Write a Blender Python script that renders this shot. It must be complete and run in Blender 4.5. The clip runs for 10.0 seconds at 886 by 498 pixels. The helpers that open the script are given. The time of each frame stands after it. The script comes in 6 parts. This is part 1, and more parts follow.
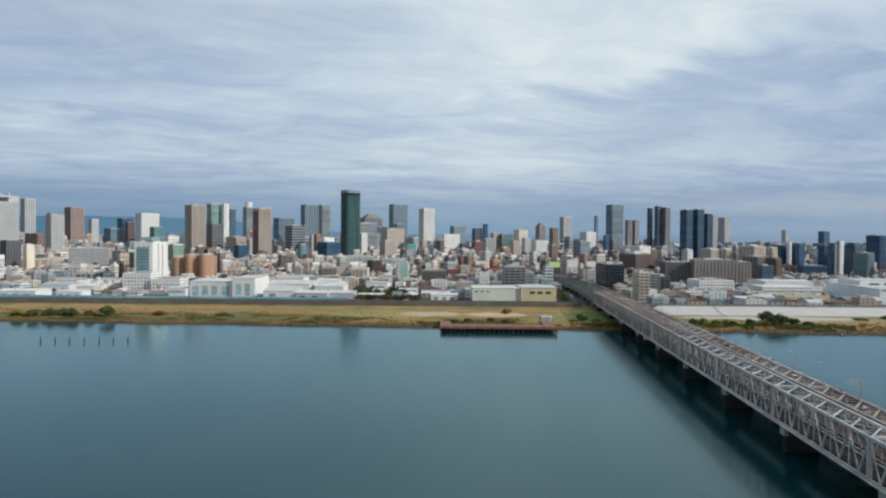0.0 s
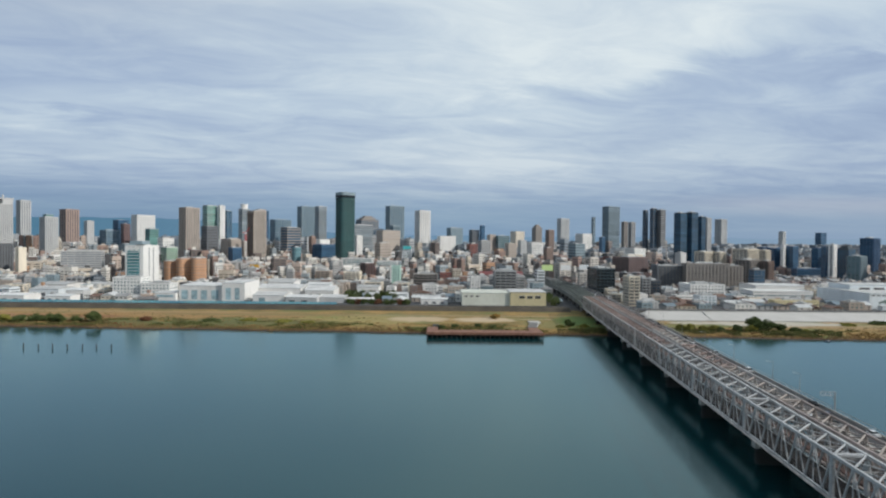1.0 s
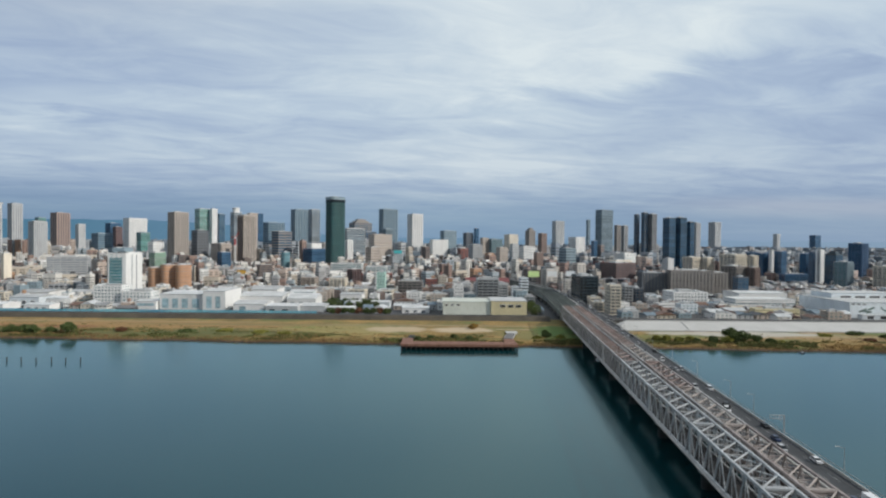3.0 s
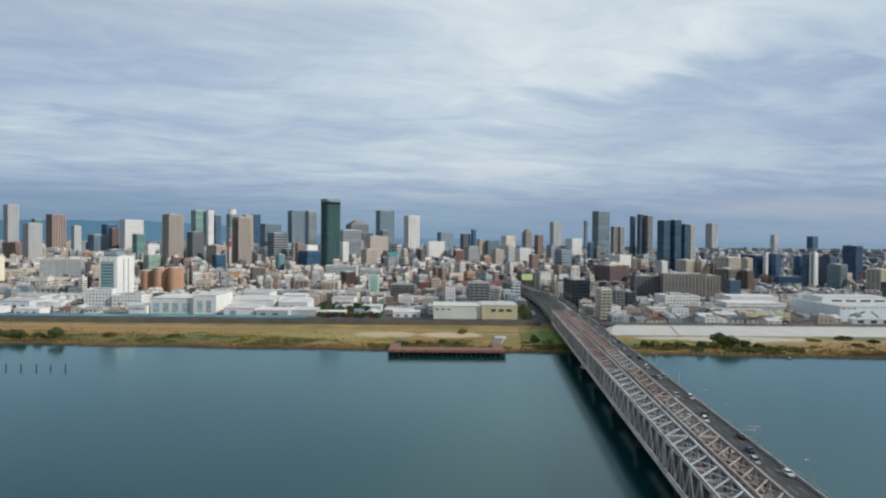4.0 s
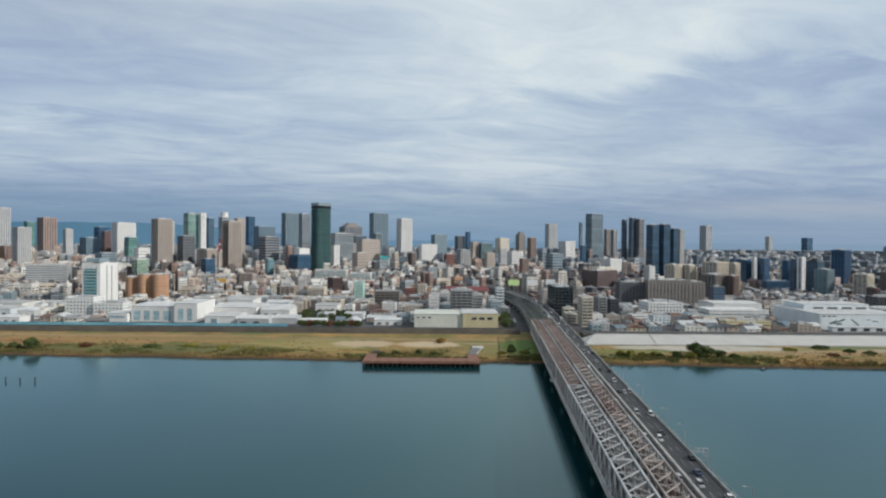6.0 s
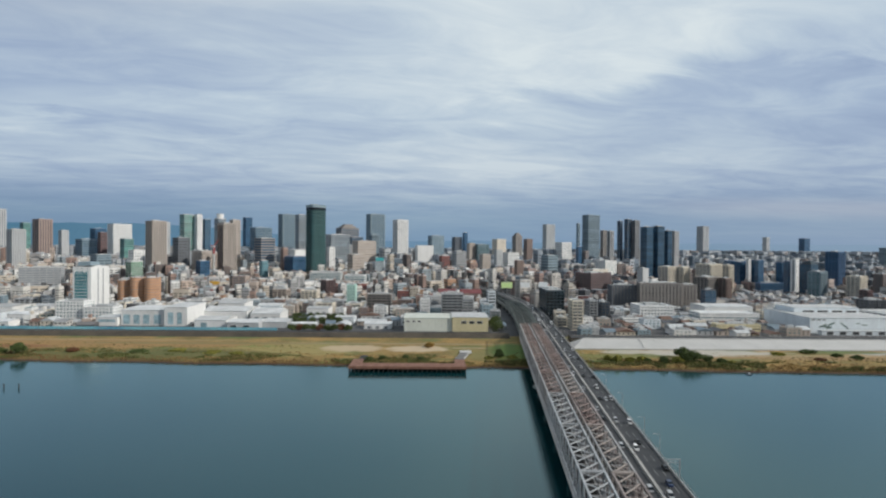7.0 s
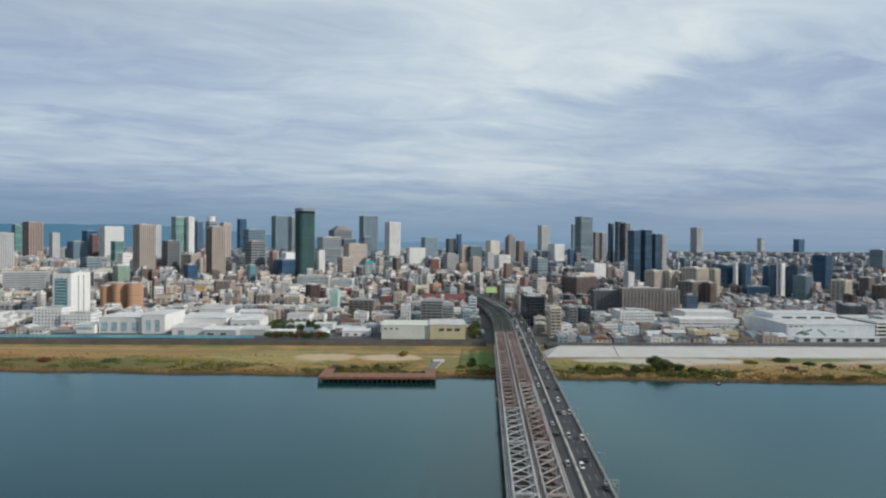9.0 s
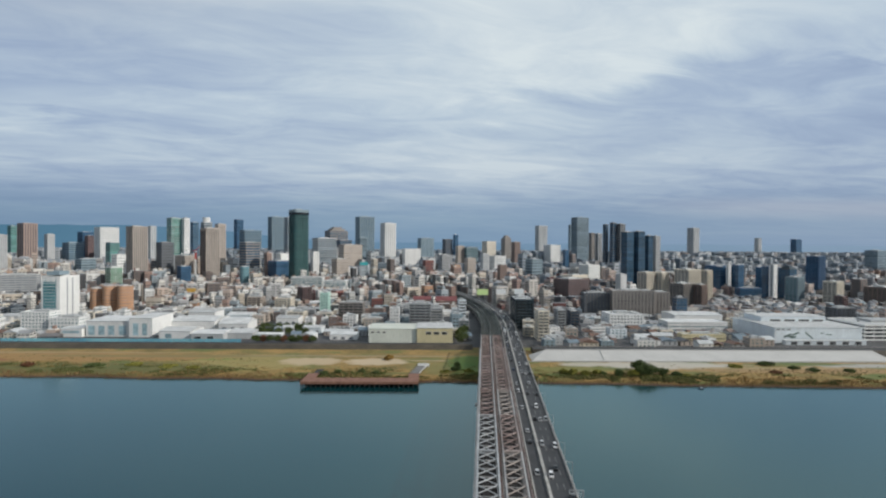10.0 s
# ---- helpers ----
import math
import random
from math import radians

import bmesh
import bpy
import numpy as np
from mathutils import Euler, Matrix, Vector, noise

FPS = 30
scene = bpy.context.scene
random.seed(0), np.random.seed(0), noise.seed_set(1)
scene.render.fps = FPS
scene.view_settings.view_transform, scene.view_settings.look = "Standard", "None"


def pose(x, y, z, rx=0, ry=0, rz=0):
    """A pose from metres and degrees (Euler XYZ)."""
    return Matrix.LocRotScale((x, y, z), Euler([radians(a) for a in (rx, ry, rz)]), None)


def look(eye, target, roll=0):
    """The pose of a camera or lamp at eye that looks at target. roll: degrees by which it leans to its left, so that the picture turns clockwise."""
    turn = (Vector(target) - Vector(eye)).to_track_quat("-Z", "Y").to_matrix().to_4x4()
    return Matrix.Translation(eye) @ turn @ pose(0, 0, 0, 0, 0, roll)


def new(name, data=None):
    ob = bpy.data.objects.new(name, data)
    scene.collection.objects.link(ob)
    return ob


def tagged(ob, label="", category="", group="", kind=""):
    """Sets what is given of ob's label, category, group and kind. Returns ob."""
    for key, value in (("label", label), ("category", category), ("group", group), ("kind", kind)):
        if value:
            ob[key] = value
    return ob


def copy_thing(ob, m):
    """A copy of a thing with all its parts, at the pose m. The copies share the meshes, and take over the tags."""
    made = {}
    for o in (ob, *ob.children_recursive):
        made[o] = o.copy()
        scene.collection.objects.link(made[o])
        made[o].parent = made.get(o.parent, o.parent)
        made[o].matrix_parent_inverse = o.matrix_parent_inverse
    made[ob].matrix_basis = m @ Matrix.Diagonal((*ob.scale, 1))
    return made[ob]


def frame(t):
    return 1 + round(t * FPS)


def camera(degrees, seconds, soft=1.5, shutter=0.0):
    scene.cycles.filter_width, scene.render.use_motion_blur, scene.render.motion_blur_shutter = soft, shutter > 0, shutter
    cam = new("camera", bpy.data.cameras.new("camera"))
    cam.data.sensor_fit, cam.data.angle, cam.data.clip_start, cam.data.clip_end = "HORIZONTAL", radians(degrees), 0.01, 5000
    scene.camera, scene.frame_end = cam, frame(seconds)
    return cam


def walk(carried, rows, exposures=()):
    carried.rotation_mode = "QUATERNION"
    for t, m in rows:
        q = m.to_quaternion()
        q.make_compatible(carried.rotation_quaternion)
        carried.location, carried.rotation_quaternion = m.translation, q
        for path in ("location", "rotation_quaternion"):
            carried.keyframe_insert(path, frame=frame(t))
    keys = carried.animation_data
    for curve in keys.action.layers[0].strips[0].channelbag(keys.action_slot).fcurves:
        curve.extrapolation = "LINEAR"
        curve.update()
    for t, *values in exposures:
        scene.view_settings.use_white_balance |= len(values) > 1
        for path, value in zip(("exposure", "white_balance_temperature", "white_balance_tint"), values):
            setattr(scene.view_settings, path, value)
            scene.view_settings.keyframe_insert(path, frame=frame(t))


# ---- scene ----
import itertools

# ------------------------------------------------------------------ camera
cam = camera(74.0, 10.0, soft=2.25)
# seconds, x, y, z, yaw (left +), pitch, roll
ROWS = [
    (0.0, 0.00, 0.00, 67.52, 0.000, -1.000, 0.480),
    (0.5, 4.56, 0.38, 69.37, -0.067, -0.956, 0.493),
    (1.0, 8.97, 0.70, 71.22, -0.132, -0.915, 0.504),
    (1.5, 13.26, 0.97, 73.09, -0.197, -0.876, 0.514),
    (2.0, 17.46, 1.19, 74.96, -0.260, -0.840, 0.521),
    (2.5, 21.59, 1.36, 76.84, -0.323, -0.807, 0.527),
    (3.0, 25.67, 1.50, 78.73, -0.384, -0.776, 0.531),
    (3.5, 29.73, 1.60, 80.61, -0.445, -0.747, 0.533),
    (4.0, 33.80, 1.67, 82.50, -0.504, -0.722, 0.534),
    (4.5, 37.90, 1.72, 84.39, -0.563, -0.699, 0.533),
    (5.0, 42.05, 1.74, 86.27, -0.620, -0.678, 0.530),
    (5.5, 46.28, 1.75, 88.16, -0.677, -0.661, 0.525),
    (6.0, 50.61, 1.75, 90.03, -0.732, -0.645, 0.518),
    (6.5, 55.08, 1.74, 91.90, -0.786, -0.633, 0.510),
    (7.0, 59.69, 1.73, 93.77, -0.840, -0.623, 0.500),
    (7.5, 64.49, 1.72, 95.62, -0.892, -0.615, 0.488),
    (8.0, 69.49, 1.72, 97.46, -0.943, -0.611, 0.474),
    (8.5, 74.71, 1.73, 99.29, -0.993, -0.608, 0.459),
    (9.0, 80.19, 1.76, 101.11, -1.042, -0.609, 0.441),
    (9.5, 85.95, 1.81, 102.91, -1.091, -0.612, 0.422),
    (10.0, 92.01, 1.88, 104.69, -1.138, -0.617, 0.402),
]
walk(cam, [(t, pose(x, y, z, 90 + pitch, 0, yaw) @ pose(0, 0, 0, 0, 0, roll)) for t, x, y, z, yaw, pitch, roll in ROWS], [(0.0, -0.02), (5.0, -0.07), (10.0, -0.11)])

# ------------------------------------------------------------------ sky and sun
SUN_FROM = Vector((0.81, -0.32, 0.50)).normalized()
world = bpy.data.worlds.new("cloudy_sky")
scene.world = world
world.use_nodes = True
wt = world.node_tree
wn, wl = wt.nodes, wt.links
wn.clear()


def wnode(kind, **values):
    n = wn.new(kind)
    for key, v in values.items():
        if key in n.inputs:
            n.inputs[key].default_value = v
    return n


def wmath(op, a, b=None, c=None, clamp=False):
    n = wn.new("ShaderNodeMath")
    n.operation, n.use_clamp = op, clamp
    for i, v in enumerate((a, b, c)):
        if v is None:
            continue
        if isinstance(v, (int, float)):
            n.inputs[i].default_value = v
        else:
            wl.new(v, n.inputs[i])
    return n.outputs[0]


def wramp(value, stops):
    n = wn.new("ShaderNodeValToRGB")
    while len(n.color_ramp.elements) < len(stops):
        n.color_ramp.elements.new(0.5)
    for e, (p, col) in zip(n.color_ramp.elements, stops):
        e.position, e.color = p, (*col, 1)
    wl.new(value, n.inputs[0])
    return n.outputs[0]


def wmix(fac, a, b):
    n = wn.new("ShaderNodeMix")
    n.data_type = "RGBA"
    if isinstance(fac, (int, float)):
        n.inputs[0].default_value = fac
    else:
        wl.new(fac, n.inputs[0])
    for sock, v in ((n.inputs[6], a), (n.inputs[7], b)):
        if isinstance(v, tuple):
            sock.default_value = (*v, 1)
        else:
            wl.new(v, sock)
    return n.outputs[2]


def wsmooth(value, lo, hi):
    n = wn.new("ShaderNodeMapRange")
    n.interpolation_type = "SMOOTHSTEP"
    n.inputs["From Min"].default_value, n.inputs["From Max"].default_value = lo, hi
    wl.new(value, n.inputs["Value"])
    return n.outputs[0]


def wtimes(*factors):
    out = factors[0]
    for f in factors[1:]:
        out = wmath("MULTIPLY", out, f)
    return out


def wbell(value, lo, mid, hi):
    return wtimes(wsmooth(value, lo, mid), wmath("SUBTRACT", 1.0, wsmooth(value, mid, hi)))


nish = wn.new("ShaderNodeTexSky")
nish.sky_type, nish.sun_disc = "NISHITA", False
nish.sun_elevation = math.asin(SUN_FROM.z)
nish.sun_rotation = math.atan2(SUN_FROM.x, SUN_FROM.y)
gen = wn.new("ShaderNodeTexCoord")
sep = wn.new("ShaderNodeSeparateXYZ")
wl.new(gen.outputs["Generated"], sep.inputs[0])
dx, dy, dz = sep.outputs
up = wmath("MAXIMUM", dz, 0.0)
# the cloud deck lies on a plane overhead: plan coordinates of each direction
below = wmath("ADD", up, 0.075)
px, py = wmath("DIVIDE", dx, below), wmath("DIVIDE", dy, below)
ca, sa = math.cos(radians(14)), math.sin(radians(14))
qx = wmath("ADD", wmath("MULTIPLY", px, ca), wmath("MULTIPLY", py, sa))
qy = wmath("SUBTRACT", wmath("MULTIPLY", py, ca), wmath("MULTIPLY", px, sa))


def deck(sx, sy, scale, detail, rough, distort, shift=0.0):
    com = wn.new("ShaderNodeCombineXYZ")
    wl.new(wmath("MULTIPLY_ADD", qx, sx, shift), com.inputs[0])
    wl.new(wmath("MULTIPLY_ADD", qy, sy, shift * 0.7), com.inputs[1])
    n = wnode("ShaderNodeTexNoise", Scale=scale, Detail=detail, Roughness=rough, Distortion=distort)
    wl.new(com.outputs[0], n.inputs["Vector"])
    return n.outputs["Fac"]


streaks = deck(0.55, 0.8, 0.8, 6.0, 0.5, 0.9, 3.1)
banks = deck(0.6, 0.7, 0.27, 3.0, 0.45, 0.5, 12.4)
fine = deck(0.5, 0.9, 3.0, 6.0, 0.62, 0.8, 7.7)
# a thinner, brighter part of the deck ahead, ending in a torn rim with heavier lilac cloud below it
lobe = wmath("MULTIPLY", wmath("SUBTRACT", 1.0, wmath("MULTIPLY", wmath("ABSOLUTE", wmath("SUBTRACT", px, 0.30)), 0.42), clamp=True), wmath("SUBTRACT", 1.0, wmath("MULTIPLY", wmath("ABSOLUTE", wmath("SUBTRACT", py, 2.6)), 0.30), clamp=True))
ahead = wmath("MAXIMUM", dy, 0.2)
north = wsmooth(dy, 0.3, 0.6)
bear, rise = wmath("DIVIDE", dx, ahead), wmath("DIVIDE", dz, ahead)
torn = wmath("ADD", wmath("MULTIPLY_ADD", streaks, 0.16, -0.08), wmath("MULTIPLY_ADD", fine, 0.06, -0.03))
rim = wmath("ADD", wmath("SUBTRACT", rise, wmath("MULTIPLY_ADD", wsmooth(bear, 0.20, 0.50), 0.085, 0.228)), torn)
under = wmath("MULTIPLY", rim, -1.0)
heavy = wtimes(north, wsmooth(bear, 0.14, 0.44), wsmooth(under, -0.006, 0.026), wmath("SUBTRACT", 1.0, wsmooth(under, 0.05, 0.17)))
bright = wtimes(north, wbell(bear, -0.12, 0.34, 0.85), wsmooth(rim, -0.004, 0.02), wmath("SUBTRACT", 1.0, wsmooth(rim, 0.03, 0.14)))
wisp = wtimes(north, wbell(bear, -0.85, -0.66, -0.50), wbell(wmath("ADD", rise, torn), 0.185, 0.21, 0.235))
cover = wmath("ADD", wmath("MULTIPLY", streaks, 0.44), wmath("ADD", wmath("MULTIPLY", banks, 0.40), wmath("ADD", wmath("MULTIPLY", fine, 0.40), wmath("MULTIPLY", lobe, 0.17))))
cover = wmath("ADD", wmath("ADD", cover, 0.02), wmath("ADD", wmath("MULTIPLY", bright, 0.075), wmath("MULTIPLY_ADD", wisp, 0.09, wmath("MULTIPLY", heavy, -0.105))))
cloud = wramp(cover, [(0.44, (0.330, 0.420, 0.600)), (0.56, (0.430, 0.530, 0.690)), (0.68, (0.575, 0.675, 0.780)), (0.82, (0.77, 0.845, 0.885))])
# brighter deck higher up, a blue-grey veil of distance low down
lift = wramp(wmath("MULTIPLY", up, 2.6, clamp=True), [(0.0, (0.60, 0.66, 0.72)), (0.22, (0.78, 0.81, 0.86)), (0.55, (0.95, 0.97, 0.975)), (1.0, (1.03, 1.03, 1.01))])
mul = wn.new("ShaderNodeMix")
mul.data_type, mul.blend_type = "RGBA", "MULTIPLY"
mul.inputs[0].default_value = 1.0
wl.new(cloud, mul.inputs[6])
wl.new(lift, mul.inputs[7])
veil = wramp(wmath("MULTIPLY", up, 9.0, clamp=True), [(0.0, (0.9, 0.9, 0.9)), (0.35, (0.75, 0.75, 0.75)), (0.8, (0.15, 0.15, 0.15)), (1.0, (0, 0, 0))])
far_air = wramp(wmath("MULTIPLY_ADD", dx, 0.7, 0.5, clamp=True), [(0.0, (0.140, 0.255, 0.415)), (0.5, (0.200, 0.330, 0.490)), (1.0, (0.265, 0.370, 0.530))])
sky_col = wmix(veil, mul.outputs[2], far_air)
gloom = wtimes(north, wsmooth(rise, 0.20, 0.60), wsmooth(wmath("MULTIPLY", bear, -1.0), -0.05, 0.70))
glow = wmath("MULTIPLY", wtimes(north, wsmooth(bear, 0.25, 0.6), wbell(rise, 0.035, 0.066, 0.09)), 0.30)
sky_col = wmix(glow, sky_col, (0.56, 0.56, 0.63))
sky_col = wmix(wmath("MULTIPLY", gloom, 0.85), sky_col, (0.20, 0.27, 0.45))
# unseen sky dimmed away from the sun and behind, added to weaken fill light
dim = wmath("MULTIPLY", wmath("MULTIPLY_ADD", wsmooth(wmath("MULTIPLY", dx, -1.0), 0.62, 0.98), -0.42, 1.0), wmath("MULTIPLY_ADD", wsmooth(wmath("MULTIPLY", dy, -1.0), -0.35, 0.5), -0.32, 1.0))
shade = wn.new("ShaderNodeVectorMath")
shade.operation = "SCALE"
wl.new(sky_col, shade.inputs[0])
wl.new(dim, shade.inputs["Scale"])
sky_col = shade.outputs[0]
bg_cloud, bg_clear, mixer, wout = wn.new("ShaderNodeBackground"), wn.new("ShaderNodeBackground"), wn.new("ShaderNodeMixShader"), wn.new("ShaderNodeOutputWorld")
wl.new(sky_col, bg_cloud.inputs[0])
bg_cloud.inputs[1].default_value = 1.0
wl.new(nish.outputs[0], bg_clear.inputs[0])
bg_clear.inputs[1].default_value = 0.10
mixer.inputs[0].default_value = 0.93
wl.new(bg_clear.outputs[0], mixer.inputs[1])
wl.new(bg_cloud.outputs[0], mixer.inputs[2])
wl.new(mixer.outputs[0], wout.inputs[0])

sun = new("sun", bpy.data.lights.new("sun", "SUN"))
sun.data.energy, sun.data.angle, sun.data.color = 3.25, radians(1.5), (1.0, 0.945, 0.86)
sun.matrix_world = look(SUN_FROM * 900, (0, 0, 0))

# ------------------------------------------------------------------ materials


def mat(name, col, rough=0.7, metal=0.0, vary=0.12, scale=0.25, fine=2.0, bump=0.0, tint=None, obj=0.0, spec=None, streak=1.0):
    """Surface with colour variation at two sizes, optional second tint, relief and a shift from object to object."""
    m = bpy.data.materials.new(name)
    m.use_nodes = True
    nt = m.node_tree
    b = nt.nodes["Principled BSDF"]
    b.inputs["Roughness"].default_value, b.inputs["Metallic"].default_value = rough, metal
    if spec is not None:
        b.inputs["Specular IOR Level"].default_value = spec
    geo = nt.nodes.new("ShaderNodeNewGeometry")
    scl = nt.nodes.new("ShaderNodeMapping")
    scl.inputs["Scale"].default_value = (1, 1, streak)
    nt.links.new(geo.outputs["Position"], scl.inputs[0])
    noises = []
    for s, d in ((scale, 4), (fine, 6)):
        n = nt.nodes.new("ShaderNodeTexNoise")
        n.inputs["Scale"].default_value, n.inputs["Detail"].default_value = s, d
        nt.links.new(scl.outputs[0], n.inputs["Vector"])
        noises.append(n)
    add = nt.nodes.new("ShaderNodeMath")
    add.operation = "ADD"
    nt.links.new(noises[0].outputs["Fac"], add.inputs[0])
    nt.links.new(noises[1].outputs["Fac"], add.inputs[1])
    ramp = nt.nodes.new("ShaderNodeMapRange")
    ramp.inputs["From Min"].default_value, ramp.inputs["From Max"].default_value = 0.7, 1.3
    nt.links.new(add.outputs[0], ramp.inputs["Value"])
    mix = nt.nodes.new("ShaderNodeMix")
    mix.data_type = "RGBA"
    lo = tuple(c * (1 - vary) for c in col)
    hi = tuple(min(1, c * (1 + vary)) for c in col) if tint is None else tint
    mix.inputs[6].default_value, mix.inputs[7].default_value = (*lo, 1), (*hi, 1)
    nt.links.new(ramp.outputs[0], mix.inputs[0])
    out = mix.outputs[2]
    if obj:
        inf = nt.nodes.new("ShaderNodeObjectInfo")
        hsv = nt.nodes.new("ShaderNodeHueSaturation")
        mr = nt.nodes.new("ShaderNodeMapRange")
        mr.inputs["To Min"].default_value, mr.inputs["To Max"].default_value = 1 - obj, 1 + obj
        nt.links.new(inf.outputs["Random"], mr.inputs["Value"])
        nt.links.new(mr.outputs[0], hsv.inputs["Value"])
        nt.links.new(out, hsv.inputs["Color"])
        out = hsv.outputs[0]
    nt.links.new(out, b.inputs["Base Color"])
    if bump:
        bn = nt.nodes.new("ShaderNodeBump")
        bn.inputs["Strength"].default_value, bn.inputs["Distance"].default_value = 0.6, bump
        nt.links.new(noises[1].outputs["Fac"], bn.inputs["Height"])
        nt.links.new(bn.outputs[0], b.inputs["Normal"])
    return m


def wall_mat(name, col):
    return mat("facade_" + name, col, 0.75, vary=0.13, scale=0.07, fine=0.9, streak=0.25, obj=0.06)


WALL = {
    "white": wall_mat("white", (0.72, 0.72, 0.705)), "pale": wall_mat("pale", (0.62, 0.67, 0.70)), "lightgrey": wall_mat("lightgrey", (0.46, 0.47, 0.475)),
    "grey": wall_mat("grey", (0.32, 0.33, 0.34)), "cream": wall_mat("cream", (0.66, 0.60, 0.50)), "tan": wall_mat("tan", (0.42, 0.36, 0.31)),
    "rose": wall_mat("rose", (0.40, 0.35, 0.31)), "mauve": wall_mat("mauve", (0.35, 0.265, 0.235)), "brown": wall_mat("brown", (0.21, 0.155, 0.135)), "redbrown": wall_mat("redbrown", (0.135, 0.085, 0.085)), "orange": wall_mat("orange", (0.47, 0.265, 0.155)),
    "greybrown": wall_mat("greybrown", (0.25, 0.23, 0.215)), "slate": wall_mat("slate", (0.115, 0.125, 0.14)), "bluegrey": wall_mat("bluegrey", (0.22, 0.29, 0.33)),
    "navy": wall_mat("navy", (0.07, 0.14, 0.25)), "mint": wall_mat("mint", (0.42, 0.62, 0.55)), "greenframe": wall_mat("greenframe", (0.060, 0.118, 0.122)),
    "darkframe": wall_mat("darkframe", (0.05, 0.072, 0.09)), "yellow": wall_mat("yellow", (0.60, 0.53, 0.33)), "palegreen": wall_mat("palegreen", (0.60, 0.62, 0.55)),
}


def glass_mat(name, col, rough=0.12):
    return mat("glass_" + name, col, rough, vary=0.35, scale=0.05, fine=0.35, obj=0.25, spec=0.6)


GLASS = {
    "dim": glass_mat("dim", (0.075, 0.08, 0.085)), "navy": glass_mat("navy", (0.033, 0.082, 0.140)), "black": glass_mat("black", (0.012, 0.018, 0.022)),
    "mid": glass_mat("mid", (0.20, 0.22, 0.24)), "flat": glass_mat("flat", (0.15, 0.145, 0.14), 0.35), "bright": glass_mat("bright", (0.40, 0.42, 0.43), 0.3), "steel": glass_mat("steel", (0.12, 0.16, 0.19)), "teal": glass_mat("teal", (0.085, 0.25, 0.285)), "pane": glass_mat("pane", (0.33, 0.46, 0.51)), "sea": glass_mat("sea", (0.10, 0.20, 0.23)), "tealglass": glass_mat("tealglass", (0.022, 0.085, 0.088)), "green": glass_mat("green", (0.020, 0.064, 0.066)), "grass": glass_mat("grass", (0.075, 0.19, 0.12)), "jade": glass_mat("jade", (0.095, 0.235, 0.205)),
}
ROOF = mat("roof_membrane", (0.55, 0.555, 0.55), 0.85, vary=0.25, scale=0.12, fine=1.1, obj=0.15)
PLANT = mat("roof_plant_metal", (0.45, 0.46, 0.46), 0.6, 0.2, vary=0.2, scale=0.4, fine=2.0, obj=0.12)
CONCRETE = mat("weathered_concrete", (0.36, 0.35, 0.33), 0.85, vary=0.28, scale=0.22, fine=1.6, bump=0.03, streak=0.3)
PALE_CONC = mat("new_pale_concrete", (0.47, 0.46, 0.44), 0.85, vary=0.10, scale=0.06, fine=0.8, bump=0.02)
STEEL = mat("grey_painted_steel", (0.29, 0.28, 0.28), 0.5, 0.1, vary=0.3, scale=0.12, fine=2.5, tint=(0.48, 0.465, 0.45), obj=0.18)
CREAM = mat("faded_cream_steel", (0.36, 0.31, 0.28), 0.6, 0.0, vary=0.25, scale=0.2, fine=2.0, obj=0.12)
RUSTY = mat("rust_stained_steel", (0.22, 0.12, 0.10), 0.75, 0.0, vary=0.3, scale=0.05, fine=1.1, tint=(0.42, 0.345, 0.32), obj=0.2)
FADED = mat("faded_brown_steel", (0.20, 0.155, 0.14), 0.7, 0.0, vary=0.3, scale=0.08, fine=1.4, tint=(0.38, 0.33, 0.31), obj=0.18)
TRACK = mat("dark_track_bed", (0.022, 0.019, 0.018), 0.9, vary=0.4, scale=0.4, fine=3.0, bump=0.04)
# concrete blackened in colour to stand for the shade under the decks
SHADE_CONC = mat("shade_painted_concrete", (0.018, 0.018, 0.017), 0.8, vary=0.35, scale=0.25, fine=1.6)
GREEN_STEEL = mat("dull_green_steel", (0.10, 0.125, 0.12), 0.6, 0.1, vary=0.3, scale=0.1, fine=1.4, tint=(0.20, 0.225, 0.215), obj=0.15)
RAILM = mat("worn_rail_steel", (0.12, 0.10, 0.09), 0.5, 0.6, vary=0.2)
WALKWAY = mat("dark_rusted_grating", (0.075, 0.045, 0.038), 0.85, vary=0.4, scale=0.1, fine=1.5, tint=(0.15, 0.085, 0.07))
STEEL_PALE = mat("pale_grey_painted_steel", (0.35, 0.36, 0.37), 0.5, 0.1, vary=0.3, scale=0.12, fine=2.5, tint=(0.55, 0.56, 0.565), obj=0.18)
WHITE_ROOF = mat("white_sheet_roof", (0.56, 0.565, 0.56), 0.7, vary=0.3, scale=0.09, fine=0.9, obj=0.3)
ASPHALT = mat("worn_asphalt", (0.042, 0.044, 0.048), 0.85, vary=0.3, scale=0.15, fine=3.0, bump=0.01)
PAINT = mat("white_road_paint", (0.24, 0.24, 0.235), 0.7, vary=0.3, scale=0.8)
DOCKWOOD = mat("rust_brown_deck", (0.23, 0.095, 0.06), 0.85, vary=0.45, scale=0.25, fine=1.8, tint=(0.30, 0.16, 0.11), bump=0.03)
DOCKRAMP = mat("dark_grey_ramp", (0.16, 0.155, 0.15), 0.85, vary=0.25, scale=0.2, fine=1.6)
DOCKSIDE = mat("black_wet_timber", (0.022, 0.019, 0.018), 0.7, vary=0.4, scale=0.4)
TYRE = mat("black_rubber", (0.018, 0.018, 0.018), 0.85)
CARGLASS = mat("car_glass", (0.02, 0.025, 0.03), 0.08)
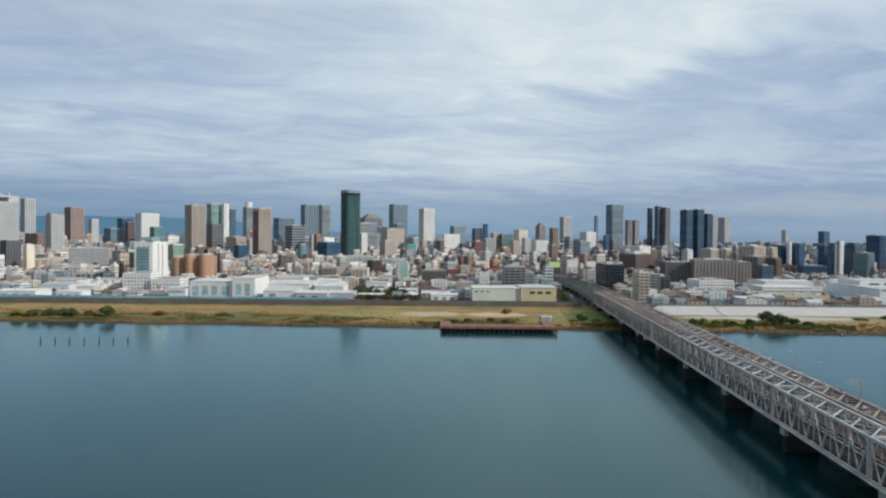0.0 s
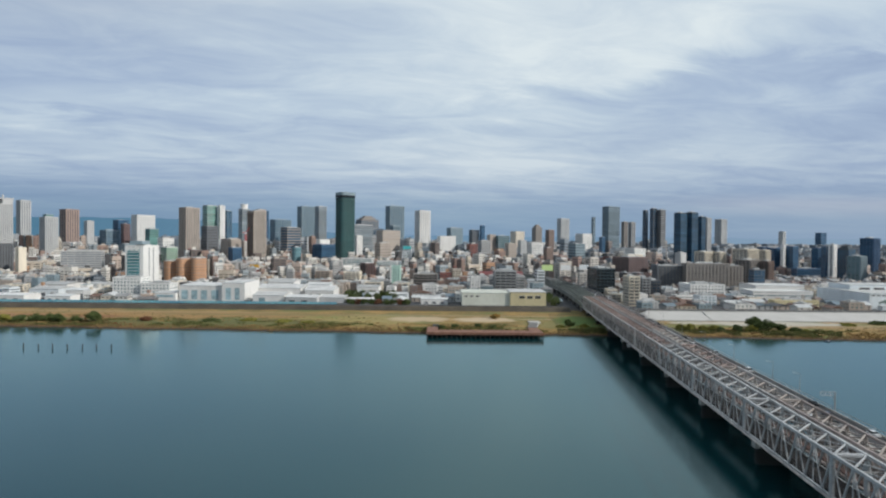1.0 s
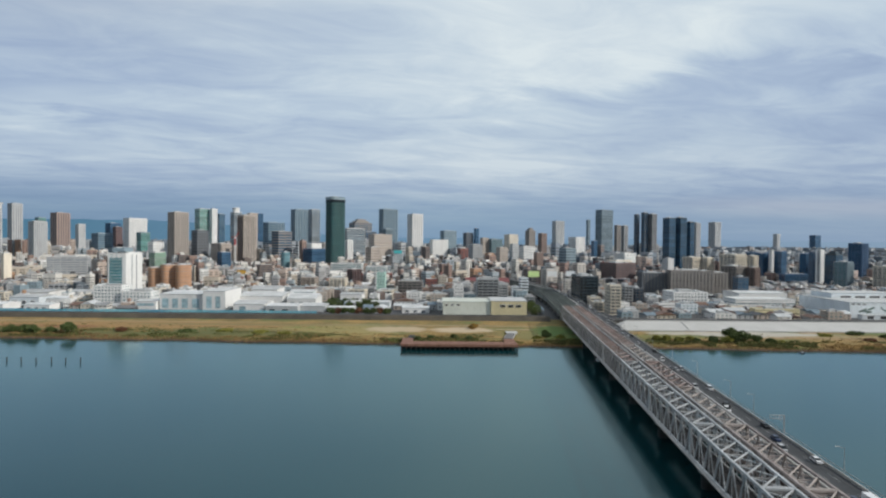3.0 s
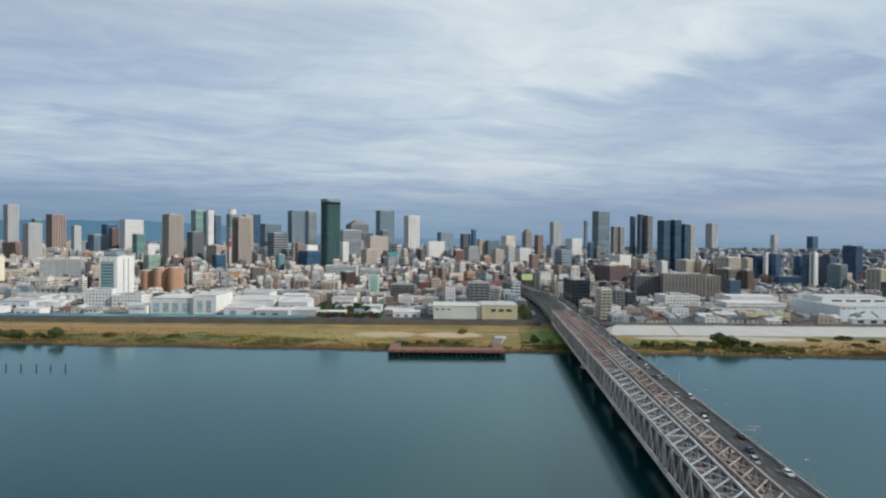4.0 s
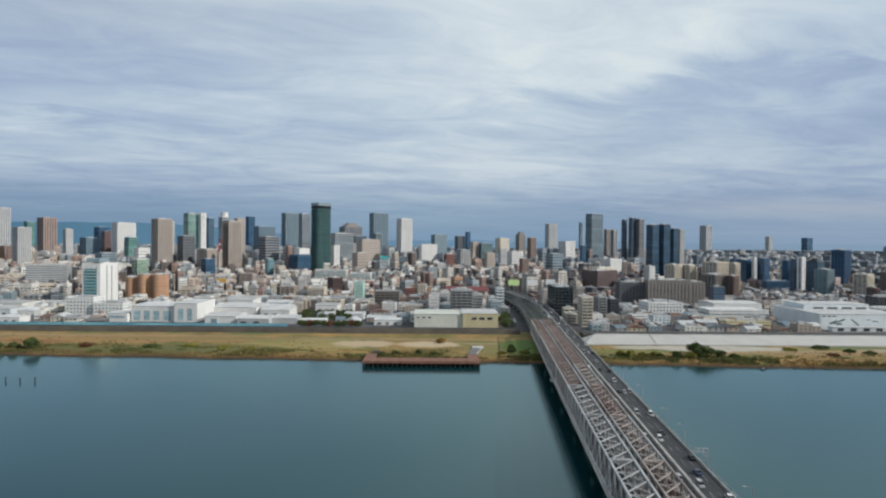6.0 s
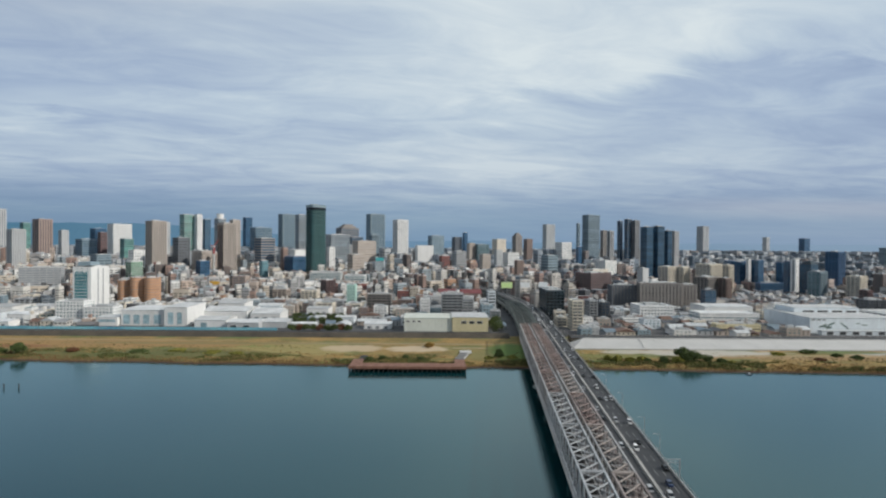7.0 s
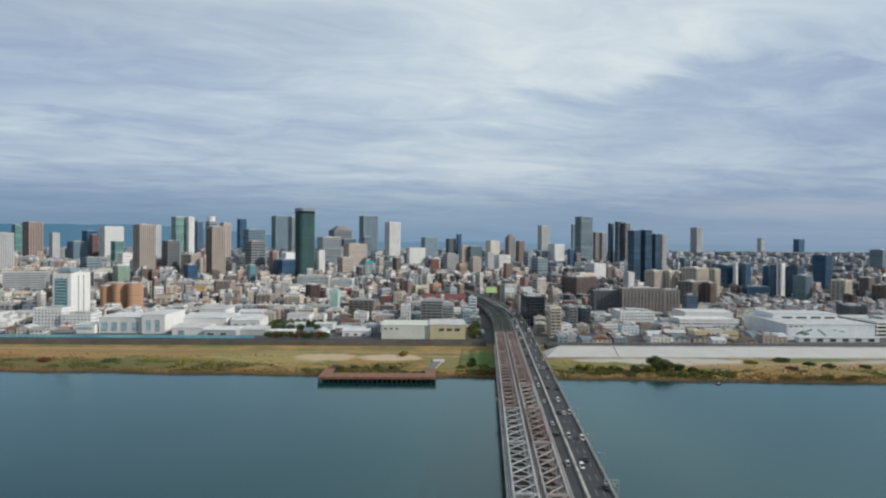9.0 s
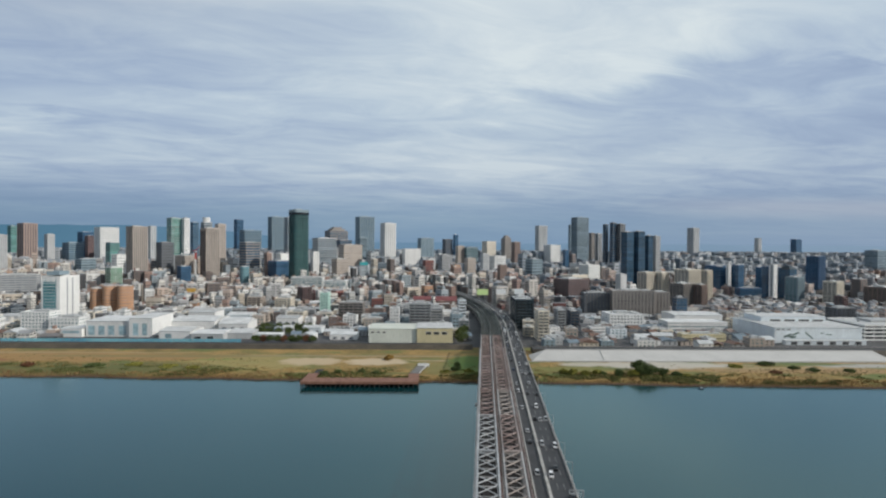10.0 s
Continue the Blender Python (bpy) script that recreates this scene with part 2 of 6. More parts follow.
BARK = mat("bark", (0.09, 0.065, 0.045), 0.9, vary=0.3, fine=6.0)


def foliage(name, a, b):
    m = mat(name, a, 0.8, vary=0.25, scale=0.5, fine=3.0, tint=b)
    return m


LEAF = foliage("dark_green_leaves", (0.042, 0.07, 0.018), (0.11, 0.145, 0.036))
LEAF_Y = foliage("yellow_green_leaves", (0.15, 0.16, 0.025), (0.34, 0.31, 0.06))
LEAF_O = foliage("ochre_leaves", (0.22, 0.13, 0.025), (0.40, 0.25, 0.06))
LEAF_R = foliage("russet_leaves", (0.13, 0.05, 0.025), (0.24, 0.11, 0.05))


def grass_mat():
    """Riverside turf: straw, green and ochre patches at several sizes."""
    m = mat("riverside_grass", (0.17, 0.14, 0.038), 0.95, vary=0.3, scale=0.045, fine=0.5, tint=(0.38, 0.23, 0.074), bump=0.05)
    nt = m.node_tree
    b = nt.nodes["Principled BSDF"]
    src = b.inputs["Base Color"].links[0].from_socket
    geo = nt.nodes.new("ShaderNodeNewGeometry")
    mp = nt.nodes.new("ShaderNodeMapping")
    mp.inputs["Scale"].default_value = (0.35, 1, 1)
    nt.links.new(geo.outputs["Position"], mp.inputs[0])
    n = nt.nodes.new("ShaderNodeTexNoise")
    n.inputs["Scale"].default_value, n.inputs["Detail"].default_value, n.inputs["Roughness"].default_value = 0.055, 5, 0.6
    nt.links.new(mp.outputs[0], n.inputs["Vector"])
    r = nt.nodes.new("ShaderNodeMapRange")
    r.inputs["From Min"].default_value, r.inputs["From Max"].default_value = 0.50, 0.62
    nt.links.new(n.outputs["Fac"], r.inputs["Value"])
    mix = nt.nodes.new("ShaderNodeMix")
    mix.data_type = "RGBA"
    mix.inputs[7].default_value = (0.115, 0.14, 0.036, 1)
    nt.links.new(r.outputs[0], mix.inputs[0])
    nt.links.new(src, mix.inputs[6])
    out = mix.outputs[2]
    rag = nt.nodes.new("ShaderNodeTexNoise")
    rag.inputs["Scale"].default_value, rag.inputs["Detail"].default_value = 0.11, 6
    nt.links.new(geo.outputs["Position"], rag.inputs["Vector"])
    # worn ball fields, paths and gravel yards with ragged rims: x, y, half sizes, tone
    for cx, cy, rx, ry, tone in ((-60, 500, 62, 34, (0.29, 0.235, 0.085)), (-95, 512, 24, 7, (0.17, 0.21, 0.05)), (-9, 503, 30, 17, (0.48, 0.37, 0.24)), (46, 503, 29, 17, (0.52, 0.41, 0.28)), (92, 507, 20, 4, (0.36, 0.28, 0.18)), (20, 527, 150, 3.5, (0.28, 0.22, 0.13)),
                                 (290, 490, 70, 16, (0.47, 0.44, 0.38)), (232, 494, 38, 10, (0.44, 0.40, 0.33)), (458, 491, 52, 9, (0.38, 0.37, 0.34)), (380, 480, 90, 5, (0.34, 0.25, 0.13)), (405, 495, 55, 5, (0.11, 0.145, 0.045)), (-330, 540, 260, 6, (0.32, 0.22, 0.11)), (-240, 517, 170, 20, (0.30, 0.175, 0.065)), (-290, 505, 30, 9, (0.22, 0.09, 0.04)), (-370, 507, 70, 14, (0.30, 0.15, 0.07)), (-150, 524, 120, 6, (0.20, 0.16, 0.06)),
                                 (-290, 474, 170, 26, (0.10, 0.105, 0.028)), (-150, 476, 80, 24, (0.105, 0.11, 0.03)), (30, 458, 60, 6, (0.12, 0.125, 0.035)), (420, 470, 150, 9, (0.31, 0.20, 0.095)), (96, 484, 26, 26, (0.19, 0.165, 0.055)), (127, 490, 24, 46, (0.085, 0.165, 0.03)), (205, 472, 40, 11, (0.165, 0.165, 0.045))):
        sub = nt.nodes.new("ShaderNodeVectorMath")
        sub.operation = "SUBTRACT"
        sub.inputs[1].default_value = (cx, cy, 3)
        nt.links.new(geo.outputs["Position"], sub.inputs[0])
        sc = nt.nodes.new("ShaderNodeVectorMath")
        sc.operation = "MULTIPLY"
        sc.inputs[1].default_value = (1 / rx, 1 / ry, 0)
        nt.links.new(sub.outputs[0], sc.inputs[0])
        ln = nt.nodes.new("ShaderNodeVectorMath")
        ln.operation = "LENGTH"
        nt.links.new(sc.outputs[0], ln.inputs[0])
        ad = nt.nodes.new("ShaderNodeMath")
        ad.operation, ad.inputs[1].default_value = "MULTIPLY_ADD", 0.9
        nt.links.new(rag.outputs["Fac"], ad.inputs[0])
        nt.links.new(ln.outputs["Value"], ad.inputs[2])
        fr = nt.nodes.new("ShaderNodeMapRange")
        fr.inputs["From Min"].default_value, fr.inputs["From Max"].default_value = 1.18, 1.48
        fr.inputs["To Min"].default_value, fr.inputs["To Max"].default_value = 0.85, 0.0
        nt.links.new(ad.outputs[0], fr.inputs["Value"])
        mx = nt.nodes.new("ShaderNodeMix")
        mx.data_type = "RGBA"
        mx.inputs[7].default_value = (*tone, 1)
        nt.links.new(fr.outputs[0], mx.inputs[0])
        nt.links.new(out, mx.inputs[6])
        out = mx.outputs[2]
    nt.links.new(out, b.inputs["Base Color"])
    return m


GRASS = grass_mat()
LEVEE = mat("dark_levee_turf", (0.060, 0.052, 0.042), 0.95, vary=0.35, scale=0.08, fine=0.7, tint=(0.10, 0.083, 0.06), bump=0.05)
MUD = mat("wet_bank_mud", (0.085, 0.050, 0.030), 0.8, vary=0.35, scale=0.2, fine=1.6, bump=0.05)
CITYFLOOR = mat("city_paving", (0.075, 0.075, 0.077), 0.9, vary=0.35, scale=0.02, fine=0.25)
BLUEFENCE = mat("blue_painted_panels", (0.10, 0.38, 0.56), 0.6, vary=0.25, scale=0.03, fine=0.8, tint=(0.26, 0.58, 0.64))


def water_mat():
    """Calm, silty river water: a dark teal body under a tinted, slightly rippled sheen."""
    m = bpy.data.materials.new("river_water")
    m.use_nodes = True
    nt = m.node_tree
    nt.nodes.remove(nt.nodes["Principled BSDF"])
    out = nt.nodes["Material Output"]
    geo = nt.nodes.new("ShaderNodeNewGeometry")
    mp = nt.nodes.new("ShaderNodeMapping")
    mp.inputs["Scale"].default_value = (0.5, 1, 1)
    nt.links.new(geo.outputs["Position"], mp.inputs[0])
    big = nt.nodes.new("ShaderNodeTexNoise")
    big.inputs["Scale"].default_value, big.inputs["Detail"].default_value = 0.010, 4
    nt.links.new(mp.outputs[0], big.inputs["Vector"])
    mix = nt.nodes.new("ShaderNodeMix")
    mix.data_type = "RGBA"
    mix.inputs[6].default_value, mix.inputs[7].default_value = (0.001, 0.027, 0.033, 1), (0.001, 0.033, 0.038, 1)
    nt.links.new(big.outputs["Fac"], mix.inputs[0])
    rip = nt.nodes.new("ShaderNodeTexNoise")
    rip.inputs["Scale"].default_value, rip.inputs["Detail"].default_value, rip.inputs["Roughness"].default_value = 0.5, 5, 0.6
    nt.links.new(mp.outputs[0], rip.inputs["Vector"])
    bn = nt.nodes.new("ShaderNodeBump")
    bn.inputs["Strength"].default_value, bn.inputs["Distance"].default_value = 0.4, 0.07
    nt.links.new(rip.outputs["Fac"], bn.inputs["Height"])
    body = nt.nodes.new("ShaderNodeBsdfDiffuse")
    nt.links.new(mix.outputs[2], body.inputs["Color"])
    sheen = nt.nodes.new("ShaderNodeBsdfGlossy")
    sheen.inputs["Color"].default_value, sheen.inputs["Roughness"].default_value = (0.75, 0.97, 1.0, 1), 0.15
    fr = nt.nodes.new("ShaderNodeFresnel")
    fr.inputs["IOR"].default_value = 1.64
    nt.links.new(bn.outputs[0], sheen.inputs["Normal"])
    nt.links.new(bn.outputs[0], fr.inputs["Normal"])
    both = nt.nodes.new("ShaderNodeMixShader")
    nt.links.new(fr.outputs[0], both.inputs[0])
    nt.links.new(body.outputs[0], both.inputs[1])
    nt.links.new(sheen.outputs[0], both.inputs[2])
    nt.links.new(both.outputs[0], out.inputs["Surface"])
    return m


WATER = water_mat()

# ------------------------------------------------------------------ mesh tools


class Shape:
    """Collects boxes, prisms and loose faces into one mesh."""

    def __init__(self):
        self.v, self.f, self.mi = [], [], []

    def box(self, x0, x1, y0, y1, z0, z1, mi=0):
        n = len(self.v)
        self.v += [(x0, y0, z0), (x1, y0, z0), (x1, y1, z0), (x0, y1, z0), (x0, y0, z1), (x1, y0, z1), (x1, y1, z1), (x0, y1, z1)]
        self.f += [(n, n + 3, n + 2, n + 1), (n + 4, n + 5, n + 6, n + 7), (n, n + 1, n + 5, n + 4), (n + 1, n + 2, n + 6, n + 5), (n + 2, n + 3, n + 7, n + 6), (n + 3, n, n + 4, n + 7)]
        self.mi += [mi] * 6
        return self

    def prism(self, ring, z0, z1, mi=0, top=1.0):
        """An upright prism on a plan outline (anticlockwise); top: how far the upper ring shrinks."""
        n, k = len(self.v), len(ring)
        cx, cy = sum(p[0] for p in ring) / k, sum(p[1] for p in ring) / k
        self.v += [(x, y, z0) for x, y in ring] + [(cx + (x - cx) * top, cy + (y - cy) * top, z1) for x, y in ring]
        self.f += [(n + i, n + (i + 1) % k, n + k + (i + 1) % k, n + k + i) for i in range(k)]
        self.f += [tuple(n + k + i for i in range(k)), tuple(n + k - 1 - i for i in range(k))]
        self.mi += [mi] * (k + 2)
        return self

    def bar(self, a, b, w, h=None, mi=0):
        """A straight square bar from a to b."""
        a, b = Vector(a), Vector(b)
        d = (b - a).normalized()
        side = d.cross(Vector((0, 0, 1)))
        side = side.normalized() if side.length > 1e-4 else Vector((1, 0, 0))
        upv = side.cross(d)
        side, upv = side * w / 2, upv * (h or w) / 2
        n = len(self.v)
        for p in (a, b):
            self.v += [tuple(p - side - upv), tuple(p + side - upv), tuple(p + side + upv), tuple(p - side + upv)]
        self.f += [(n, n + 3, n + 2, n + 1), (n + 4, n + 5, n + 6, n + 7)] + [(n + i, n + (i + 1) % 4, n + 4 + (i + 1) % 4, n + 4 + i) for i in range(4)]
        self.mi += [mi] * 6
        return self

    def quad(self, *pts, mi=0):
        """A face whose corners are shared with the faces beside it."""
        if not hasattr(self, "seen"):
            self.seen = {}
        ids = []
        for p in pts:
            k = tuple(round(c, 3) for c in p)
            if k not in self.seen:
                self.seen[k] = len(self.v)
                self.v.append(k)
            ids.append(self.seen[k])
        if len(set(ids)) > 2:
            self.f.append(tuple(dict.fromkeys(ids)))
            self.mi.append(mi)

    def mesh(self, name, *mats):
        me = bpy.data.meshes.new(name)
        me.from_pydata(self.v, [], self.f)
        for m in mats:
            me.materials.append(m)
        if len(mats) > 1:
            me.polygons.foreach_set("material_index", self.mi)
        me.update()
        return me


def link(name, mesh, parent=None, m=None, label=""):
    ob = new(name, mesh)
    if m is not None:
        ob.matrix_basis = m
    ob.parent = parent
    return tagged(ob, label)


def part(name, shape, material, parent, label="", m=None):
    return link(name, shape.mesh(name, material), parent, m, label)


def base(name, label, category, m=None, group="", kind=""):
    ob = new(name)
    if m is not None:
        ob.matrix_basis = m
    return tagged(ob, label, category, group, kind)


def solid(name, shape, material, label, category="", kind="", m=None, group=""):
    mats = material if isinstance(material, tuple) else (material,)
    return tagged(link(name, shape.mesh(name, *mats), None, m), label, category, group, kind)


# ------------------------------------------------------------------ river, ground, levees
CITY_Z = 4.0


def bank(x):
    """Where the far waterline runs."""
    return 446.0 - 0.05 * x + 3.0 * noise.noise((x * 0.02, 3.0, 0)) + 1.4 * noise.noise((x * 0.09, 8.0, 0))


def ground_sheet():
    """One sheet: near bank behind the start, river bed, far flood plain, city plain to the horizon."""
    xs = sorted(set([-5200, -3500, -2400, -1600, -1100] + list(range(-820, 960, 6)) + [1300, 1900, 2800, 3900, 5200]))
    rows = []
    for x in xs:
        e = bank(x)
        rows.append([(-4800, 4.0), (-330, 4.0), (-300, 2.5), (-280, -3.0), (e - 26, -3.0), (e - 3, -0.5), (e + 0.2, 0.12), (e + 2.5, 0.75 + 0.4 * noise.noise((x * 0.07, 1, 0))),
                     (e + 7, 1.9 + 0.5 * noise.noise((x * 0.05, 5, 0))), (e + 14, 2.8), (e + 24, 3.0), (545, 3.0), (566, 4.0), (700, CITY_Z), (1500, CITY_Z), (4960, CITY_Z)])
    s, k = Shape(), len(rows[0])
    for x, r in zip(xs, rows):
        s.v += [(x, y, z) for y, z in r]
    for i in range(len(xs) - 1):
        for j in range(k - 1):
            a = i * k + j
            s.f.append((a, a + k, a + k + 1, a + 1))
            s.mi.append(1 if j in (4, 5, 6) else 2 if j >= 12 else 0)
    me = s.mesh("ground", GRASS, MUD, CITYFLOOR)
    for p in me.polygons:
        p.use_smooth = True
    return tagged(link("ground", me), "riverside grass flood plain running back to paved city ground", "ground", kind="structure")


ground_sheet()
s = Shape()
s.f, s.mi = [(0, 1, 2, 3)], [0]
s.v = [(-5200, -320, 0), (5200, -320, 0), (5200, 520, 0), (-5200, 720, 0)]
solid("water", s, WATER, "calm dark teal river water", "river", "structure")


def ridge(name, x0, x1, step, profile, material, label, kind="structure", category="levee"):
    """A long bank with one cross profile (y, z), its crest slightly uneven."""
    s, k = Shape(), len(profile)
    xs = [x0 + step * i for i in range(int((x1 - x0) / step) + 1)]
    for x in xs:
        for j, (y, z) in enumerate(profile):
            w = 0.10 * noise.noise((x * 0.04, j * 3.3, y * 0.01))
            s.v.append((x, y + w * 1.5, z + (w if 0 < j < k - 1 else 0)))
    for i in range(len(xs) - 1):
        for j in range(k - 1):
            a = i * k + j
            s.f.append((a, a + k, a + k + 1, a + 1))
            s.mi.append(0)
    return solid(name, s, material, label, category, kind)


ridge("levee", -1500, 132, 8, [(554, 2.6), (562, 7.0), (566, 7.3), (571, 7.3), (573, 3.0)], LEVEE, "dark turf levee along the flood plain")
ridge("levee_road", -1500, 132, 8, [(566.5, 7.5), (571, 7.5)], ASPHALT, "narrow asphalt road on the levee crest", category="road")


def blue_fence():
    """Painted sheet panels on posts behind the levee road."""
    f = base("site_fence", "long blue painted sheet fence behind the levee", "fence")
    panel, post = Shape(), Shape().box(-0.1, 0.1, -0.1, 0.1, 0, 4.5)
    edge = [(-2.9 + 5.8 * k / 24, (0.0, 0.0, -0.12, -0.12)[k % 4]) for k in range(25)]
    for (xa, ya), (xb, yb) in zip(edge, edge[1:]):
        panel.quad((xa, ya, 0.2), (xb, yb, 0.2), (xb, yb, 4.2), (xa, ya, 4.2))
        panel.quad((xb, 0.06, 0.2), (xa, 0.06, 0.2), (xa, 0.06, 4.2), (xb, 0.06, 4.2))
        panel.quad((xa, ya, 4.2), (xb, yb, 4.2), (xb, 0.06, 4.2), (xa, 0.06, 4.2))
    pm, qm = panel.mesh("fence_panel", BLUEFENCE), post.mesh("fence_post", STEEL)
    for i in range(78):
        x = -560 + 6 * i
        link("panel", pm, f, pose(x, 585, CITY_Z))
        link("post", qm, f, pose(x + 3, 585, CITY_Z))


blue_fence()


def revetment():
    """Sloping pale concrete wall of cast panels east of the bridge."""
    r = base("revetment", "sloping pale concrete river wall of long cast panels", "retaining wall", kind="structure")
    low, high = lambda x: 506.0 + 0.005 * (x - 180), lambda x: 533.0
    for i in range(13):
        x0, x1 = 186 + 24 * i, 186 + 24 * i + 23.94
        if i == 0:
            x0 = 180
        s = Shape()
        dz = 0.05 * math.sin(i * 2.1)
        lo, hi = low(x0), high(x0)
        shift = 16 if i == 0 else 0
        s.v = [(x0, lo, 2.6), (x1, lo, 2.6), (x1, lo + 0.2, 3.6), (x0, lo + 0.2, 3.6), (x0 + shift, hi, 8.0 + dz), (x1, hi, 8.0 + dz), (x0 + shift, hi + 1.2, 8.0 + dz), (x1, hi + 1.2, 8.0 + dz), (x0, hi + 1.2, 2.6), (x1, hi + 1.2, 2.6)]
        s.f = [(0, 1, 2, 3), (3, 2, 5, 4), (4, 5, 7, 6), (6, 7, 9, 8), (0, 3, 4, 6, 8), (1, 9, 7, 5, 2)]
        s.mi = [0] * 6
        pan = part("panel", s, PALE_CONC, r)
        part("coping", Shape().box(x0 + shift, x1, hi - 0.1, hi + 1.4, 8.05, 8.45), CONCRETE, pan)
    part("toe", Shape().box(176, 497, 503.6, 505.9, 2.6, 3.5), CONCRETE, r)
    part("ramp_edge", Shape().bar((243, 507, 3.8), (246, 532, 8.2), 1.2, 0.5), PALE_CONC, r)


revetment()
ridge("levee_slope", 498.2, 1000, 8, [(512, 2.6), (533, 7.6), (536, 7.7)], LEVEE, "dark turf levee slope past the river wall")
s = Shape().box(186, 1000, 536.2, 552, 3.0, 7.7)
solid("levee_embankment", s, LEVEE, "levee embankment behind the pale river wall", "levee", "structure")
solid("embankment_road", Shape().box(186, 1000, 537, 549, 7.7, 7.8), ASPHALT, "asphalt road along the river wall", "road", "structure")


def road_rail(x0, x1, y, z):
    r = base("guard_rail", "low grey steel guard rail beside the levee road", "guard rail", pose(x0, y, z))
    pm = Shape().box(-0.07, 0.07, -0.07, 0.07, 0, 1.0).mesh("rail_post", STEEL)
    n = int((x1 - x0) / 8)
    for i in range(n + 1):
        link("post", pm, r, pose(i * 8, 0, 0))
    part("rail", Shape().box(0, x1 - x0, -0.12, -0.07, 0.5, 0.85), STEEL, r)


road_rail(190, 760, 549.6, 7.7)


def dock():
    d = base("dock", "rust-brown timber landing stage on dark piles", "dock", pose(41.0, 424.3, 0))
    deck = part("deck", Shape().box(-42.5, 42.5, 0, 14, 3.55, 4.0), DOCKWOOD, d)
    for x in (-42.5, 34.5):
        part("side_deck", Shape().box(x, x + 8, 14.02, 29, 3.4, 3.98), DOCKWOOD, d)
    part("fascia", Shape().box(-42.6, 42.6, -0.35, -0.05, 2.7, 4.15), DOCKWOOD, d, "rust-brown fender beam")
    part("kerb", Shape().box(-42.4, 42.4, 0.05, 0.5, 4.0, 4.35), DOCKWOOD, d)
    for x in (-42.4, 42.0):
        part("side_beam", Shape().box(x, x + 0.4, 0, 14, 2.7, 4.1), DOCKWOOD, d)
    part("back_wall", Shape().box(-42, 42, 13, 13.6, -1.5, 3.5), DOCKSIDE, d)
    ring = [(0.42 * math.cos(a * math.pi / 4), 0.42 * math.sin(a * math.pi / 4)) for a in range(8)]
    pm = Shape().prism(ring, -3, 3.55).mesh("dock_pile", DOCKSIDE)
    bm = Shape().bar((0, 0, 0.8), (3.4, 0, 2.9), 0.25).mesh("dock_brace", DOCKSIDE)
    for i in range(25):
        for y in (0.8, 7.0):
            link("support_post", pm, d, pose(-42 + 3.5 * i, y, 0))
        if i < 24:
            link("brace", bm, d, pose(-42 + 3.5 * i, 0.7, 0))
    for i in range(28):
        part("plank", Shape().box(-42 + 3 * i, -42 + 3 * i + 2.8, 0.6, 13.9, 4.0, 4.05 + 0.03 * (i % 3)), DOCKWOOD, deck)
    part("gangway", Shape().bar((38.5, 29.1, 3.9), (44.5, 58, 3.7), 7.0, 0.4), DOCKRAMP, d, "dark grey concrete gangway")
    part("gangway_kerb", Shape().bar((42.3, 29.1, 4.3), (48.3, 58, 4.1), 0.7, 0.5), PALE_CONC, d, "pale concrete kerb")
    part("gangway_head", Shape().box(40.5, 50, 58, 68, 3.0, 3.8), PALE_CONC, d, "pale concrete landing")
    part("gangway", Shape().box(-38.5, -33.5, 29.05, 44, 3.3, 3.9), DOCKSIDE, d, "dark timber gangway")
    for x in (-3.3, 3.3):
        part("handrail", Shape().bar((38.5 + x, 29.5, 4.9), (44.5 + x, 58, 4.7), 0.12), STEEL, d)


dock()


def mooring_posts():
    ring = [(0.33 * math.cos(a * math.pi / 4), 0.33 * math.sin(a * math.pi / 4)) for a in range(8)]
    p = solid("mooring_post", Shape().prism(ring, -3, 2.6).prism([(x * 1.25, y * 1.25) for x, y in ring], 2.6, 3.0), DOCKSIDE, "dark weathered timber post standing in the river", "post", m=pose(-256, 373.5, 0), group="row of mooring posts")
    for i in range(1, 7):
        copy_thing(p, pose(-256 + 9.3 * i, 373.5 + 0.3 * math.sin(i * 2), -0.3 * (i % 2), 1.5 * math.sin(i), 1.5 * math.cos(i * 3), 0))


mooring_posts()


def boat():
    b = base("rowing_boat", "small dark blue open boat lying off the bank", "boat", pose(288, 423, 0, 0, 0, 84) @ Matrix.Scale(0.7, 4))
    ring = [(-0.8, -3), (0.8, -3), (1.0, 0.5), (0.6, 2.6), (0, 3.6), (-0.6, 2.6), (-1.0, 0.5)]
    part("hull", Shape().prism([(x * 0.75, y * 0.85) for x, y in ring], -0.35, 0.75, top=1.3), mat("dark_blue_hull", (0.03, 0.05, 0.09), 0.5), b)
    part("wheelhouse", Shape().prism([(-0.6, -1.6), (0.6, -1.6), (0.6, 0.2), (-0.6, 0.2)], 0.75, 1.9, top=0.85), WALL["lightgrey"], b, "pale grey wheelhouse")


boat()

# ------------------------------------------------------------------ the bridges
HEAD = -5.14  # heading of the bridges, degrees
BRIDGE = pose(88.8, 0, 0, 0, 0, HEAD)
SPAN, PANELS, Z0, Z1 = 49.5, 6, 10.6, 20.8


def at_bridge(u, v, z=0.0):
    return BRIDGE @ Matrix.Translation((u, v, z))


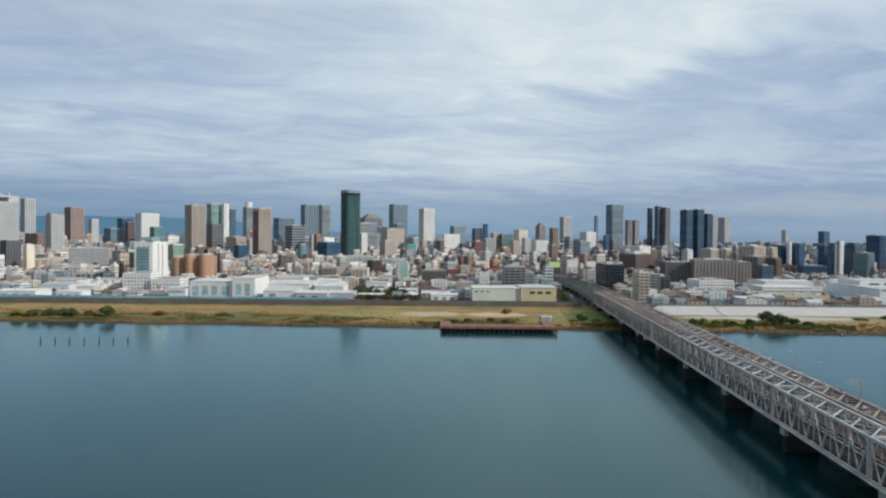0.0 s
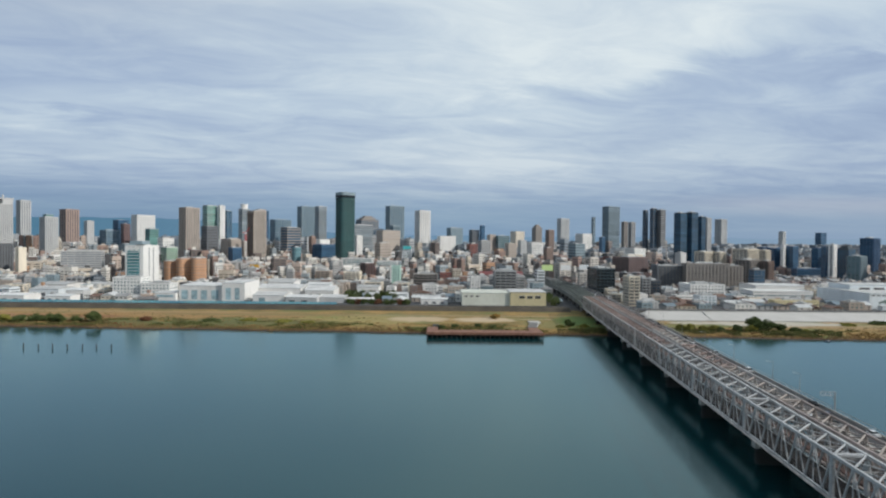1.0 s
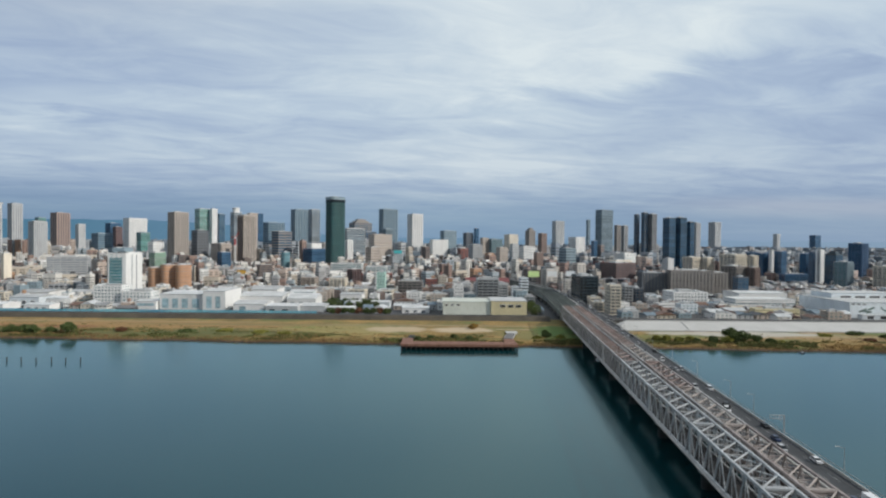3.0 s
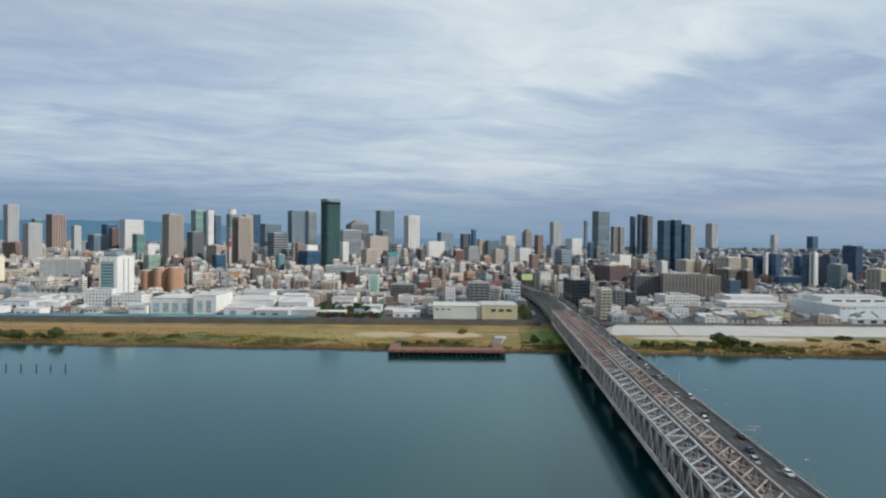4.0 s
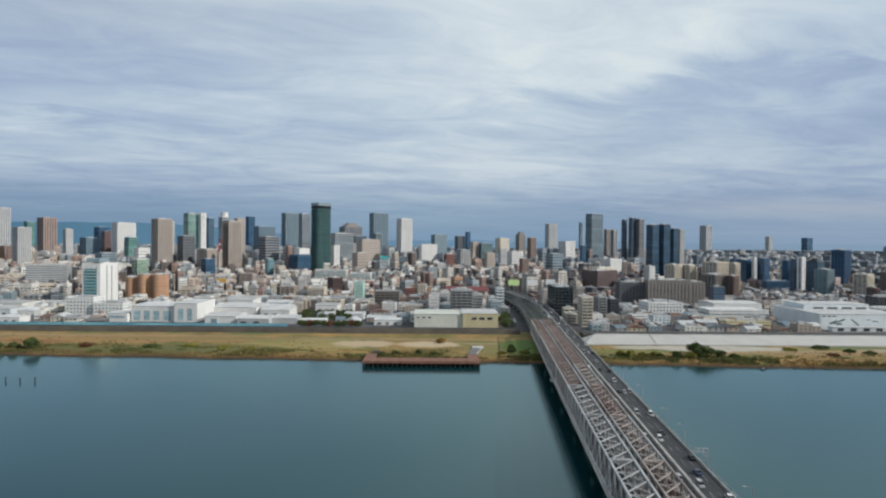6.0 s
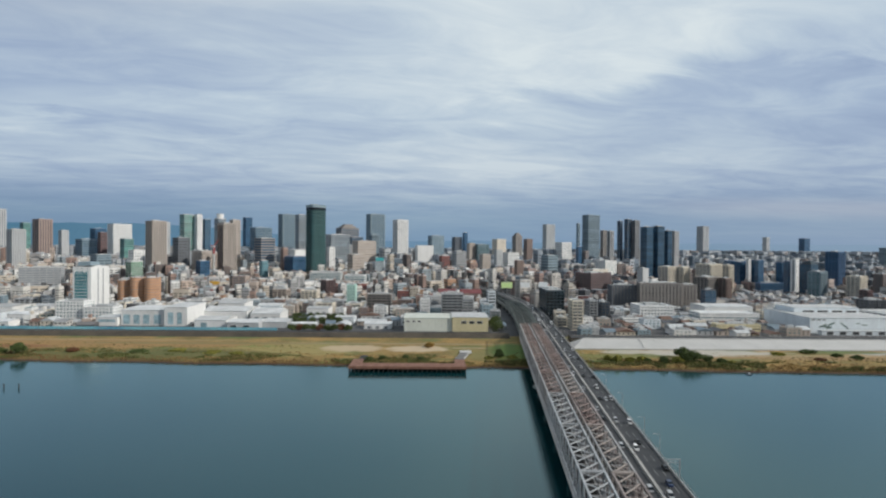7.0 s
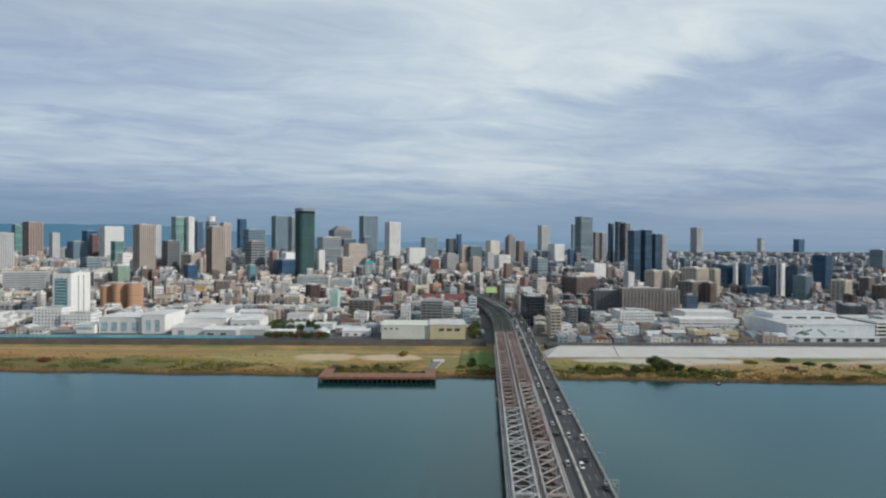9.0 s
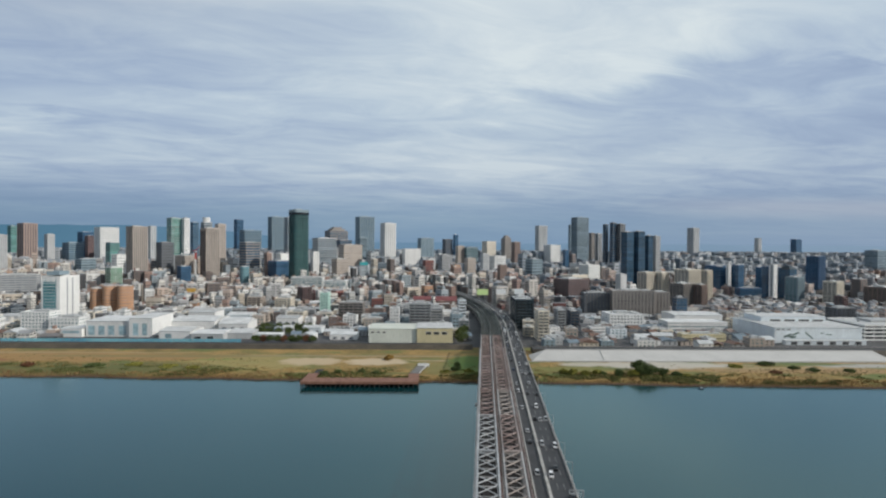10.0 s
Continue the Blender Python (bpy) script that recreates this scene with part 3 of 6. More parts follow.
def truss_span(name, width, steel, struts, lateral, label, m):
    """One through-truss span; its own x runs across, y along, z from the bottom chord."""
    t = base(name, label, "truss bridge", m, "railway truss spans")
    h, p, w = Z1 - Z0, SPAN / PANELS, width
    chord = Shape().box(-0.32, 0.32, 0.15, SPAN - 0.15, -0.36, 0.36).mesh("chord", steel)
    end_post = Shape().box(-0.28, 0.28, -0.32, 0.32, 0.36, h - 0.36).mesh("end_post", steel)
    fall = Shape().bar((0, 0, h - 0.3), (0, p / 2, 0.3), 0.34, 0.42).mesh("diagonal", steel)
    rise_up = Shape().bar((0, 0, 0.3), (0, p / 2, h - 0.3), 0.22, 0.26).mesh("diagonal", steel)
    hanger = Shape().box(-0.09, 0.09, -0.09, 0.09, 0.36, h - 0.36).mesh("hanger", steel)
    strut = Shape().box(-w / 2 + 0.4, w / 2 - 0.4, -0.12, 0.12, -0.2, 0.2).mesh("strut", lateral)
    brace_a = Shape().bar((-w / 2 + 0.4, 0.2, 0), (w / 2 - 0.4, p - 0.2, 0), 0.36, 0.3).mesh("brace", struts)
    brace_b = Shape().bar((w / 2 - 0.4, 0.2, 0), (-w / 2 + 0.4, p - 0.2, 0), 0.34, 0.24).mesh("brace", struts)
    floor_beam = Shape().box(-w / 2 + 0.4, w / 2 - 0.4, -0.2, 0.2, -0.5, 0.3).mesh("floor_beam", TRACK)
    for side in (-w / 2, w / 2):
        link("bottom_chord", chord, t, pose(side, 0, 0))
        link("top_chord", chord, t, pose(side, 0, h))
        for y in (0.4, SPAN - 0.4):
            link("end_post", end_post, t, pose(side, y, 0))
        for i in range(PANELS):
            link("diagonal", rise_up, t, pose(side, i * p, 0) @ Matrix.Translation((0, p / 2, 0)))
            link("diagonal", fall, t, pose(side, i * p, 0))
            if i:
                link("hanger", hanger, t, pose(side, i * p, 0))
    for i in range(PANELS + 1):
        y = min(max(i * p, 0.4), SPAN - 0.4)
        link("strut", strut, t, pose(0, y, h - 0.9))
        link("floor_beam", floor_beam, t, pose(0, y, 0))
        if i < PANELS:
            link("brace", brace_a, t, pose(0, i * p, h))
            link("brace", brace_b, t, pose(0, i * p, h - 0.48))
    for y in (0.4, SPAN - 0.4):
        part("portal_strut", Shape().box(-w / 2 + 0.3, w / 2 - 0.3, y - 0.25, y + 0.25, h - 0.3, h + 0.3), struts, t)
    part("track_bed", Shape().box(-w / 2 + 0.5, w / 2 - 0.5, 0.1, SPAN - 0.1, 0.3, 0.62), TRACK, t)
    for x in (-2.75, -1.68, 1.68, 2.75):
        part("rail", Shape().box(x - 0.05, x + 0.05, 0.05, SPAN - 0.05, 0.62, 0.80), RAILM, t)
    part("walkway", Shape().box(-0.5, 0.5, 0.1, SPAN - 0.1, 0.63, 0.72), TRACK, t, "dark plank walkway")
    return t


V0, NSPAN = -107.0, 13
A, B = "grey steel railway through truss span with rust streaks", "rust-stained railway through truss span with pale cross struts"
KINDS = [(7.9, 5.1, STEEL_PALE, STEEL_PALE, STEEL, A, range(0, 8)), (7.9, 5.1, STEEL, RUSTY, RUSTY, "grey railway truss span with rusty top bracing", range(8, 13)),
         (7.3, 15.0, FADED, CREAM, FADED, B, (0, 1, 2, 3, 4, 5)), (7.3, 15.0, STEEL, CREAM, STEEL, "grey railway truss span with cream bracing", (6, 8)), (7.3, 15.0, FADED, RUSTY, RUSTY, "heavily rusted railway truss span", (7, 9, 10, 11, 12))]
for width, u, steel, struts, lateral, label, where in KINDS:
    span = None
    for i in where:
        m = at_bridge(u, V0 + i * SPAN, Z0)
        span = copy_thing(span, m) if span else truss_span("truss_span", width, steel, struts, lateral, label, m)


def pier(m):
    p = base("bridge_pier", "weathered concrete river pier under the bridges", "bridge pier", m, "bridge piers")

    def stadium(u0, u1, r):
        ring = [(u1 + r * math.cos(a), r * math.sin(a)) for a in [math.pi * (k / 6 - 0.5) for k in range(7)]]
        return ring + [(u0 - r * math.cos(a), -r * math.sin(a)) for a in [math.pi * (k / 6 - 0.5) for k in range(7)]]

    # shafts and rail cap carry under-bridge shade in their colour; the nose stays plain
    part("shaft", Shape().prism(stadium(6.0, 14.5, 1.3), -4, 6.2), SHADE_CONC, p)
    part("cap", Shape().prism(stadium(5.8, 14.8, 1.5), 6.2, 9.2), SHADE_CONC, p)
    part("nose", Shape().prism([(4.1, -1.3), (5.6, -1.3), (5.6, 1.3), (4.1, 1.3)], 5.2, 7.9), CONCRETE, p, "pale concrete pier nose")
    part("crosshead", Shape().box(0.6, 19.3, -0.7, 0.7, 9.2, 9.9), TRACK, p, "dark steel crosshead")
    part("shaft", Shape().prism(stadium(26, 33.5, 1.3), -4, 8.2), SHADE_CONC, p)
    part("cap", Shape().prism(stadium(24.2, 35.6, 1.4), 7.8, 10.0), CONCRETE, p)
    bm = Shape().box(-0.5, 0.5, -0.6, 0.6, 9.9, 10.3).mesh("bearing", STEEL)
    for u in (1.2, 9.0, 11.4, 18.6):
        for v in (-1.0, 1.0):
            link("bearing", bm, p, pose(u, v, 0))
    return p


pr = pier(at_bridge(0, V0))
for i in range(1, NSPAN + 1):
    copy_thing(pr, at_bridge(0, V0 + i * SPAN))

ROAD_Z = 12.8


def road_path(v):
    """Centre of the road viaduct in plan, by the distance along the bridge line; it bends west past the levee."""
    u = 29.8
    if v > 640:
        k = v - 640
        u -= 0.00038 * k * k
    return u


def rail_path(v):
    return 9.9 - (0.00042 * (v - 640) ** 2 if v > 640 else 0)


def deck_strip(name, path, v0, v1, step, off0, off1, z0, z1, material, label, category="road", parent=None):
    s = Shape()
    vs = np.arange(v0, v1 + 0.1, step)
    for v in vs:
        for o, z in ((off0, z0), (off1, z0), (off1, z1), (off0, z1)):
            p = BRIDGE @ Vector((path(v) + o, v, z))
            s.v.append(tuple(p))
    n = len(vs)
    for i in range(n - 1):
        a = 4 * i
        s.f += [(a + k, a + 4 + k, a + 4 + (k + 1) % 4, a + (k + 1) % 4) for k in range(4)]
    s.f += [(0, 1, 2, 3), (4 * n - 1, 4 * n - 2, 4 * n - 3, 4 * n - 4)]
    s.f = [tuple(reversed(f)) for f in s.f]
    s.mi = [0] * len(s.f)
    if parent:
        return part(name, s, material, parent, label)
    return solid(name, s, material, label, category, "structure")


rb = base("road_bridge", "four-lane road bridge with grey parapets beside the railway trusses", "road bridge", kind="structure")
END = 1300
deck_strip("carriageway", road_path, -330, END, 20, -7.5, 7.5, 12.35, ROAD_Z, ASPHALT, "worn dark asphalt", parent=rb)
deck_strip("girder", road_path, -330, END, 20, -6.4, -4.6, 10.2, 12.3, STEEL, "grey steel girder", parent=rb)
deck_strip("girder", road_path, -330, END, 20, 4.6, 6.4, 10.2, 12.3, STEEL, "grey steel girder", parent=rb)
deck_strip("parapet", road_path, -330, END, 20, -7.8, -7.4, 12.3, 13.5, CONCRETE, "grey concrete parapet", parent=rb)
deck_strip("parapet", road_path, -330, END, 20, 7.4, 7.8, 12.3, 13.5, CONCRETE, "grey concrete parapet", parent=rb)
deck_strip("median", road_path, -330, END, 20, -2.5, -1.5, ROAD_Z, 13.55, CONCRETE, "pale median barrier", parent=rb)
for o in (-7.1, -2.8, -1.2, 7.1):
    deck_strip("edge_line", road_path, -330, END, 20, o - 0.09, o + 0.09, ROAD_Z + 0.004, ROAD_Z + 0.02, PAINT, "white painted line", parent=rb)
dash = Shape().box(-0.09, 0.09, -3, 3, 0.004, 0.02).mesh("lane_dash", PAINT)
for v in range(100, 640, 14):
    for o in (1.6, 4.3):
        link("lane_dash", dash, rb, at_bridge(road_path(v) + o, v, ROAD_Z))
fence_post = Shape().box(-0.06, 0.06, -0.06, 0.06, 0, 1.1).mesh("rail_post", STEEL)
for o in (-7.6, 7.6):
    deck_strip("hand_rail", road_path, -330, END, 20, o - 0.06, o + 0.06, 14.45, 14.6, STEEL, "grey hand rail", parent=rb)
    for v in range(100, 640, 12):
        link("rail_post", fence_post, rb, at_bridge(road_path(v) + o, v, 13.5))
deck_strip("service_walkway", lambda v: 20.4, V0, 536, 30, -1.5, 1.5, 11.6, 12.0, WALKWAY, "rusty service walkway between truss and road", category="walkway")
deck_strip("service_walkway", lambda v: 10.05, V0, 536, 30, -0.75, 0.75, 12.6, 12.9, WALKWAY, "rusty service walkway between the two trusses", category="walkway")
deck_strip("service_pipe", lambda v: 21.2, V0, 536, 30, -0.35, 0.35, 13.2, 13.9, RUSTY, "rusty service pipe beside the road deck", category="pipe")
deck_strip("side_walkway", lambda v: 0.1, V0, 536, 30, -0.35, 0.5, 10.5, 10.68, STEEL, "grey steel walkway along the outer truss", category="walkway")
deck_strip("side_walkway_rail", lambda v: -0.35, V0, 536, 30, -0.05, 0.05, 11.75, 11.87, STEEL_PALE, "pale steel hand rail along the outer truss", category="hand rail")
walk_post = Shape().box(-0.05, 0.05, -0.05, 0.05, 0, 1.0)
for k in range(24):
    solid("rail_post", walk_post, STEEL_PALE, "short pale steel post of the walkway rail", "post", m=at_bridge(-0.35, 136 + 8.25 * k, 10.75), group="walkway rail posts")
refuge = base("inspection_platform", "small pale inspection platform on the outer truss", "platform", at_bridge(-0.6, 344, 9.6))
part("floor", Shape().box(-1.0, 0.6, -1.6, 1.6, 0, 0.25), STEEL_PALE, refuge)
for x0, x1, y0, y1 in ((-1.0, -0.9, -1.6, 1.6), (-1.0, 0.6, -1.6, -1.5), (-1.0, 0.6, 1.5, 1.6)):
    part("guard_panel", Shape().box(x0, x1, y0, y1, 0.25, 1.35), STEEL_PALE, refuge)
# the railway goes on over the streets on a girder viaduct
vb = base("rail_viaduct", "railway viaduct with dark track bed and dull green girders", "rail viaduct", kind="structure")
deck_strip("track_bed", rail_path, 536.5, END, 20, -8.5, 9.0, 10.6, 11.8, TRACK, "", parent=vb)
for o in (-9.0, 0.1, 9.2):
    deck_strip("side_girder", rail_path, 536.5, END, 20, o - 0.25, o + 0.25, 10.2, 14.2, GREEN_STEEL, "dull green plate girder", parent=vb)
deck_strip("track_bed", rail_path, -330, V0, 20, -8.5, 9.0, 10.6, 11.8, TRACK, "", parent=vb)
for o in (-9.0, 0.1, 9.2):
    deck_strip("side_girder", rail_path, -330, V0, 20, o - 0.25, o + 0.25, 10.2, 13.4, RUSTY, "rusty plate girder", parent=vb)
cm = Shape().box(-1.2, 1.2, -1.0, 1.0, -3.5, 10.8).mesh("viaduct_column", CONCRETE)
for v in list(range(566, 1100, 30)) + [-320, -285, -250, -215, -180, -145]:
    for o in (-6, 6):
        link("column", cm, vb, at_bridge(rail_path(v) + o, v))
        link("column", cm, rb, at_bridge(road_path(v) + o, v))
for o in (-9.0, 9.4):
    deck_strip("top_rail", rail_path, 546, 766, 20, o - 0.2, o + 0.2, 17.2, 17.6, GREEN_STEEL, "dull green steel rail", parent=vb)
brace_mesh = Shape().bar((0, 0, 2.4), (0, 9, 5.4), 0.25).mesh("lattice_brace", GREEN_STEEL)
for v in range(546, 757, 9):
    for o in (-9.0, 9.4):
        link("lattice_brace", brace_mesh, vb, at_bridge(rail_path(v + 4) + o, v, 11.8))
portal = Shape().box(-9.2, -8.8, -0.2, 0.2, 0, 7).box(9.2, 9.6, -0.2, 0.2, 0, 7).box(-9.2, 9.6, -0.2, 0.2, 6.8, 7.2).box(-9.2, 9.6, -0.15, 0.15, 5.6, 5.85).bar((-9, 0, 5.7), (0, 0, 6.9), 0.2).bar((9.4, 0, 5.7), (0, 0, 6.9), 0.2).mesh("portal_frame", GREEN_STEEL)
for v in range(546, 780, 9):
    link("portal_frame", portal, vb, at_bridge(rail_path(v), v, 11.8))


def gantry(v):
    g = base("sign_gantry", "slim grey steel cantilever gantry on the road bridge", "sign gantry", at_bridge(37.6, v, ROAD_Z - 0.4))
    part("post", Shape().box(-0.17, 0.17, -0.17, 0.17, 0, 7.5), STEEL_PALE, g)
    part("bracket", Shape().box(-0.45, 0.3, -0.4, 0.4, -0.4, 0.25), STEEL_PALE, g)
    for z in (6.3, 7.4):
        part("arm", Shape().box(-4.8, 0.17, -0.13, 0.13, z, z + 0.22), STEEL_PALE, g)
    for x in (-4.8, -3.2, -1.6):
        part("web", Shape().box(x, x + 0.14, -0.1, 0.1, 6.5, 7.45), STEEL_PALE, g)
    part("brace", Shape().bar((0, 0, 4.6), (-1.9, 0, 6.35), 0.12), STEEL_PALE, g)


gantry(206)


def lamp(m):
    l = base("street_lamp", "slim grey street lamp on the road bridge parapet", "street lamp", m, "bridge street lamps")
    ring = [(0.12 * math.cos(a * math.pi / 3), 0.12 * math.sin(a * math.pi / 3)) for a in range(6)]
    part("pole", Shape().prism(ring, 0, 7.6, top=0.6), STEEL, l)
    part("arm", Shape().bar((0, 0, 7.5), (-1.9, 0, 7.9), 0.1), STEEL, l)
    part("head", Shape().box(-2.6, -1.8, -0.14, 0.14, 7.84, 7.98), PALE_CONC, l)
    return l


lp = lamp(at_bridge(37.4, 131, 13.5))
for v in range(171, 640, 40):
    copy_thing(lp, at_bridge(37.4, v + (18 if v == 211 else 0), 13.5))


def car(kind, paint, label, m):
    c = base(kind, label, kind, m, "road bridge traffic")
    tall = kind != "car"
    L, W = (6.2, 2.1) if kind == "truck" else (4.4, 1.75)
    body = Shape()
    if kind == "truck":
        body.box(-W / 2, W / 2, -L / 2, L / 2 - 1.9, 0.75, 2.9)
        body.prism([(-1, L / 2 - 1.8), (1, L / 2 - 1.8), (1, L / 2), (-1, L / 2)], 0.5, 1.5)
    else:
        body.prism([(-W / 2, -L / 2), (W / 2, -L / 2), (W / 2, L / 2 - 0.2), (W / 2 - 0.2, L / 2), (-W / 2 + 0.2, L / 2), (-W / 2, L / 2 - 0.2)], 0.3, 0.9, top=0.98)
    part("body", body, paint, c)
    cab = Shape()
    if kind == "truck":
        cab.prism([(-0.98, L / 2 - 1.75), (0.98, L / 2 - 1.75), (0.98, L / 2 - 0.05), (-0.98, L / 2 - 0.05)], 1.5, 2.3, top=0.86)
    else:
        y0, y1 = (-L / 2 + 0.1, L / 2 - 1.0) if tall else (-L / 2 + 0.5, L / 2 - 1.3)
        cab.prism([(-W / 2 + 0.06, y0), (W / 2 - 0.06, y0), (W / 2 - 0.06, y1), (-W / 2 + 0.06, y1)], 0.9, 1.8 if tall else 1.42, top=0.8)
    part("cabin", cab, CARGLASS, c, "dark glass")
    if kind != "truck":
        y0, y1 = (-L / 2 + 0.45, L / 2 - 1.45) if tall else (-L / 2 + 0.85, L / 2 - 1.75)
        z = 1.8 if tall else 1.42
        part("roof", Shape().box(-W / 2 + 0.2, W / 2 - 0.2, y0, y1, z - 0.02, z + 0.04), paint, c)
    ring = [(0.33 * math.cos(a * math.pi / 5), 0.33 * math.sin(a * math.pi / 5)) for a in range(10)]
    wm = Shape().prism(ring, -0.11, 0.11).mesh("wheel", TYRE)
    for x in (-W / 2 + 0.1, W / 2 - 0.1):
        for y in (-L / 2 + 0.85, L / 2 - 0.85):
            link("wheel", wm, c, pose(x, y, 0.33, 0, 90, 0))
    return c


def traffic():
    paints = [("white", (0.72, 0.72, 0.72)), ("silver", (0.42, 0.43, 0.44)), ("black", (0.02, 0.02, 0.022)), ("dark blue", (0.03, 0.05, 0.11)), ("red", (0.35, 0.03, 0.03))]
    kinds = {}
    park = [("truck", 0), ("car", 0), ("van", 0), ("car", 1), ("car", 2), ("van", 1), ("car", 3), ("car", 4)]
    rng = random.Random(5)
    n = 0
    for lane, flip in ((-5.0, 0), (0.2, 180), (2.95, 180), (5.8, 180)):
        v = 118 + 11 * abs(lane)
        while v < 820:
            k = park[rng.choice((0, 1, 2, 3, 4, 5, 6, 3, 4, 4, 6, 5))]
            d = 0.5 * (road_path(v + 5) - road_path(v - 5)) / 5
            m = at_bridge(road_path(v) + lane, v, ROAD_Z + 0.01) @ pose(0, 0, 0, 0, 0, flip - math.degrees(math.atan(d)))
            if k in kinds:
                copy_thing(kinds[k], m)
            else:
                cname, col = paints[k[1]]
                kinds[k] = car(k[0], mat("paint_" + cname.replace(" ", "_"), col, 0.3, vary=0.05), "%s %s on the road bridge" % (cname, {"car": "saloon car", "van": "small box van", "truck": "box truck"}[k[0]]), m)
            v += rng.uniform(20, 64) * (0.75 if lane < -4 else 1.15)
            n += 1


traffic()

# ------------------------------------------------------------------ buildings
TAKEN = []  # plan rectangles already built on
SHOWN = []  # towers that rise clear of the streets before them: plan width, distance, height from which they show


def rounded(w, d, r, inset=0.0, n=5):
    w, d = w / 2 - inset, d / 2 - inset
    r = max(0.2, r - inset)
    ring = []
    for cx, cy, a0 in ((w - r, d - r, 0), (-w + r, d - r, 90), (-w + r, -d + r, 180), (w - r, -d + r, 270)):
        ring += [(cx + r * math.cos(radians(a0 + 90 * k / n)), cy + r * math.sin(radians(a0 + 90 * k / n))) for k in range(n + 1)]
    return ring


def slab(s, w, d, z0, z1, r=0.0, inset=0.0):
    if r:
        s.prism(rounded(w, d, r, inset), z0, z1)
    else:
        s.box(-w / 2 + inset, w / 2 - inset, -d / 2 + inset, d / 2 - inset, z0, z1)


# storey part that is wall, pier spacing, pier width; depth at which the glass sits
STYLE = {"grid": (0.55, 3.8, 1.8), "band": (0.45, 10.0, 0.6), "pier": (0.13, 4.6, 2.5), "curtain": (0.16, 4.5, 0.3), "balcony": (0.30, 6.4, 0.5), "plain": (0.5, 30, 0.5), "round": (0.86, 4.0, 2.0), "split": (0.66, 5.6, 4.0), "deck": (0.70, 14.0, 0.8)}
INSET = {"grid": 0.30, "band": 0.30, "pier": 0.55, "curtain": 0.16, "balcony": 0.9, "plain": 0.2, "round": 0.12, "split": 0.30, "deck": 0.30}


def facade_shell(w, d, n, fh, wallp, gap, pw, inset, r, plain, front_only=False):
    """Outer wall in one piece, with real openings storey by storey, a parapet and a closed base."""
    s, z = Shape(), n * fh
    top, lip = z + 1.1, 0.35
    if r:
        prof = [(0, -0.5)]
        for i in range(n):
            prof += [(0, i * fh + wallp * fh), (inset + 0.1, i * fh + wallp * fh), (inset + 0.1, (i + 1) * fh), (0, (i + 1) * fh)]
        prof += [(0, top), (lip, top), (lip, z)]
        rings = [(rounded(w, d, r, i0), zz) for i0, zz in prof]
        k = len(rings[0][0])
        for (ra, za), (rb, zb) in zip(rings, rings[1:]):
            for j in range(k):
                p, q = j, (j + 1) % k
                s.quad((*ra[p], za), (*ra[q], za), (*rb[q], zb), (*rb[p], zb))
        return s
    hw, hd = w / 2, d / 2
    zs = [-0.5]
    for i in range(n):
        zs += [max(i * fh, 0.01) + wallp * fh, (i + 1) * fh - 0.01]
    zs[-1] = z - 0.2 * fh
    zs.append(top)
    deep = inset + 0.05
    for ax, ay, ux, uy, length, open_side in ((-hw, -hd, 1, 0, w, True), (hw, -hd, 0, 1, d, not front_only), (hw, hd, -1, 0, w, False), (-hw, hd, 0, -1, d, not front_only)):
        nx, ny = -uy, ux  # inwards
        k = max(1, round((length - pw) / gap))
        us = [0.0]
        for j in range(k):
            a = (length - pw) * j / k + pw
            us += [a, (length - pw) * (j + 1) / k]
        us.append(length)

        def at(u, zz, deepness=0.0):
            return (ax + ux * u + nx * deepness, ay + uy * u + ny * deepness, zz)

        for i, (z0, z1) in enumerate(zip(zs, zs[1:])):
            for j, (u0, u1) in enumerate(zip(us, us[1:])):
                if open_side and not plain and i % 2 and j % 2:
                    s.quad(at(u0, z0), at(u1, z0), at(u1, z0, deep), at(u0, z0, deep))
                    s.quad(at(u1, z1), at(u0, z1), at(u0, z1, deep), at(u1, z1, deep))
                    s.quad(at(u0, z1), at(u0, z0), at(u0, z0, deep), at(u0, z1, deep))
                    s.quad(at(u1, z0), at(u1, z1), at(u1, z1, deep), at(u1, z0, deep))
                else:
                    s.quad(at(u0, z0), at(u1, z0), at(u1, z1), at(u0, z1))
        for u0, u1 in zip(us, us[1:]):
            e0, e1 = max(u0, lip), min(u1, length - lip)
            if e1 > e0:
                s.quad(at(u0, top), at(u1, top), at(e1, top, lip), at(e0, top, lip))
                s.quad(at(e0, top, lip), at(e1, top, lip), at(e1, z, lip), at(e0, z, lip))
    return s


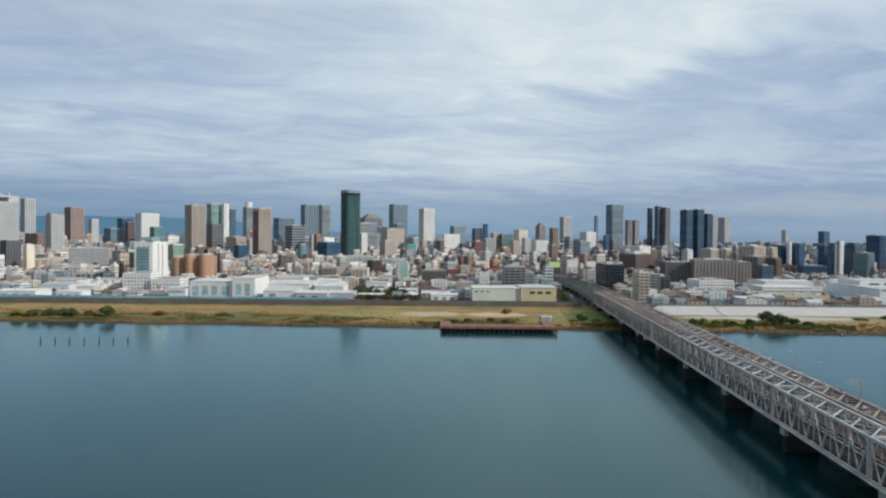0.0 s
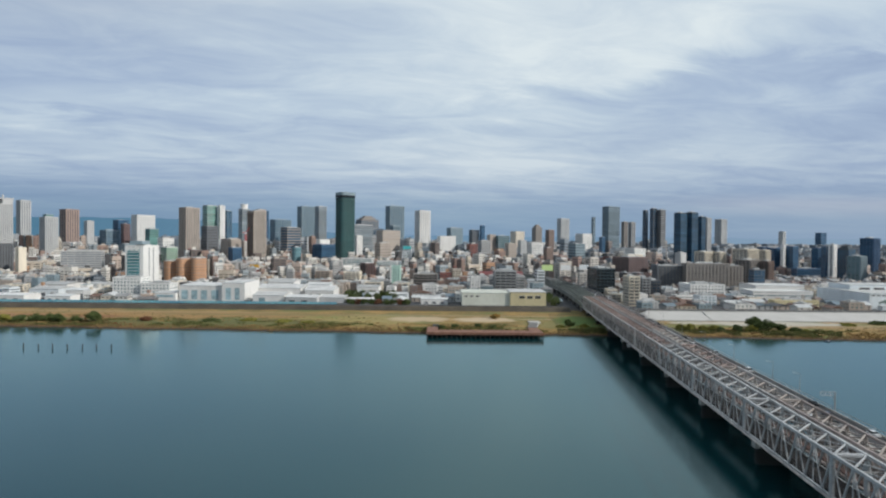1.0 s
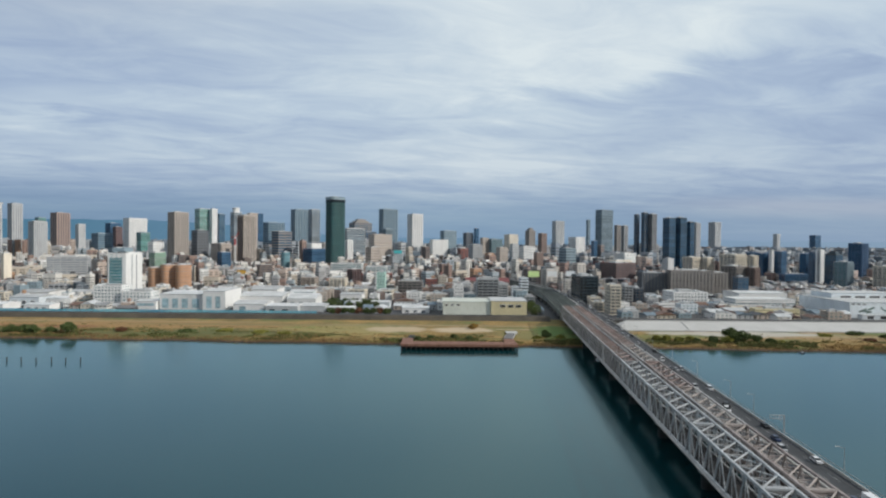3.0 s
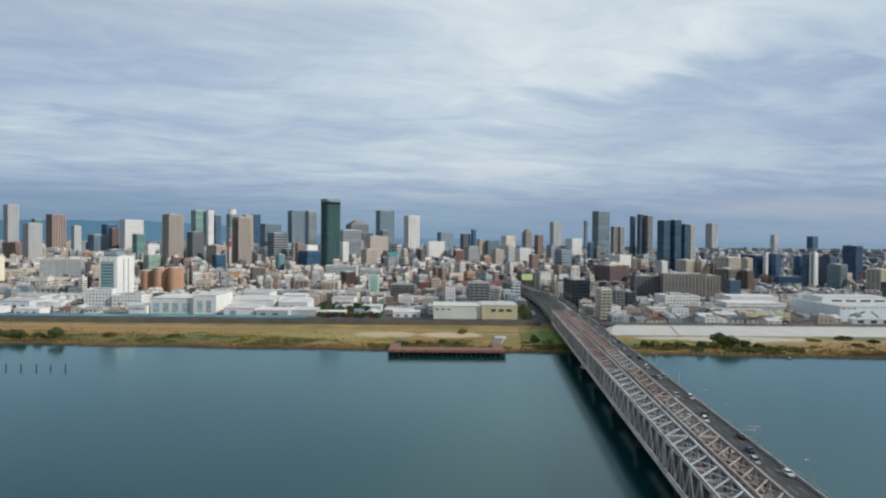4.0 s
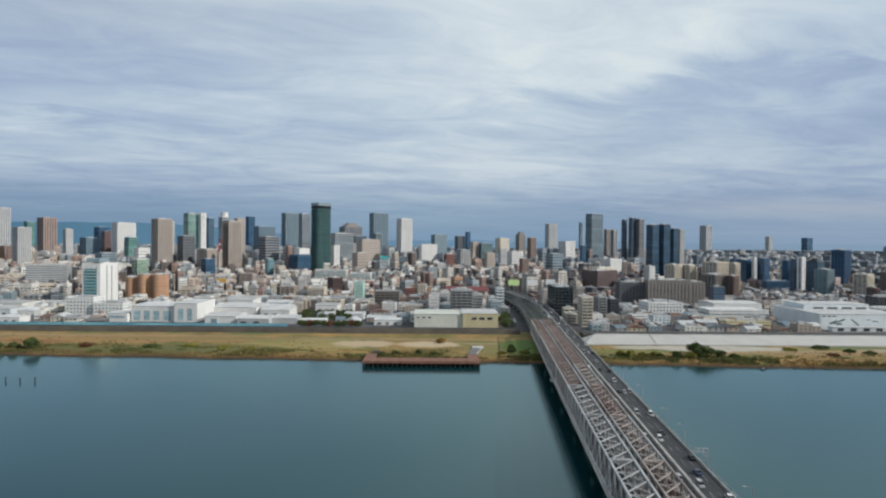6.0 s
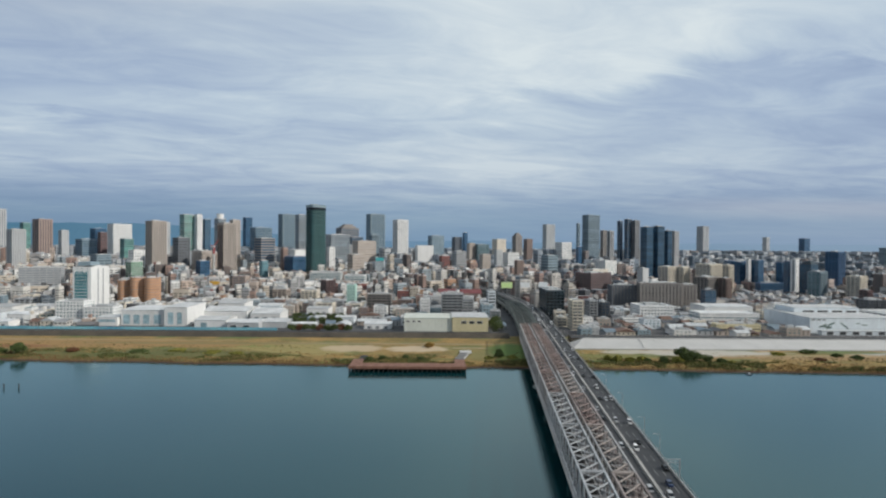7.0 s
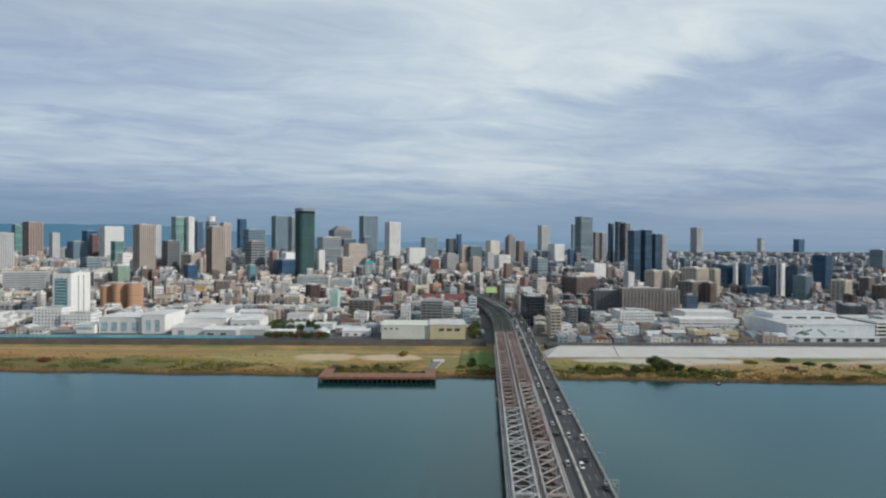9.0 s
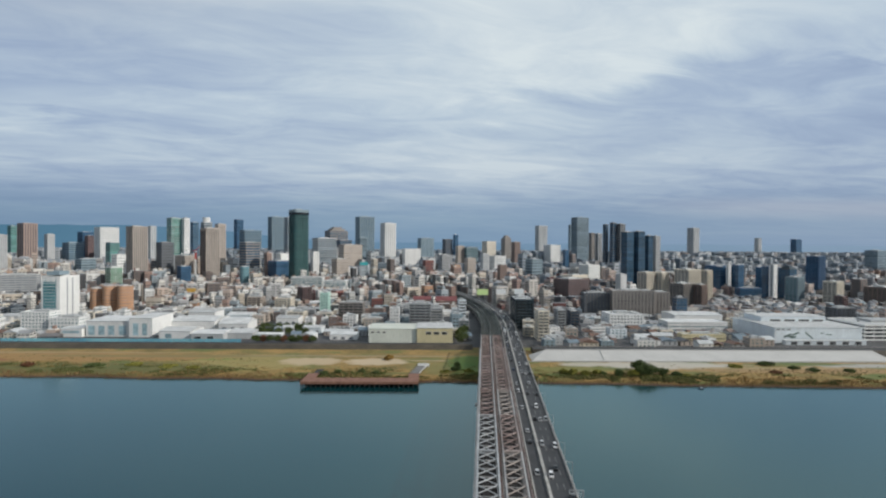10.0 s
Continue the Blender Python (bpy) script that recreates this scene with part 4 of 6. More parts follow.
def block(label, category, x0, x1, y, d, top, style, wall, glass, crown=0, turn=0.0, name="", group=""):
    """A building: wall with recessed storeys, one window band a storey, balconies, roof with parapet and plant."""
    w, far = x1 - x0, y > 1500
    TAKEN.append((x0 - 3, x1 + 3, y - 3, y + d + 3))
    if name != "town_house":
        SHOWN.append((x0 - 0.3 * d, x1 + 0.3 * d, y, CITY_Z + 0.30 * (top - CITY_Z)))
    b = base(name or category.replace(" ", "_"), label, category, pose((x0 + x1) / 2, y + d / 2, CITY_Z, 0, 0, turn), group)
    h = top - CITY_Z
    if crown in (1, 6):
        h -= min(3.0, h * 0.05)
    elif crown in (2, 3, 4):
        h -= min(16.0, h * 0.10)
    wallp, gap, pw = STYLE[style]
    inset = INSET[style]
    if glass == "dim" and wall in ("white", "cream", "lightgrey"):
        glass = "mid"
    # far towers: wider bays, and glass paled or greyed to put distance haze in its colour
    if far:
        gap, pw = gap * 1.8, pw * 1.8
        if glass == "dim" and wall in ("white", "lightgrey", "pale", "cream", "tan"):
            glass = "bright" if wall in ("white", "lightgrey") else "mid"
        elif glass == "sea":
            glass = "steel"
    storey = 3.3 if style == "balcony" else 3.7
    n = max(2, round(h / (storey * (2 if far else 1))))
    fh = h / n
    r = min(8.0, 0.36 * min(w, d)) if crown == 5 else 0.0
    body = facade_shell(w, d, n, fh, wallp, gap, pw, inset, r, style == "plain", style == "split")
    part("wall", body, WALL[wall], b)
    if style != "plain":
        pane = Shape()
        slab(pane, w, d, wallp * fh - 0.1, fh + 0.05, r, inset)
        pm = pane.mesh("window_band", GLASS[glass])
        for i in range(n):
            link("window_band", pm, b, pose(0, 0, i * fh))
    if style == "balcony" and not far:
        bal = Shape()
        bal.box(-w / 2 + 0.6, w / 2 - 0.6, -d / 2 - 1.3, -d / 2 + 0.1, -0.12, 0.10)
        bal.box(-w / 2 + 0.6, w / 2 - 0.6, -d / 2 - 1.35, -d / 2 - 1.2, 0.10, 1.15)
        k = max(1, round(w / 6.4))
        for j in range(k + 1):
            x = -w / 2 + 0.7 + (w - 1.4) * j / k
            bal.box(x - 0.09, x + 0.09, -d / 2 - 1.2, -d / 2 + 0.1, 0.10, 2.9)
        bm = bal.mesh("balcony", WALL[wall])
        for i in range(1, n):
            link("balcony", bm, b, pose(0, 0, i * fh))
    if style == "split":
        part("glass_front", Shape().box(-0.40 * w, 0.30 * w, -d / 2 - 0.25, -d / 2 + 0.02, 0.06 * h, 0.9 * h), GLASS[glass], b, "teal glass curtain front")
        lm = Shape().box(-0.40 * w, 0.30 * w, -d / 2 - 0.33, -d / 2 - 0.25, 0, 0.55).mesh("spandrel", WALL[wall])
        for i in range(1, int(0.88 * n)):
            link("spandrel", lm, b, pose(0, 0, 0.06 * h + i * fh))
    z = n * fh
    roof = Shape()
    slab(roof, w, d, z, z + 0.25, r, 0.36)
    roof_ob = part("roof", roof, ROOF, b)
    if crown in (0, 1, 5, 6):  # 7 stays bare
        q = min(w, d)
        ph = top - CITY_Z - z if crown in (1, 6) else 2.8
        s = Shape().box(-w * 0.22, w * 0.18, -d * 0.1, d * 0.28, z + 0.25, z + max(2.2, ph))
        if w > 14:
            s.box(w * 0.24, w * 0.38, -d * 0.2, d * 0.15, z + 0.25, z + 1.9)
        part("plant_room", s, PLANT if crown != 6 else WALL[wall], roof_ob)
        if q > 14:
            part("water_tank", Shape().prism([(-w * 0.33 + 1.4 * math.cos(a), 1.4 * math.sin(a)) for a in [k * math.pi / 4 for k in range(8)]], z + 0.25, z + 2.6), PLANT, roof_ob)
    if crown == 2:
        e = top - CITY_Z
        for xs in (-1, 1):
            part("upper_shaft", Shape().box(xs * w / 2 - (w * 0.3 if xs > 0 else 0), xs * w / 2 + (w * 0.3 if xs < 0 else 0), -d / 2, d / 2, z + 0.25, e - 4), WALL[wall], b)
        part("sky_ring", Shape().box(-w / 2 - 1, w / 2 + 1, -d / 2 - 1, d / 2 + 1, e - 4, e), WALL[wall], b)
        for xs in (-0.3, 0.1, 0.34):
            part("roof_mast", Shape().box(w * xs - 1.5, w * xs + 1.5, -2, 2, e, e + 7 + 6 * xs), PLANT, b)
    if crown == 3:
        e = top - CITY_Z
        s = Shape()
        slab(s, w * 0.72, d * 0.72, z + 0.25, z + (e - z) * 0.55)
        slab(s, w * 0.45, d * 0.5, z + (e - z) * 0.55, e)
        part("stepped_top", s, WALL[wall], b)
    if crown == 4:
        e = top - CITY_Z
        ring = [(w * 0.40 * math.cos(a), w * 0.40 * math.sin(a)) for a in [k * math.pi / 8 for k in range(16)]]
        part("round_head", Shape().prism(ring, z + 0.25, e - 3).prism([(x * 1.06, y1 * 1.06) for x, y1 in ring], e - 3, e), WALL["white"], b)
    return b


block("tall brown twin-shaded apartment tower with cream stripes", "apartment building", -1178.1, -1135.7, 1829.1, 31.8, 157.5, "pier", "mauve", "dim", crown=1, turn=66)
block("white slab office tower with pale ribs", "office building", -936.4, -905.8, 1383.5, 22.9, 115.3, "pier", "lightgrey", "dim", turn=65)
block("broad pale tower block with a curved hollow top", "building", -1145.0, -1066.2, 1437.8, 39.4, 165.6, "pier", "lightgrey", "mid", crown=2, turn=66)
block("pale grey tower block with fine vertical ribs", "building", -1606.9, -1568.5, 2235.1, 28.7, 205.8, "pier", "lightgrey", "dim", turn=66)
block("slim pale grey apartment tower with a lower side wing", "apartment building", -1198.1, -1174.2, 1986.5, 18.0, 123.2, "grid", "lightgrey", "dim", turn=65)
block("teal glass office block behind the brown tower", "office building", -1689.8, -1658.8, 2508.4, 23.2, 162.6, "curtain", "bluegrey", "jade", turn=66)
block("dark navy glass office block in the skyline", "office building", -1277.0, -1233.2, 2303.6, 32.9, 136.0, "curtain", "navy", "navy", turn=62)
block("blue grey office block with a dark side", "office building", -1243.3, -1190.1, 2155.0, 40.0, 94.9, "band", "bluegrey", "navy", turn=63)
block("dark red brown office block in the skyline", "office building", -1223.4, -1196.7, 2260.0, 20.0, 120.5, "grid", "redbrown", "dim", turn=62)
block("wide pale office tower with a framed top", "office building", -1120.2, -1049.8, 2140.4, 35.2, 150.5, "grid", "white", "sea", crown=7, turn=61)
block("teal glass office block with a stepped roof", "office building", -952.1, -920.2, 1908.0, 23.9, 96.9, "curtain", "bluegrey", "jade", turn=60)
block("tall grey brown apartment tower with a pale edge", "apartment building", -545.1, -512.0, 1241.6, 24.8, 136.3, "pier", "rose", "dim", crown=1, turn=58)
block("pale slim apartment tower in the skyline", "apartment building", -817.3, -797.6, 1907.6, 14.7, 150.2, "grid", "lightgrey", "sea", turn=57)
block("green glass office tower with a white side", "office building", -846.3, -806.5, 2106.1, 29.9, 185.5, "curtain", "lightgrey", "jade", turn=55)
block("white stone side tower beside green glass", "building", -797.4, -776.6, 2117.2, 15.6, 186.0, "grid", "white", "sea", turn=54)
block("thin teal office tower in the skyline", "office building", -844.0, -819.5, 2305.8, 18.3, 176.3, "curtain", "bluegrey", "navy", turn=54)
block("tall grey tower with a round pale head", "building", -645.2, -616.8, 1896.3, 21.3, 180.1, "curtain", "lightgrey", "sea", crown=4, turn=53)
dark_flank = block("dark fronted apartment tower with a cream side", "apartment building", -450.0, -415.0, 1391.9, 26.2, 137.4, "pier", "rose", "dim", crown=1, turn=52)
block("dark brown office tower in the skyline", "office building", -532.5, -507.9, 1710.8, 18.4, 153.3, "grid", "rose", "dim", turn=52)
block("dark red brown office block with a flat roof", "office building", -608.5, -574.8, 1512.4, 25.3, 99.5, "grid", "slate", "dim", turn=56)
block("slim dark tower with a rounded top", "building", -1076.6, -1033.2, 3508.7, 32.5, 232.4, "curtain", "navy", "navy", turn=50)
block("grey blue office block in the skyline", "office building", -752.8, -669.2, 2609.1, 41.8, 152.8, "band", "bluegrey", "navy", turn=49)
block("dark grey office block with a plant room", "office building", -443.3, -398.1, 1658.1, 33.8, 100.6, "band", "greybrown", "navy", turn=49)
block("tall grey tower with dark lower part", "building", -652.9, -578.9, 2695.5, 37.0, 219.3, "pier", "bluegrey", "navy", crown=1, turn=47)
block("pale grey glass tower in the skyline", "building", -522.4, -483.6, 2475.4, 29.1, 205.5, "curtain", "lightgrey", "sea", turn=45)
green_tower = block("tall dark green glass tower with rounded corners", "building", -238.6, -197.4, 1367.6, 30.9, 177.5, "band", "greenframe", "tealglass", crown=5, turn=45)
block("pale blue glass office block in the skyline", "office building", -290.7, -221.0, 1907.6, 34.9, 116.2, "curtain", "lightgrey", "sea", turn=42)
block("wide grey stepped office tower in the skyline", "office building", -341.8, -257.4, 2413.9, 42.2, 165.6, "band", "greybrown", "navy", crown=3, turn=41)
block("brown grey office block in the skyline", "office building", -183.3, -119.9, 1759.2, 31.7, 95.7, "grid", "tan", "dim", turn=40)
block("grey office slab in the skyline", "office building", -243.7, -219.2, 2010.8, 18.3, 82.6, "grid", "grey", "dim", turn=41)
block("tall dark grey tower with a flat top", "building", -228.9, -155.8, 2504.7, 36.6, 214.1, "pier", "bluegrey", "navy", crown=1, turn=38)
block("tall white tower with a stepped top", "building", -79.9, -36.1, 2025.6, 32.9, 172.8, "pier", "white", "dim", crown=1, turn=36)
block("plain white windowless block in the skyline", "building", -3.0, 54.0, 1985.0, 26.0, 82.6, "plain", "white", "dim", crown=7, turn=22)
block("grey office block with roof plant", "office building", 33.9, 99.7, 2613.5, 32.9, 126.1, "grid", "bluegrey", "navy", crown=1, turn=33)
block("dark slim office block in the skyline", "office building", 153.9, 196.0, 3009.2, 31.5, 121.5, "grid", "slate", "navy", turn=30)
block("slim dark navy tower in the skyline", "building", 206.3, 227.2, 3012.1, 15.7, 144.9, "curtain", "navy", "navy", turn=30)
block("brown office slab in the skyline", "office building", 190.3, 218.9, 2304.3, 21.4, 91.4, "grid", "tan", "dim", turn=29)
block("teal grey office block in the skyline", "office building", 218.3, 270.3, 2305.5, 39.0, 87.3, "band", "bluegrey", "green", turn=28)
block("pale pink office block in the skyline", "office building", 333.4, 385.7, 2705.4, 39.2, 110.8, "grid", "cream", "mid", turn=33)
block("grey and tan stepped tower in the skyline", "building", 383.2, 416.6, 2402.5, 25.0, 136.0, "grid", "greybrown", "dim", crown=3, turn=33)
block("dark brown office slab in the skyline", "office building", 379.3, 404.8, 2074.4, 19.2, 108.1, "grid", "brown", "dim", turn=33)
block("white office block with a wide front", "office building", 279.0, 320.0, 1823.6, 30.8, 63.5, "grid", "white", "sea", turn=26)
block("pale tall tower far off in the skyline", "building", 862.4, 947.3, 4318.8, 42.5, 233.2, "pier", "lightgrey", "sea", turn=33)
block("pale framed office block with a glass front", "office building", 543.1, 596.3, 2300.0, 40.0, 98.3, "grid", "white", "sea", crown=7, turn=33)
block("small dark navy block in the skyline", "building", 523.8, 539.9, 1909.0, 12.1, 83.3, "curtain", "navy", "navy", turn=33)
block("tall teal grey tower with a dark side", "building", 673.5, 741.1, 2411.1, 33.8, 214.7, "curtain", "bluegrey", "sea", crown=1, turn=33)
block("teal slim tower far off in the skyline", "building", 1035.7, 1057.2, 4016.9, 16.2, 233.4, "curtain", "bluegrey", "sea", turn=33)
block("brown grey apartment tower in the skyline", "apartment building", 708.5, 729.4, 2276.2, 15.7, 145.5, "pier", "greybrown", "dim", turn=33)
block("pale brown apartment tower in the skyline", "apartment building", 713.8, 735.8, 2206.8, 16.5, 142.3, "pier", "grey", "dim", turn=33)
block("slim dark apartment tower with pale edges", "apartment building", 595.2, 608.3, 1708.1, 9.8, 160.2, "balcony", "slate", "navy", turn=33)
block("tall dark apartment tower with a pale stripe", "apartment building", 608.9, 625.7, 1684.7, 12.6, 167.7, "balcony", "slate", "navy", crown=1, turn=33)
block("tall grey apartment tower in the skyline", "apartment building", 629.2, 649.8, 1683.3, 15.5, 161.4, "balcony", "grey", "dim", turn=33)
block("dark glass apartment tower of three shafts", "apartment building", 473.6, 494.1, 1162.3, 15.4, 130.5, "curtain", "darkframe", "navy", crown=1, turn=33)
block("dark glass apartment tower in the skyline", "apartment building", 499.5, 520.1, 1171.3, 15.5, 131.9, "curtain", "darkframe", "navy", crown=1, turn=33)
block("dark glass apartment tower with a lower shoulder", "apartment building", 526.5, 540.9, 1183.6, 10.9, 121.0, "curtain", "darkframe", "navy", turn=33)
block("grey apartment tower beside dark glass", "apartment building", 562.3, 577.5, 1238.3, 11.4, 120.7, "grid", "grey", "dim", turn=33)
block("slim grey tower with a pale side", "building", 1496.0, 1549.4, 3168.0, 40.0, 193.2, "pier", "lightgrey", "sea", turn=33)
block("dark red brown office block with a pale roof", "office building", 310.0, 360.0, 998.0, 36.0, 43.4, "band", "redbrown", "dim", turn=33)
block("pale pink stepped apartment block behind the red brown office", "apartment building", 342.0, 384.0, 1090.0, 24.0, 47.5, "grid", "cream", "mid", crown=1, turn=33)
block("black glass office block beside the viaduct", "office building", 191.2, 213.1, 690.0, 45.0, 38.1, "curtain", "darkframe", "black")
block("cream apartment tower with balconies near the levee", "apartment building", 202.8, 214.6, 608.0, 20.0, 35.6, "balcony", "cream", "mid", crown=1)
block("grey apartment tower near the levee", "apartment building", 234.3, 244.3, 660.0, 20.0, 29.2, "balcony", "grey", "dim")
block("dark low apartment block in the skyline", "apartment building", 256.3, 267.2, 690.0, 25.0, 24.5, "balcony", "slate", "navy")
block("dark grey apartment slab in the skyline", "apartment building", 299.1, 333.1, 790.0, 20.0, 37.4, "pier", "slate", "flat")
block("wide grey brown apartment slab in the skyline", "apartment building", 333.4, 390.7, 778.0, 18.0, 41.7, "pier", "greybrown", "flat")
block("grey brown slab wing with a pale end wall", "apartment building", 391.5, 416.0, 792.0, 18.0, 38.5, "pier", "greybrown", "flat")
block("white three storey works building in the skyline", "building", 306, 347, 700.0, 35.0, 19.5, "grid", "white", "steel")
block("small white and blue works building", "building", 282.7, 300.8, 622.0, 16.0, 13.4, "grid", "pale", "sea")
block("white round-cornered silo block in the skyline", "building", 411.7, 427.1, 1003.2, 11.5, 51.6, "plain", "lightgrey", "dim", turn=33)
block("cream apartment block with balconies in the skyline", "apartment building", 472.9, 499.0, 1060.2, 19.6, 52.7, "balcony", "cream", "mid", turn=33)
block("cream apartment block with a stair tower", "apartment building", 504.7, 524.3, 1063.7, 14.7, 55.0, "balcony", "cream", "mid", crown=1, turn=33)
block("pale cream apartment slab in the skyline", "apartment building", 539.5, 577.5, 1048.8, 28.5, 58.6, "balcony", "cream", "mid", turn=33)
block("cream apartment tower in the skyline", "apartment building", 589.1, 606.1, 1064.6, 12.8, 56.5, "balcony", "cream", "mid", turn=33)
block("grey brown apartment block in the skyline", "apartment building", 467.2, 499.7, 897.8, 24.4, 43.5, "balcony", "greybrown", "dim", turn=33)
block("dark brown apartment block in the skyline", "apartment building", 500.0, 516.4, 894.8, 12.3, 41.8, "balcony", "brown", "dim", turn=33)
block("dark blue glass apartment tower in the skyline", "apartment building", 666.7, 688.3, 1176.9, 16.2, 59.5, "curtain", "navy", "navy", turn=33)
block("white stair tower between blue glass fronts", "building", 684.9, 692.9, 1167.0, 6.0, 68.0, "pier", "white", "dim", crown=1, turn=33)
block("blue glass apartment tower in the skyline", "apartment building", 700.7, 721.2, 1169.3, 15.4, 63.4, "curtain", "navy", "navy", turn=33)
block("low dark blue linking block in the skyline", "building", 675.4, 721.1, 1100.0, 20.0, 22.1, "curtain", "navy", "navy")
block("slim dark blue apartment tower in the skyline", "apartment building", 702.4, 712.9, 1067.0, 7.9, 64.4, "curtain", "navy", "navy", turn=33)
block("white stair tower with a flat cap", "building", 708.8, 720.8, 1055.5, 9.0, 67.9, "pier", "white", "dim", turn=33)
block("dark glass apartment tower with a stepped roof", "apartment building", 753.9, 781.5, 1091.7, 20.6, 65.6, "curtain", "darkframe", "navy", crown=3, turn=33)
block("pale blue grey apartment tower in the skyline", "apartment building", 711.2, 738.0, 1002.0, 20.1, 48.5, "balcony", "bluegrey", "sea", turn=33)
block("dark navy stepped tower in the skyline", "building", 884.5, 916.8, 1210.9, 24.3, 84.0, "balcony", "navy", "navy", crown=1, turn=33)
block("cream and yellow apartment block in the skyline", "apartment building", 764.1, 791.8, 980.6, 20.8, 42.4, "balcony", "cream", "mid", turn=33)
block("red brown apartment block in the skyline", "apartment building", 726.0, 742.5, 903.8, 12.4, 24.7, "balcony", "redbrown", "dim", turn=33)
block("blue glass office block in the skyline", "office building", 1530.2, 1605.3, 1906.2, 37.5, 88.3, "curtain", "bluegrey", "sea", turn=33)
block("dark slim tower far off in the skyline", "building", 2956.7, 3045.1, 4612.9, 44.2, 150.2, "curtain", "navy", "navy", turn=33)
block("pale slim tower far off in the skyline", "building", 2609.2, 2653.8, 4508.3, 33.5, 155.8, "pier", "lightgrey", "sea", turn=33)
block("long brown apartment slab in the skyline", "apartment building", 853.2, 908.0, 989.4, 41.1, 32.8, "balcony", "brown", "dim", turn=33)
block("dark grey apartment tower behind the white hall", "apartment building", 575, 599, 692.0, 20.0, 29.0, "balcony", "slate", "dim")
split_office = block("white office block with a teal glass front", "office building", -376.8, -354.8, 718.0, 40.0, 62.6, "split", "white", "teal", crown=6)
block("green fronted office block with white ends", "office building", -546.7, -522.4, 1165.9, 18.2, 53.9, "curtain", "white", "grass", crown=1, turn=60)
block("grey brown apartment slab with cream ends", "apartment building", -27.8, 4.3, 765.0, 20.0, 25.4, "balcony", "greybrown", "dim")
block("slim mint green and white apartment block", "apartment building", -58.8, -47.4, 802.0, 18.0, 34.4, "grid", "mint", "dim")
block("red brown apartment block with dark balconies", "apartment building", -119.9, -100.8, 940.8, 14.3, 31.3, "balcony", "redbrown", "dim", turn=44)
block("grey apartment block with a flat roof", "apartment building", 67.9, 92.2, 650.0, 22.0, 36.4, "balcony", "grey", "dim")
block("grey block with a lower roof", "building", 91.6, 106.0, 680.0, 24.0, 28.8, "balcony", "lightgrey", "dim")
block("wide white hospital block in the skyline", "building", -203.2, -138.3, 1246.0, 35.0, 28.6, "band", "white", "sea")
block("white hospital wing in the skyline", "building", -123.7, -81.7, 1200.0, 35.0, 26.0, "band", "white", "sea", crown=1)
block("grey tan apartment block in the skyline", "apartment building", -175.2, -154.4, 860.0, 22.0, 23.0, "balcony", "tan", "dim")
block("beige apartment block in the skyline", "apartment building", -132.5, -109.0, 850.0, 24.0, 22.6, "balcony", "cream", "mid")
block("dark slate apartment block west of the yards", "apartment building", -743.5, -719.9, 986.1, 17.7, 57.6, "pier", "slate", "dim", turn=66)
block("cream windowless stair slab west of the yards", "building", -666.9, -655.0, 933.6, 8.9, 52.1, "plain", "cream", "mid", turn=66)
block("white office block with a red roof sign in the skyline", "office building", -718.5, -687.9, 1508.5, 23.0, 67.8, "grid", "white", "sea", turn=59)
block("pale rose office block with arched top windows", "office building", -538.4, -500.0, 1460.6, 28.8, 67.3, "grid", "rose", "dim", turn=54)
block("navy glass office block among the towers", "office building", -448.1, -425.7, 1261.6, 16.8, 49.3, "curtain", "navy", "navy", turn=54)
block("low blue grey office block among the towers", "office building", -931.1, -888.1, 1708.9, 32.2, 49.7, "band", "bluegrey", "sea", turn=62)
block("round-cornered pale blue glass office block", "office building", -298.0, -280.4, 1203.4, 13.2, 52.2, "curtain", "bluegrey", "sea", crown=5, turn=49)
block("slim white apartment tower beside green glass", "apartment building", -213.6, -196.6, 1503.6, 12.8, 78.5, "pier", "white", "dim", turn=43)
block("pale rose office block before the towers", "office building", -159.7, -125.1, 1507.0, 26.0, 60.3, "grid", "rose", "dim", turn=40)
block("mid grey glass office tower among the towers", "office building", -182.5, -153.7, 2209.2, 21.6, 122.0, "curtain", "bluegrey", "sea", turn=38)
block("dark blue grey office block among the towers", "office building", -280.6, -227.7, 2305.1, 39.7, 111.3, "band", "slate", "navy", turn=40)
block("white low domed hall roof among dark blocks", "building", -368.1, -331.4, 1756.2, 27.5, 67.6, "plain", "white", "dim", crown=7, turn=46)
block("wide navy glass office block below the green tower", "office building", -306.4, -254.2, 1450.4, 39.2, 55.9, "curtain", "navy", "navy", turn=46)
block("grey office block behind the viaduct", "office building", 115.5, 148.6, 1707.6, 24.9, 68.5, "grid", "grey", "dim", turn=31)
block("tan office block behind the viaduct", "office building", 186.3, 211.2, 1605.7, 18.7, 61.8, "grid", "tan", "dim", turn=28)
block("pale office block behind the viaduct", "office building", 246.2, 268.5, 1806.6, 16.8, 70.6, "grid", "lightgrey", "sea", turn=27)
block("brown apartment block in the middle distance", "apartment building", 247.4, 265.2, 1355.3, 13.4, 53.4, "grid", "brown", "dim", turn=25)
block("grey blue office block in the middle distance", "office building", 340.7, 375.6, 1506.9, 26.2, 62.7, "band", "bluegrey", "sea", turn=33)
block("white office block with broad front in the skyline", "office building", 456.1, 496.2, 1404.9, 30.1, 55.5, "grid", "white", "sea", crown=1, turn=33)


